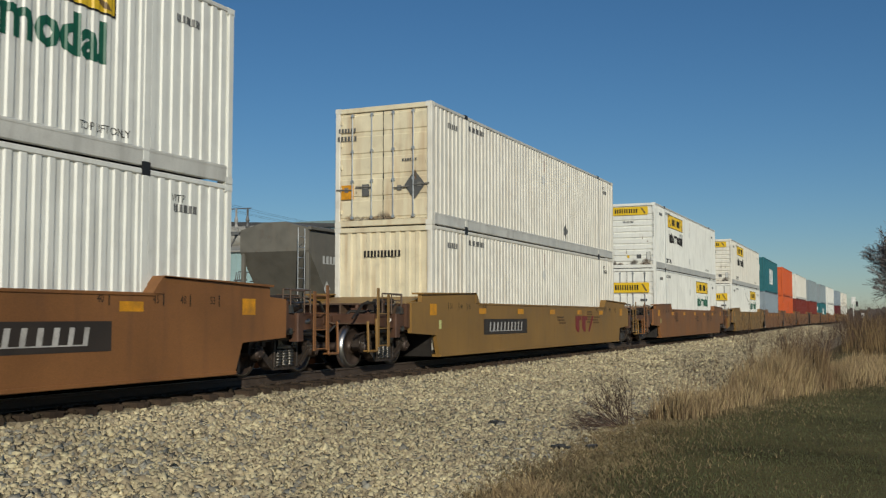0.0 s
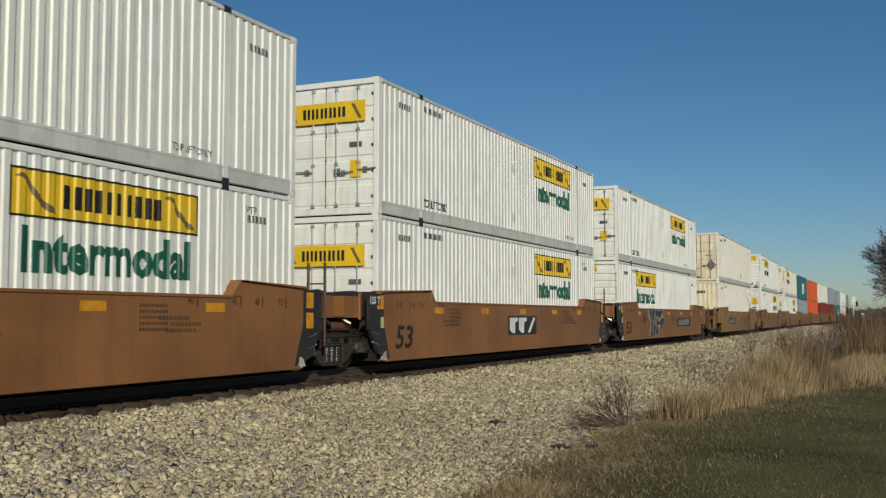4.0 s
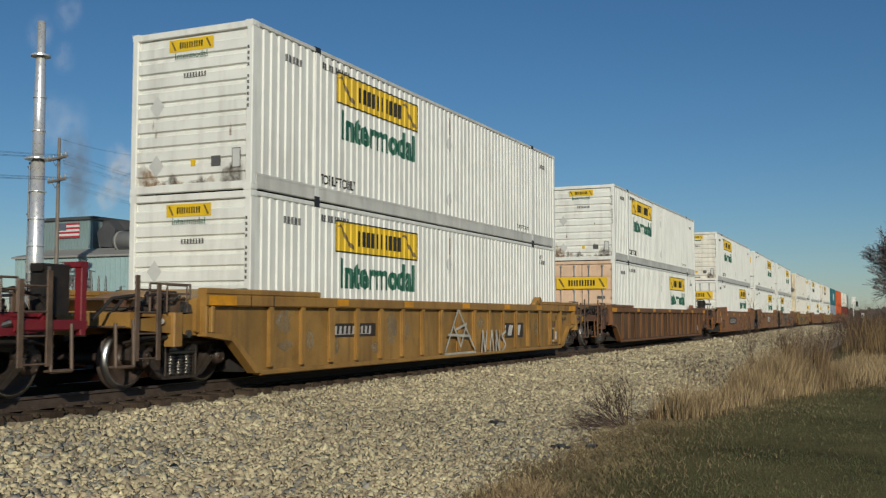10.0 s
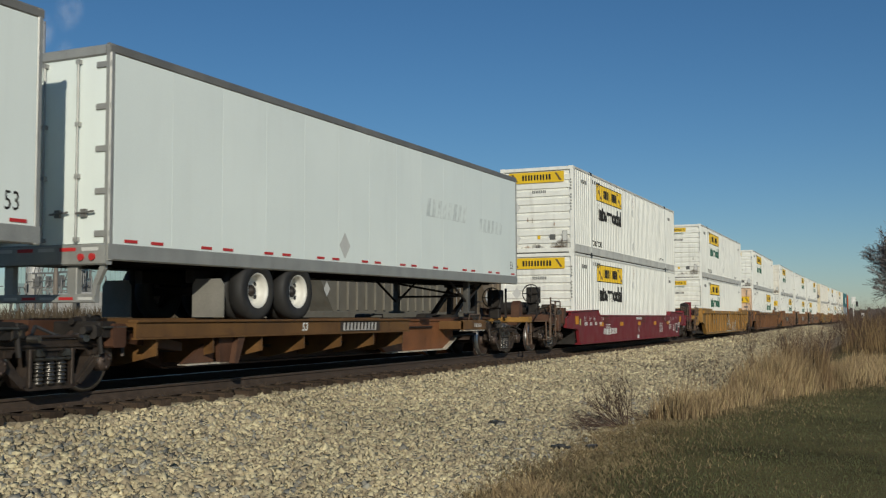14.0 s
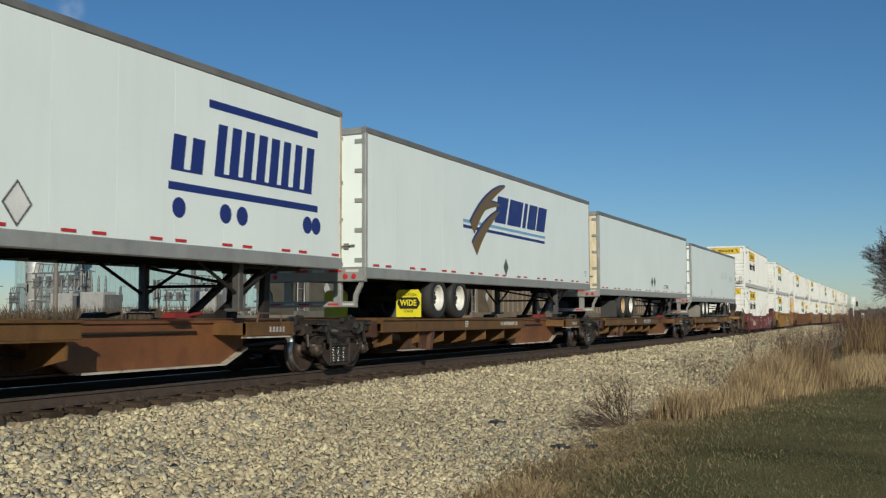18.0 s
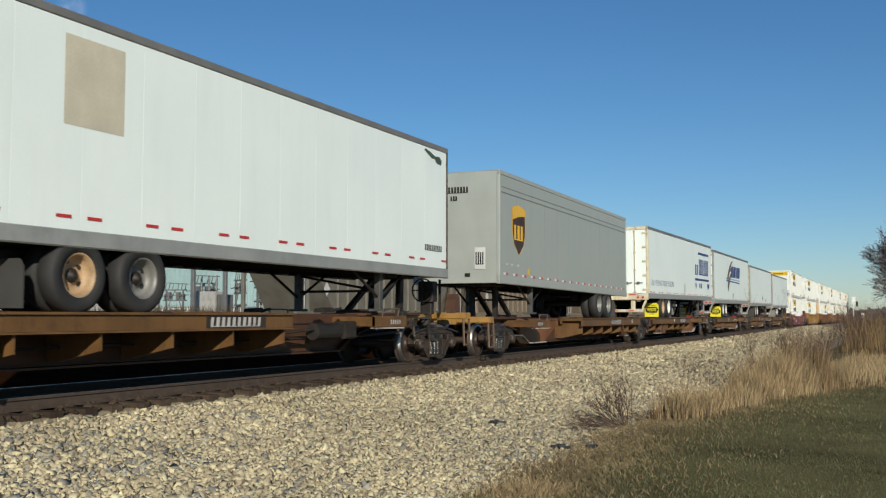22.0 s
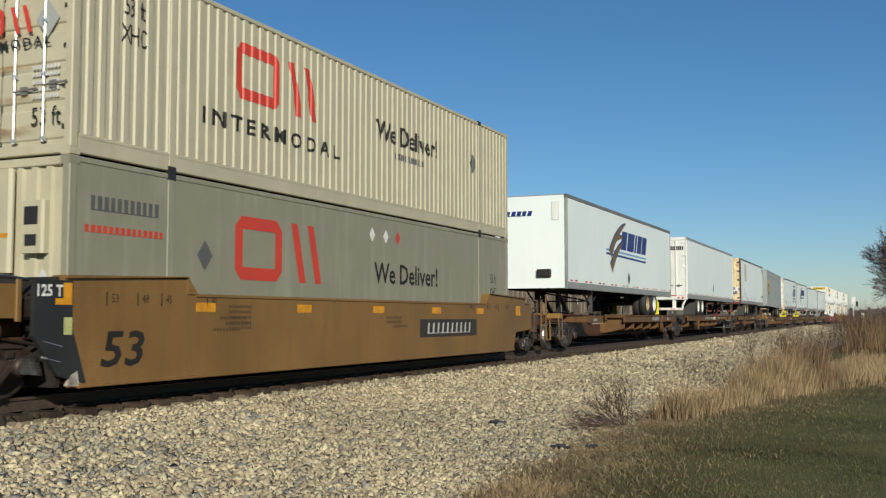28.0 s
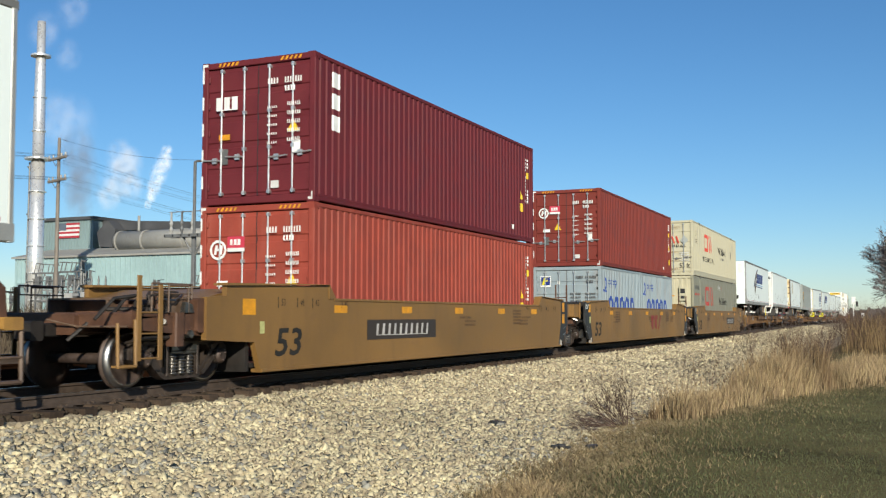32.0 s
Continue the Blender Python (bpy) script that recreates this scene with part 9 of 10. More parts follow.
def hopper(y, paint, L, label):
    car = thing("hopper_car", pose(-10.5, y, 0), label, "railway car", "parked hopper cars")
    h, w = L / 2, 1.55
    part("body", shared(("hopper_body", L), paint, lambda g: (g.prism([(-h + 0.9, 3.5), (-h + 2.9, 1.0), (h - 2.9, 1.0), (h - 0.9, 3.5), (h - 0.9, 4.35), (-h + 0.9, 4.35)], -w, w), g.prism([(-w, 4.35), (w, 4.35), (0.5, 4.62), (-0.5, 4.62)], -h + 0.9, h - 0.9, "y"))), car)
    for i in range(13):
        a = -h + 3.0 + i * (L - 6.0) / 12
        part("rib", shared("hopper_rib", paint, lambda g: g.box(w - 0.005, w + 0.09, -0.05, 0.05, 1.3, 4.35, 0.01)), car, pose(0, a, 0))
    part("top_rail", shared(("hopper_rail", L), paint, lambda g: g.box(w - 0.02, w + 0.12, -h + 0.85, h - 0.85, 4.28, 4.4, 0.015)), car)
    part("side_sill", shared(("hopper_sill", L), paint, lambda g: g.box(w - 0.06, w + 0.08, -h, h, 1.0, 1.25, 0.015)), car)
    for e in (-1, 1):
        for sx in (-1, 1):
            part("end_post", shared("hopper_post", paint, lambda g: g.box(-0.07, 0.07, -0.07, 0.07, 1.0, 3.6, 0.01)), car, pose(sx * (w - 0.1), e * (h - 1.0), 0))
        part("end_ladder", shared(("hopper_ladder", L, e), GALV, lambda g: [rod(g, [(w, e * (h - 0.15), 1.1), (w, e * (h - 0.15), 4.3)], 0.02), rod(g, [(w, e * (h - 0.6), 1.1), (w, e * (h - 0.6), 4.3)], 0.02)] + [rod(g, [(w, e * (h - 0.15), 1.3 + 0.38 * k), (w, e * (h - 0.6), 1.3 + 0.38 * k)], 0.012) for k in range(8)]), car)
        part("end_sill", shared(("hopper_sill_end", L, e), paint, lambda g: g.box(-w, w, *sorted((e * (h - 0.25), e * h)), 0.8, 1.1, 0.02)), car)
        truck(car, e * (h - 1.6))
        WHEELSETS.pop(), WHEELSETS.pop()
    for a, n in ((-h + 2.4, 4), (1.0, 7)):
        decal("marking", bars(n, n * 0.26, 0.3, 0.35), DECAL_PALE, car, ("side", w), a, 3.2)
    decal("placard_holder", diamond(0.3), DECAL_PALE, car, ("side", w), -h + 2.2, 2.1)
    return car


y = 38.9
for k in range(9):
    hopper(y, HOPPER_GREY if k in (0, 4) else HOPPER_BROWN, 15.2, "dark grey covered hopper car parked on the siding" if k in (0, 4) else "brown covered hopper car parked on the siding")
    y += 16.4

# ---------------------------------------------------------------- the works beyond
STACK_STEEL = mat("bright_stack_steel", (0.75, 0.74, 0.71), 0.32, metal=0.6, vary=0.04, streak=0.06, streak_col=(0.4, 0.36, 0.3))
MILL_GREEN = mat("grey_green_mill_sheeting", (0.2, 0.27, 0.27), 0.6, vary=0.12, scale=0.15, grain=4, streak=0.3, streak_col=(0.12, 0.14, 0.14))
MILL_TEAL = mat("pale_teal_mill_sheeting", (0.3, 0.42, 0.42), 0.6, vary=0.1, scale=0.12, grain=4, streak=0.25, streak_col=(0.16, 0.2, 0.2))
MILL_DARK = mat("sooty_roof_sheeting", (0.06, 0.06, 0.062), 0.7, vary=0.3, scale=0.3)
DUCT = mat("dull_duct_steel", (0.3, 0.29, 0.26), 0.55, vary=0.15, scale=0.3, streak=0.3)
POLE_WOOD = mat("weathered_pole_wood", (0.2, 0.17, 0.14), 0.85, vary=0.25, stretch=(3, 3, 0.3))
STRUCT = mat("galvanised_lattice", (0.17, 0.17, 0.165), 0.5, metal=0.3, vary=0.15)
PORCELAIN = mat("grey_insulator", (0.35, 0.34, 0.32), 0.3, vary=0.1)
WIRE = mat("dark_wire", (0.05, 0.05, 0.05), 0.5, vary=0.1)
FLAG_RED = mat("flag_red", (0.35, 0.03, 0.04), 0.7, vary=0.1)
FLAG_WHITE = mat("flag_white", (0.6, 0.58, 0.56), 0.7, vary=0.08)
FLAG_BLUE = mat("flag_blue", (0.09, 0.11, 0.14), 0.7, vary=0.1)


def chimney():
    t = thing("chimney_stack", pose(-104.3, 110, -0.72), "tall shiny steel chimney with flanges and a side ladder", "chimney")
    part("shaft", shared("stack_shaft", STACK_STEEL, lambda g: g.turn([(0, 1.15), (10, 1.1), (24.6, 0.98), (24.6, 0.86), (34, 0.82), (40.5, 0.7), (40.6, 0.62), (45.5, 0.6)], "z", 20), True), t)
    for z, r in ((24.8, 1.9), (40.2, 1.45)):
        part("platform", shared(("stack_platform", z), STACK_STEEL, lambda g: g.turn([(0, 0.7), (0, r), (0.25, r), (0.25, 0.7)], "z", 18, True)), t, pose(0, 0, z))
    for z in (4, 8, 12, 16, 20, 29, 34):
        part("flange", shared(("stack_flange", z), STACK_STEEL, lambda g: g.turn([(0, 0.5), (0, 1.28 if z < 24 else 1.0), (0.14, 1.28 if z < 24 else 1.0), (0.14, 0.5)], "z", 18, True)), t, pose(0, 0, z))
    part("ladder", shared("stack_ladder", STRUCT, lambda g: (rod(g, [(-1.35, -0.4, 2), (-1.2, -0.4, 24.5)], 0.12), rod(g, [(-1.35, 0.1, 2), (-1.2, 0.1, 24.5)], 0.06))), t)
    for z in (9, 16, 23):
        part("bracket", shared("stack_bracket", STRUCT, lambda g: g.prism([(-1.9, 0.9), (-1.0, 0.9), (-1.0, 0.0)], -0.3, 0.3, "y")), t, pose(0, 0, z))


def mill():
    b = thing("mill_building", pose(0, 0, -0.72), "grey-green steelworks hall with flag, duct and sooty roof", "industrial building")
    def ribbed_box(g, x0, x1, y0, y1, z0, z1, n):
        g.box(x0, x1, y0, y1, z0, z1)
        r = Geo()
        for i in range(n):
            x = x0 + (x1 - x0) * (i + 0.5) / n
            r.box(x - 0.08, x + 0.08, y0 - 0.1, y0 - 0.002, z0, z1)
        tagged(part("sheeting_ribs", r.mesh("sheeting_ribs", MILL_GREEN if x0 != -142 else MILL_TEAL), b), kind="stuff")
    part("wall", shared("mill_tower", MILL_GREEN, lambda g: ribbed_box(g, -146, -131.5, 150, 170, 0, 20.6, 20)), b, label="tall grey-green end block")
    part("roof", shared("mill_tower_roof", MILL_DARK, lambda g: g.box(-146.5, -131, 149.5, 170.5, 20.6, 21.2)), b)
    part("wall", shared("mill_hall", MILL_GREEN, lambda g: ribbed_box(g, -131.5, -70, 153, 180, 0, 18.6, 60)), b)
    part("roof", shared("mill_hall_roof", MILL_DARK, lambda g: g.prism([(-131.5, 18.6), (-70, 17.2), (-70, 17.6), (-131.5, 20.6)], 152.5, 180, "y")), b)
    part("roof_monitor", shared("mill_monitor", MILL_DARK, lambda g: (g.box(-122, -112, 158, 166, 18.5, 20.2, 0.2), g.box(-121.5, -112.5, 157.9, 158, 18.9, 19.7))), b)
    part("low_wall", shared("mill_low", MILL_TEAL, lambda g: ribbed_box(g, -142, -62, 141, 150, 0, 12.6, 70)), b, label="pale teal lower bay")
    part("low_roof", shared("mill_low_roof", DUCT, lambda g: g.prism([(140.5, 12.6), (150, 14.6), (150, 14.9), (140.5, 12.95)], -142.5, -61.5)), b)
    part("duct", shared("mill_duct", DUCT, lambda g: (g.tube((-122.5, 147.5, 15.8), (-88, 147.5, 15.8), 1.9, 20), g.tube((-118, 147.5, 15.8), (-118, 147.5, 20.5), 0.25, 8)), True), b, label="large level steel duct")
    for x in (-122, -116, -107, -98, -89):
        part("duct_band", shared("duct_band", DUCT, lambda g: g.turn([(-0.15, 1.85), (-0.15, 2.02), (0.15, 2.02), (0.15, 1.85)], "x", 20, True)), b, pose(x, 147.5, 15.8))
    part("dark_opening", shared("mill_opening", MILL_DARK, lambda g: g.prism([(-129.5, 15.2), (-126.4, 15.0), (-125.6, 18.4), (-127.5, 20.2), (-130.3, 18.0)], 149.7, 152.9, "y")), b, label="sooty opening under the roof")
    for x in (-139, -132):
        part("door", shared("mill_door", MILL_GREEN, lambda g: g.box(-2.2, 2.2, 140.85, 141, 0, 8.0)), b, pose(x, 0, 0), "darker green sheet door")
    part("sign", shared("mill_sign", LETTER_WHITE, lambda g: g.box(-139.5, -135.5, 149.75, 149.85, 13.7, 14.5)), b)
    f = thing("flag", pose(-140.6, 149.7, 16.4), "large striped flag hung flat on the mill wall", "flag")
    for i in range(7):
        part("stripe", shared(("flag_stripe", i % 2), FLAG_RED if i % 2 == 0 else FLAG_WHITE, lambda g: g.box(0, 5.9, 0, 0.06, 0, 0.42)), f, pose(0, 0, i * 0.42))
    part("canton", shared("flag_canton", FLAG_BLUE, lambda g: g.box(0, 2.5, -0.03, 0.05, 1.5, 2.94)), f)


def power_pole(x, y, h, label):
    p = thing("power_pole", pose(x, y, -0.72), label, "utility pole", "power poles")
    part("pole", shared(("power_pole", h), POLE_WOOD, lambda g: g.tube((0, 0, 0), (0, 0, h), 0.24, 10, 0.14)), p)
    for z in (h - 2.1, h - 4.3):
        a = part("crossarm", shared("crossarm", POLE_WOOD, lambda g: g.box(-1.9, 1.9, -0.1, 0.1, -0.12, 0.12, 0.02)), p, pose(0, -0.2, z, 0, 0, -20))
        for u in (-1.8, -0.9, 0.9, 1.8):
            part("insulator", shared("insulator", PORCELAIN, lambda g: g.turn([(0, 0.05), (0.08, 0.14), (0.16, 0.06), (0.24, 0.12), (0.34, 0.05)], "z", 10), True), a, pose(u, 0, 0.12))
        part("brace", shared("arm_brace", STRUCT, lambda g: rod(g, [(-0.9, -0.1, 0), (0, -0.1, -0.8), (0.9, -0.1, 0)], 0.03)), p, pose(0, -0.25, z, 0, 0, -20))


def wire(name, a, b, sag):
    g = Geo()
    a, b = Vector(a), Vector(b)
    ps = [a.lerp(b, i / 14) - Vector((0, 0, sag * 4 * (i / 14) * (1 - i / 14))) for i in range(15)]
    rod(g, ps, 0.014)
    ob = new("power_line", g.mesh("power_line", WIRE))
    tagged(ob, "thin dark overhead power line", "cable", "power lines")


def gantry():
    t = thing("switchyard_gantry", pose(0, 0, -0.72), "grey steel switchyard gantry with insulators", "substation")
    Y = 80.0
    xs = (-52.0, -48.2)
    for x in xs:
        part("mast", shared("gantry_mast", STRUCT, lambda g: (g.box(-0.18, 0.18, -0.18, 0.18, 0, 9.6, 0.02), g.box(-0.12, 0.12, -0.12, 0.12, 9.6, 17, 0.02))), t, pose(x, Y, 0))
        part("knee_brace", shared("gantry_knee", STRUCT, lambda g: (rod(g, [(0, 0, 7.6), (-1.3, 0, 9.6)], 0.09), rod(g, [(0, 0, 7.6), (1.3, 0, 9.6)], 0.09))), t, pose(x, Y, 0))
    part("top_beam", shared("gantry_top", STRUCT, lambda g: rod(g, [(xs[0], Y, 17), (xs[1], Y, 17.15)], 0.1)), t)
    part("beam", shared("gantry_beam", STRUCT, lambda g: (g.box(-55.2, -45.2, Y - 0.6, Y - 0.45, 9.55, 9.85), g.box(-55.2, -45.2, Y + 0.45, Y + 0.6, 9.55, 9.85), [g.box(-55.2 + i, -55.05 + i, Y - 0.6, Y + 0.6, 9.6, 9.8) for i in range(10)])), t)
    for i in range(8):
        x = -54.8 + i * 1.3
        part("switch", shared(("gantry_switch", i % 2), STRUCT if i % 2 else PORCELAIN, lambda g: (g.box(-0.07, 0.07, -0.07, 0.07, 0, 2.3), g.turn([(0.2, 0.1), (0.5, 0.2), (0.8, 0.1), (1.1, 0.2), (1.5, 0.1)], "z", 8))), t, pose(x, Y, 9.85))
    part("bus_bar", shared("gantry_bus", STRUCT, lambda g: rod(g, [(-55, Y, 12.1), (-45.3, Y, 12.1)], 0.05)), t)


def switchyard():
    """Racks of low switchgear between the siding and the mill."""
    rnd = random.Random(33)
    grp = "switchgear in the yard"
    def rack(g):
        for x in (-1.6, 1.6):
            g.box(x - 0.1, x + 0.1, -0.1, 0.1, 0, 5.2)
        for z in (2.6, 3.8, 5.1):
            g.box(-2.2, 2.2, -0.09, 0.09, z, z + 0.16)
        for x in (-1.9, -1.2, -0.5, 0.5, 1.2, 1.9):
            g.tube((x, 0, 3.9), (x, 0, 4.7), 0.1, 6)
            g.tube((x, 0, 5.2), (x + 0.3, 0, 6.0), 0.06, 6)
        g.tube((-1.9, 0.4, 6.1), (2.2, 0.4, 5.9), 0.05, 6)
        g.tube((-2.6, -0.3, 4.4), (2.9, -0.3, 4.55), 0.05, 6)
        for x in (-1.1, 0.7):
            g.box(x - 0.3, x + 0.3, -0.25, 0.25, 4.0, 4.9)
        rod(g, [(-1.6, 0, 2.6), (0, 0, 5.1), (1.6, 0, 2.6)], 0.06)
        rod(g, [(-1.6, 0, 0.2), (1.6, 0, 2.5), (-1.6, 0, 2.6)], 0.05)
    me = shared("switch_rack", STRUCT, rack)
    for i in range(26):
        x, y = -96 + 3.2 * i + rnd.uniform(-1, 1), 92 + rnd.uniform(-6, 6)
        w = thing("switch_rack", pose(x, y, -0.72, 0, 0, rnd.uniform(-70, 70)) @ Matrix.Diagonal((rnd.uniform(0.6, 1.3), 1, rnd.uniform(0.85, 1.45), 1)), "grey steel rack of switchgear and insulators", "switchgear", grp)
        part("rack", me, w)
        part("control_box", shared("yard_box", PORCELAIN, lambda g: g.box(-0.6, 0.6, -0.9, -0.2, 0.2, 1.9, 0.04)), w)
    for i in range(7):
        x = -96 + 10.5 * i + rnd.uniform(-2, 2)
        tr = thing("transformer", pose(x, 84 + rnd.uniform(-3, 3), -0.72) @ Matrix.Diagonal((1.2, 1.2, 1.55, 1)), "pale grey transformer with cooling fins and bushings", "transformer", "transformers in the yard")
        part("tank", shared("transformer_tank", PORCELAIN, lambda g: g.box(-1.3, 1.3, -0.8, 0.8, 0.3, 2.8, 0.08)), tr)
        part("radiator", shared("transformer_fins", STRUCT, lambda g: [g.box(1.35 + 0.16 * k, 1.41 + 0.16 * k, -0.7, 0.7, 0.6, 2.6) for k in range(5)]), tr)
        for u in (-0.8, 0, 0.8):
            part("bushing", shared("bushing", STRUCT, lambda g: g.turn([(0, 0.09), (0.15, 0.13), (0.3, 0.07), (0.45, 0.12), (0.6, 0.06), (0.75, 0.1), (1.1, 0.03)], "z", 8), True), tr, pose(u, 0, 2.8))
    fence = thing("fence", pose(0, 64, -0.72), "grey chain-link yard fence with steel posts", "fence")
    for i in range(12):
        part("post", shared("fence_post", STRUCT, lambda g: g.tube((0, 0, 0), (0, 0, 1.9), 0.035, 6)), fence, pose(-95 + 8.6 * i, 0, 0))
    for z in (0.3, 1.1, 1.85):
        part("rail", shared("fence_rail", STRUCT, lambda g: g.tube((-95, 0, 0), (6.4 - 5, 0, 0), 0.025, 5)), fence, pose(0, 0, z))
    for i in range(9):
        x = -88 + 6.5 * i + rnd.uniform(-2, 2)
        s = thing("site_cabin", pose(x, 112 + rnd.uniform(-5, 5), -0.72), "small pale site cabin with dark windows", "cabin", "site cabins")
        wd = rnd.choice((4.0, 6.0))
        part("body", shared(("cabin", wd), FLAG_WHITE, lambda g: g.box(-wd / 2, wd / 2, -1.2, 1.2, 0.2, 2.9, 0.05)), s)
        part("roof", shared(("cabin_roof", wd), DUCT, lambda g: g.box(-wd / 2 - 0.1, wd / 2 + 0.1, -1.3, 1.3, 2.9, 3.05)), s)
        for u in (-1, 1):
            part("window", shared("cabin_window", MILL_DARK, lambda g: g.box(-0.5, 0.5, -1.24, -1.19, 1.4, 2.3)), s, pose(u, 0, 0))


BRUSH = mat("brown_brush", (0.09, 0.068, 0.045), 0.9, spec=0.1, vary=0.25, island=0.2, scale=0.8)


def on_waste(r):
    y = 18 + 60 * r.random()
    k = noise.noise(Vector((y * 0.15, 2.0, r.random())))
    return -14.8 - 34 * r.random() ** 1.3, y, -0.72, 0.8 + 0.5 * k


blades("dry_weeds", 12000, on_waste, 0.75, 0.03, BRUSH, "brown dry weeds on the waste ground beyond the siding", 31, 0.25)


def on_brush(r):
    x = -62 + 46 * r.random()
    k = noise.noise(Vector((x * 0.12, 5.0, 0.0)))
    return x, 52 + 22 * r.random(), -0.72, 0.75 + 0.6 * k


blades("dry_brush", 15000, on_brush, 2.8, 0.05, BRUSH, "tall brown brush in front of the switchyard", 32, 0.2)
chimney()
mill()
power_pole(-64.8, 75, 19.5, "tall weathered wooden power pole with two crossarms")
power_pole(-78, 130, 15.0, "smaller weathered wooden power pole near the mill")
power_pole(-72, 128, 14.0, "smaller weathered wooden power pole near the mill")
power_pole(-58, 160, 17.0, "weathered wooden power pole beyond the switchyard")
for u in (-1.8, -0.9, 0.9, 1.8):
    for z in (16.9, 14.7):
        wire("power_line", (-64.8 + u * 0.94, 75, z), (-58 + u * 0.94, 160, z - 2), 2.5)
        wire("power_line", (-64.8 + u * 0.94, 75, z), (-75 + u * 0.94, 10, z), 1.5)
wire("power_line", (-64.8, 75, 18.7), (-48.2, 80, 16.3), 0.8)
gantry()
switchyard()

# far signal cabinets by the bend and a low band of woods on the horizon
cab = thing("signal_mast", pose(0.9, 246, -0.72), "white signal mast and cabinet far beside the bend", "railway signal")
part("mast", shared("signal_mast", LETTER_WHITE, lambda g: (g.box(-0.12, 0.12, -0.12, 0.12, 0, 4.6, 0.03), g.box(-0.45, 0.45, -0.3, 0.3, 4.6, 6.2, 0.08), g.box(1.6, 2.2, -0.5, 0.5, 0, 2.6, 0.05))), cab)
part("head", shared("signal_head", BLACK, lambda g: g.box(0.5, 0.95, -0.3, 0.3, 4.0, 5.2, 0.05)), cab)
WOODS = mat("far_winter_woods", (0.1, 0.085, 0.075), 0.9, vary=0.3, scale=0.05, grain=0.6)


def woods():
    rnd = random.Random(9)
    vs, fs = [], []
    for row in range(3):
        x = -900
        while x < 900:
            w, h = rnd.uniform(4, 10), rnd.uniform(5, 10)
            y = 950 + row * 40 + rnd.uniform(-10, 10)
            o = len(vs)
            m = 7
            for i in range(m):
                u = i / (m - 1)
                vs += [(x + w * u, y, -1), (x + w * u, y + 3 * math.sin(3.14 * u), h * (0.35 + 0.65 * math.sin(3.14 * u)) * rnd.uniform(0.85, 1.1))]
            fs += [(o + 2 * i, o + 2 * i + 2, o + 2 * i + 3, o + 2 * i + 1) for i in range(m - 1)]
            x += w * 0.35
    me = bpy.data.meshes.new("woods")
    me.from_pydata(vs, [], fs)
    me.materials.append(WOODS)
    tagged(new("backdrop_woods", me), "low line of bare woods on the horizon", "woods", kind="stuff")


woods()


# ---------------------------------------------------------------- smoke: soft flattened lumps that drift
def smoke_mat(name, col, alpha, tear=0.3):
    """Dense in the middle of a lump, torn by noise, thinning out to nothing at its rim."""
    m = bpy.data.materials.new(name)
    m.use_nodes = True
    n, l = m.node_tree.nodes, m.node_tree.links
    b = n["Principled BSDF"]
    b.inputs["Base Color"].default_value, b.inputs["Roughness"].default_value, b.inputs["Specular IOR Level"].default_value = (*col, 1), 1.0, 0.0
    tc, t, d, r, k, q = (n.new("ShaderNode" + i) for i in ("TexCoord", "TexNoise", "VectorMath", "MapRange", "MapRange", "Math"))
    t.inputs["Scale"].default_value, t.inputs["Detail"].default_value = tear, 4
    oi, sc, ad = n.new("ShaderNodeObjectInfo"), n.new("ShaderNodeVectorMath"), n.new("ShaderNodeVectorMath")
    sc.operation, ad.operation = "SCALE", "ADD"
    sc.inputs[0].default_value = (41.0, 13.0, 67.0)
    l.new(oi.outputs["Random"], sc.inputs["Scale"])
    l.new(tc.outputs["Object"], ad.inputs[0])
    l.new(sc.outputs[0], ad.inputs[1])
    l.new(ad.outputs[0], t.inputs["Vector"])
    k.inputs[1].default_value, k.inputs[2].default_value, k.inputs[3].default_value, k.inputs[4].default_value = 0.3, 0.78, 0.0, alpha
    l.new(t.outputs["Fac"], k.inputs[0])
    d.operation = "DISTANCE"
    d.inputs[1].default_value = (0.5, 0.0, 0.5)
    f = n.new("ShaderNodeVectorMath")
    f.operation = "MULTIPLY"
    f.inputs[1].default_value = (1, 0, 1)
    l.new(tc.outputs["Generated"], f.inputs[0])
    l.new(f.outputs[0], d.inputs[0])
    r.interpolation_type = "SMOOTHSTEP"
    r.inputs[1].default_value, r.inputs[2].default_value, r.inputs[3].default_value, r.inputs[4].default_value = 0.5, 0.12, 0.0, 1.0
    l.new(d.outputs["Value"], r.inputs[0])
    q.operation = "MULTIPLY"
    l.new(r.outputs[0], q.inputs[0])
    l.new(k.outputs[0], q.inputs[1])
    l.new(q.outputs[0], b.inputs["Alpha"])
    return m


STEAM = smoke_mat("white_steam", (0.66, 0.66, 0.68), 0.38)
SMOKE = smoke_mat("blue_grey_smoke", (0.2, 0.22, 0.27), 0.44)
PLUME = smoke_mat("dense_white_steam", (0.8, 0.8, 0.8), 0.5, 1.1)
HAZE = smoke_mat("thin_steam", (0.78, 0.78, 0.8), 0.12)
PUFFS = []


def lump(r, material):
    bm = bmesh.new()
    bmesh.ops.create_icosphere(bm, subdivisions=3, radius=1.0)
    for v in bm.verts:
        v.co = Vector((v.co.x * r, v.co.y * r * 0.12, v.co.z * r * 1.2))
    me = bpy.data.meshes.new("smoke_puff")
    bm.to_mesh(me)
    bm.free()
    for p in me.polygons:
        p.use_smooth = True
    me.materials.append(material)
    return me


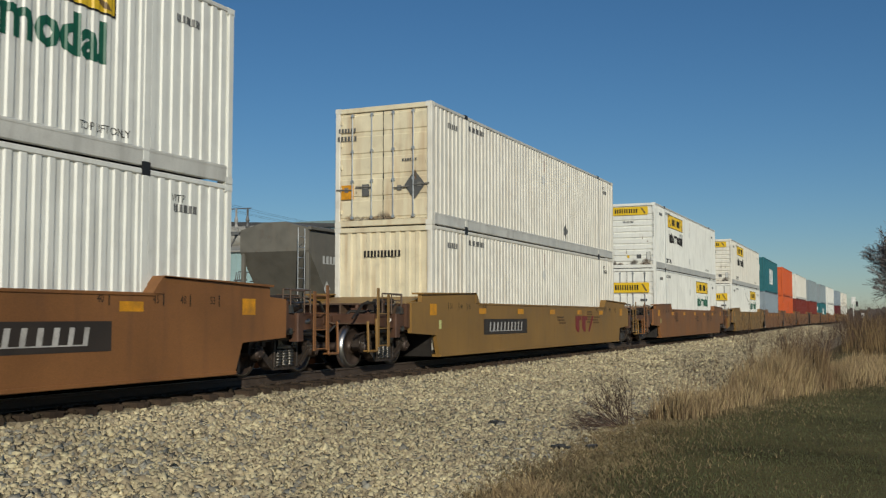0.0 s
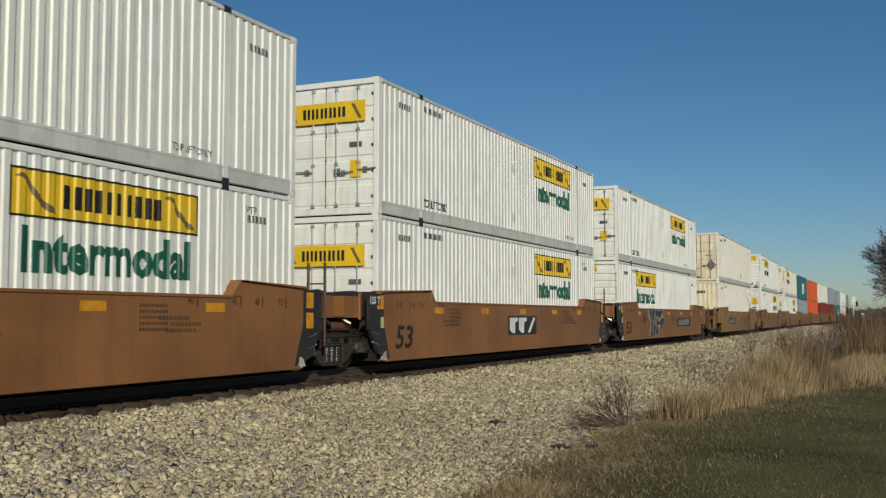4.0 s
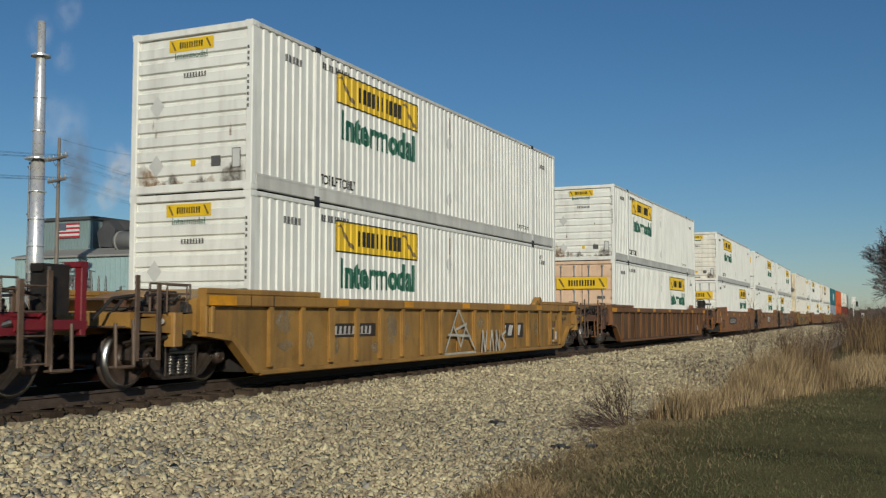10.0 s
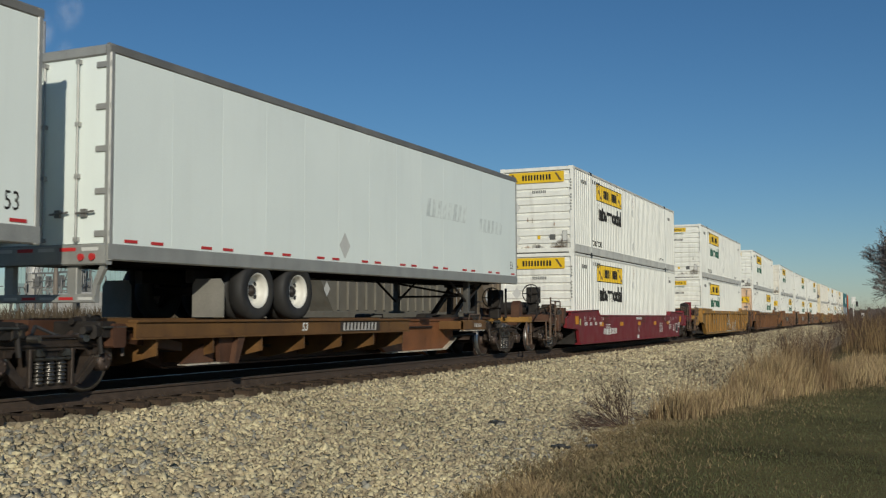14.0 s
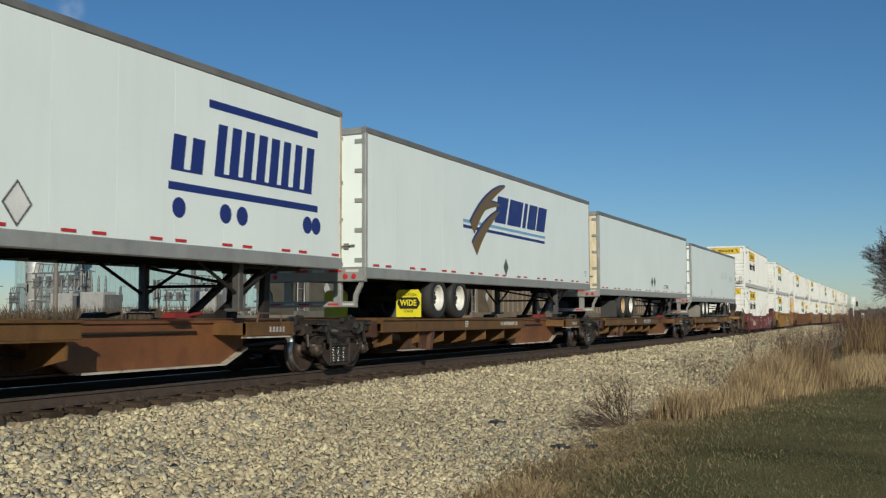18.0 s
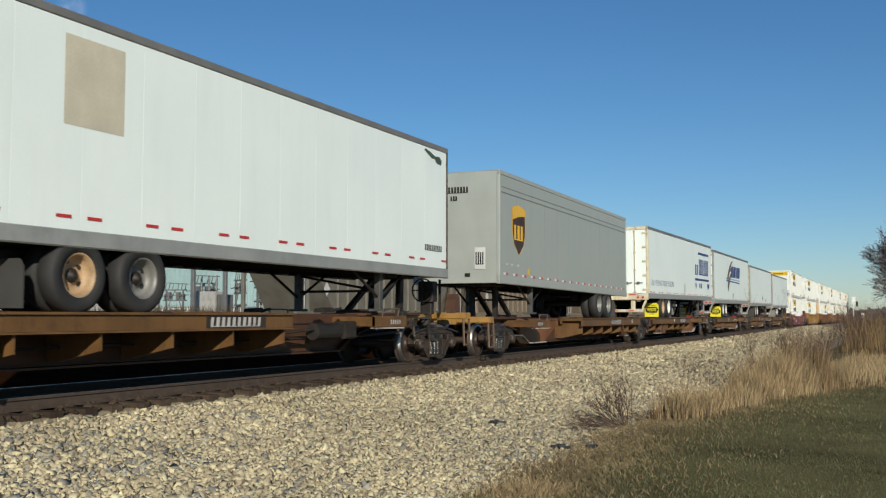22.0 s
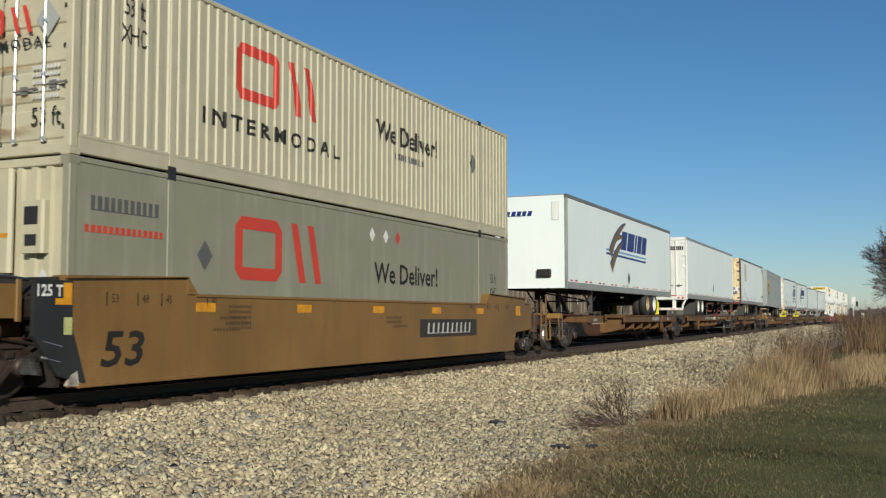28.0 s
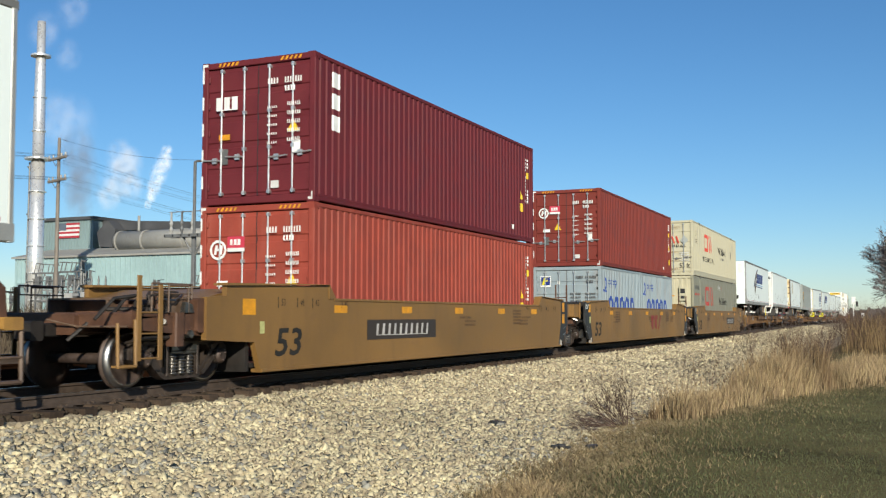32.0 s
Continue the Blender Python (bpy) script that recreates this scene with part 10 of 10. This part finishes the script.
def puff(x, y, z, r, material, drift, label):
    p = new("smoke_puff", lump(r, material))
    p.matrix_basis = pose(x, y, z)
    tagged(p, label, "smoke", "smoke over the mill")
    PUFFS.append((p, (x, y, z), drift))


for x, y, z, r, m, dr in [
        (-116.0, 147.5, 21.6, 0.9, PLUME, (0.0, 0.01)), (-115.7, 147.8, 23.2, 1.3, PLUME, (0.01, 0.01)), (-115.2, 148, 25.0, 1.8, PLUME, (0.01, 0.01)), (-114.6, 148.5, 27.2, 2.1, PLUME, (0.01, 0.02)), (-114.0, 149, 29.4, 2.0, PLUME, (0.02, 0.02)), (-113.4, 149, 31.2, 1.5, PLUME, (0.02, 0.02)),
        (-153.0, 168, 26.0, 4.2, SMOKE, (0.02, 0.02)), (-154.0, 169, 29.5, 5.2, SMOKE, (0.02, 0.02)), (-155.5, 170, 33.5, 5.6, SMOKE, (0.03, 0.02)), (-157.5, 171, 38.0, 5.6, SMOKE, (0.03, 0.03)), (-160, 172, 44, 7, HAZE, (0.04, 0.03)),
        (-150.5, 174, 28.0, 3.8, STEAM, (0.03, 0.02)), (-148.0, 174, 31.0, 4.4, STEAM, (0.03, 0.02)), (-146.0, 175, 34.5, 4.0, STEAM, (0.04, 0.02)), (-145.0, 175, 29.5, 3.4, STEAM, (0.03, 0.02)), (-149.5, 176, 36.5, 4.0, STEAM, (0.04, 0.03)), 
        (-174, 180, 48, 7, HAZE, (0.05, 0.02)), (-170, 180, 63, 4, HAZE, (0.06, 0.02)), (-169, 180, 74, 5, HAZE, (0.06, 0.02)), (-178, 180, 70, 5, HAZE, (0.06, 0.02))]:
    puff(x, y, z, r, m, dr, "white steam puff drifting over the mill" if m is not SMOKE else "blue-grey smoke puff drifting over the mill")


# ---------------------------------------------------------------- what moves
def motions():
    for ob, s, z, turn, tilt in TRAIN:
        walk(ob, [(t, on_track(s + d, 0, z, turn) @ pose(0, 0, 0, tilt)) for t, d in enumerate(RUN)])
    for p, (x, y, z), (vx, vz) in PUFFS:
        walk(p, [(t, pose(x + vx * (t - 16), y, z + vz * (t - 16), 0, 0, 0.5 * t)) for t in range(0, 33, 4)])
    # the wheels roll: one wheelset of each axle is keyed, the others turn with it
    done = {}
    for w, sy in WHEELSETS:
        if sy not in done:
            rows = []
            for k in range(0, 961):
                t = k / 30
                i = min(int(t), 31)
                d = RUN[i] + (RUN[i + 1] - RUN[i]) * (t - i)
                rows.append((t, pose(0, sy * 0.89, WHEEL_R) @ Matrix.Rotation(-d / WHEEL_R, 4, "X")))
            walk(w, rows)
            done[sy] = w
        else:
            w.rotation_mode = "QUATERNION"
            a = w.animation_data_create()
            a.action = done[sy].animation_data.action
            a.action_slot = done[sy].animation_data.action_slot


motions()
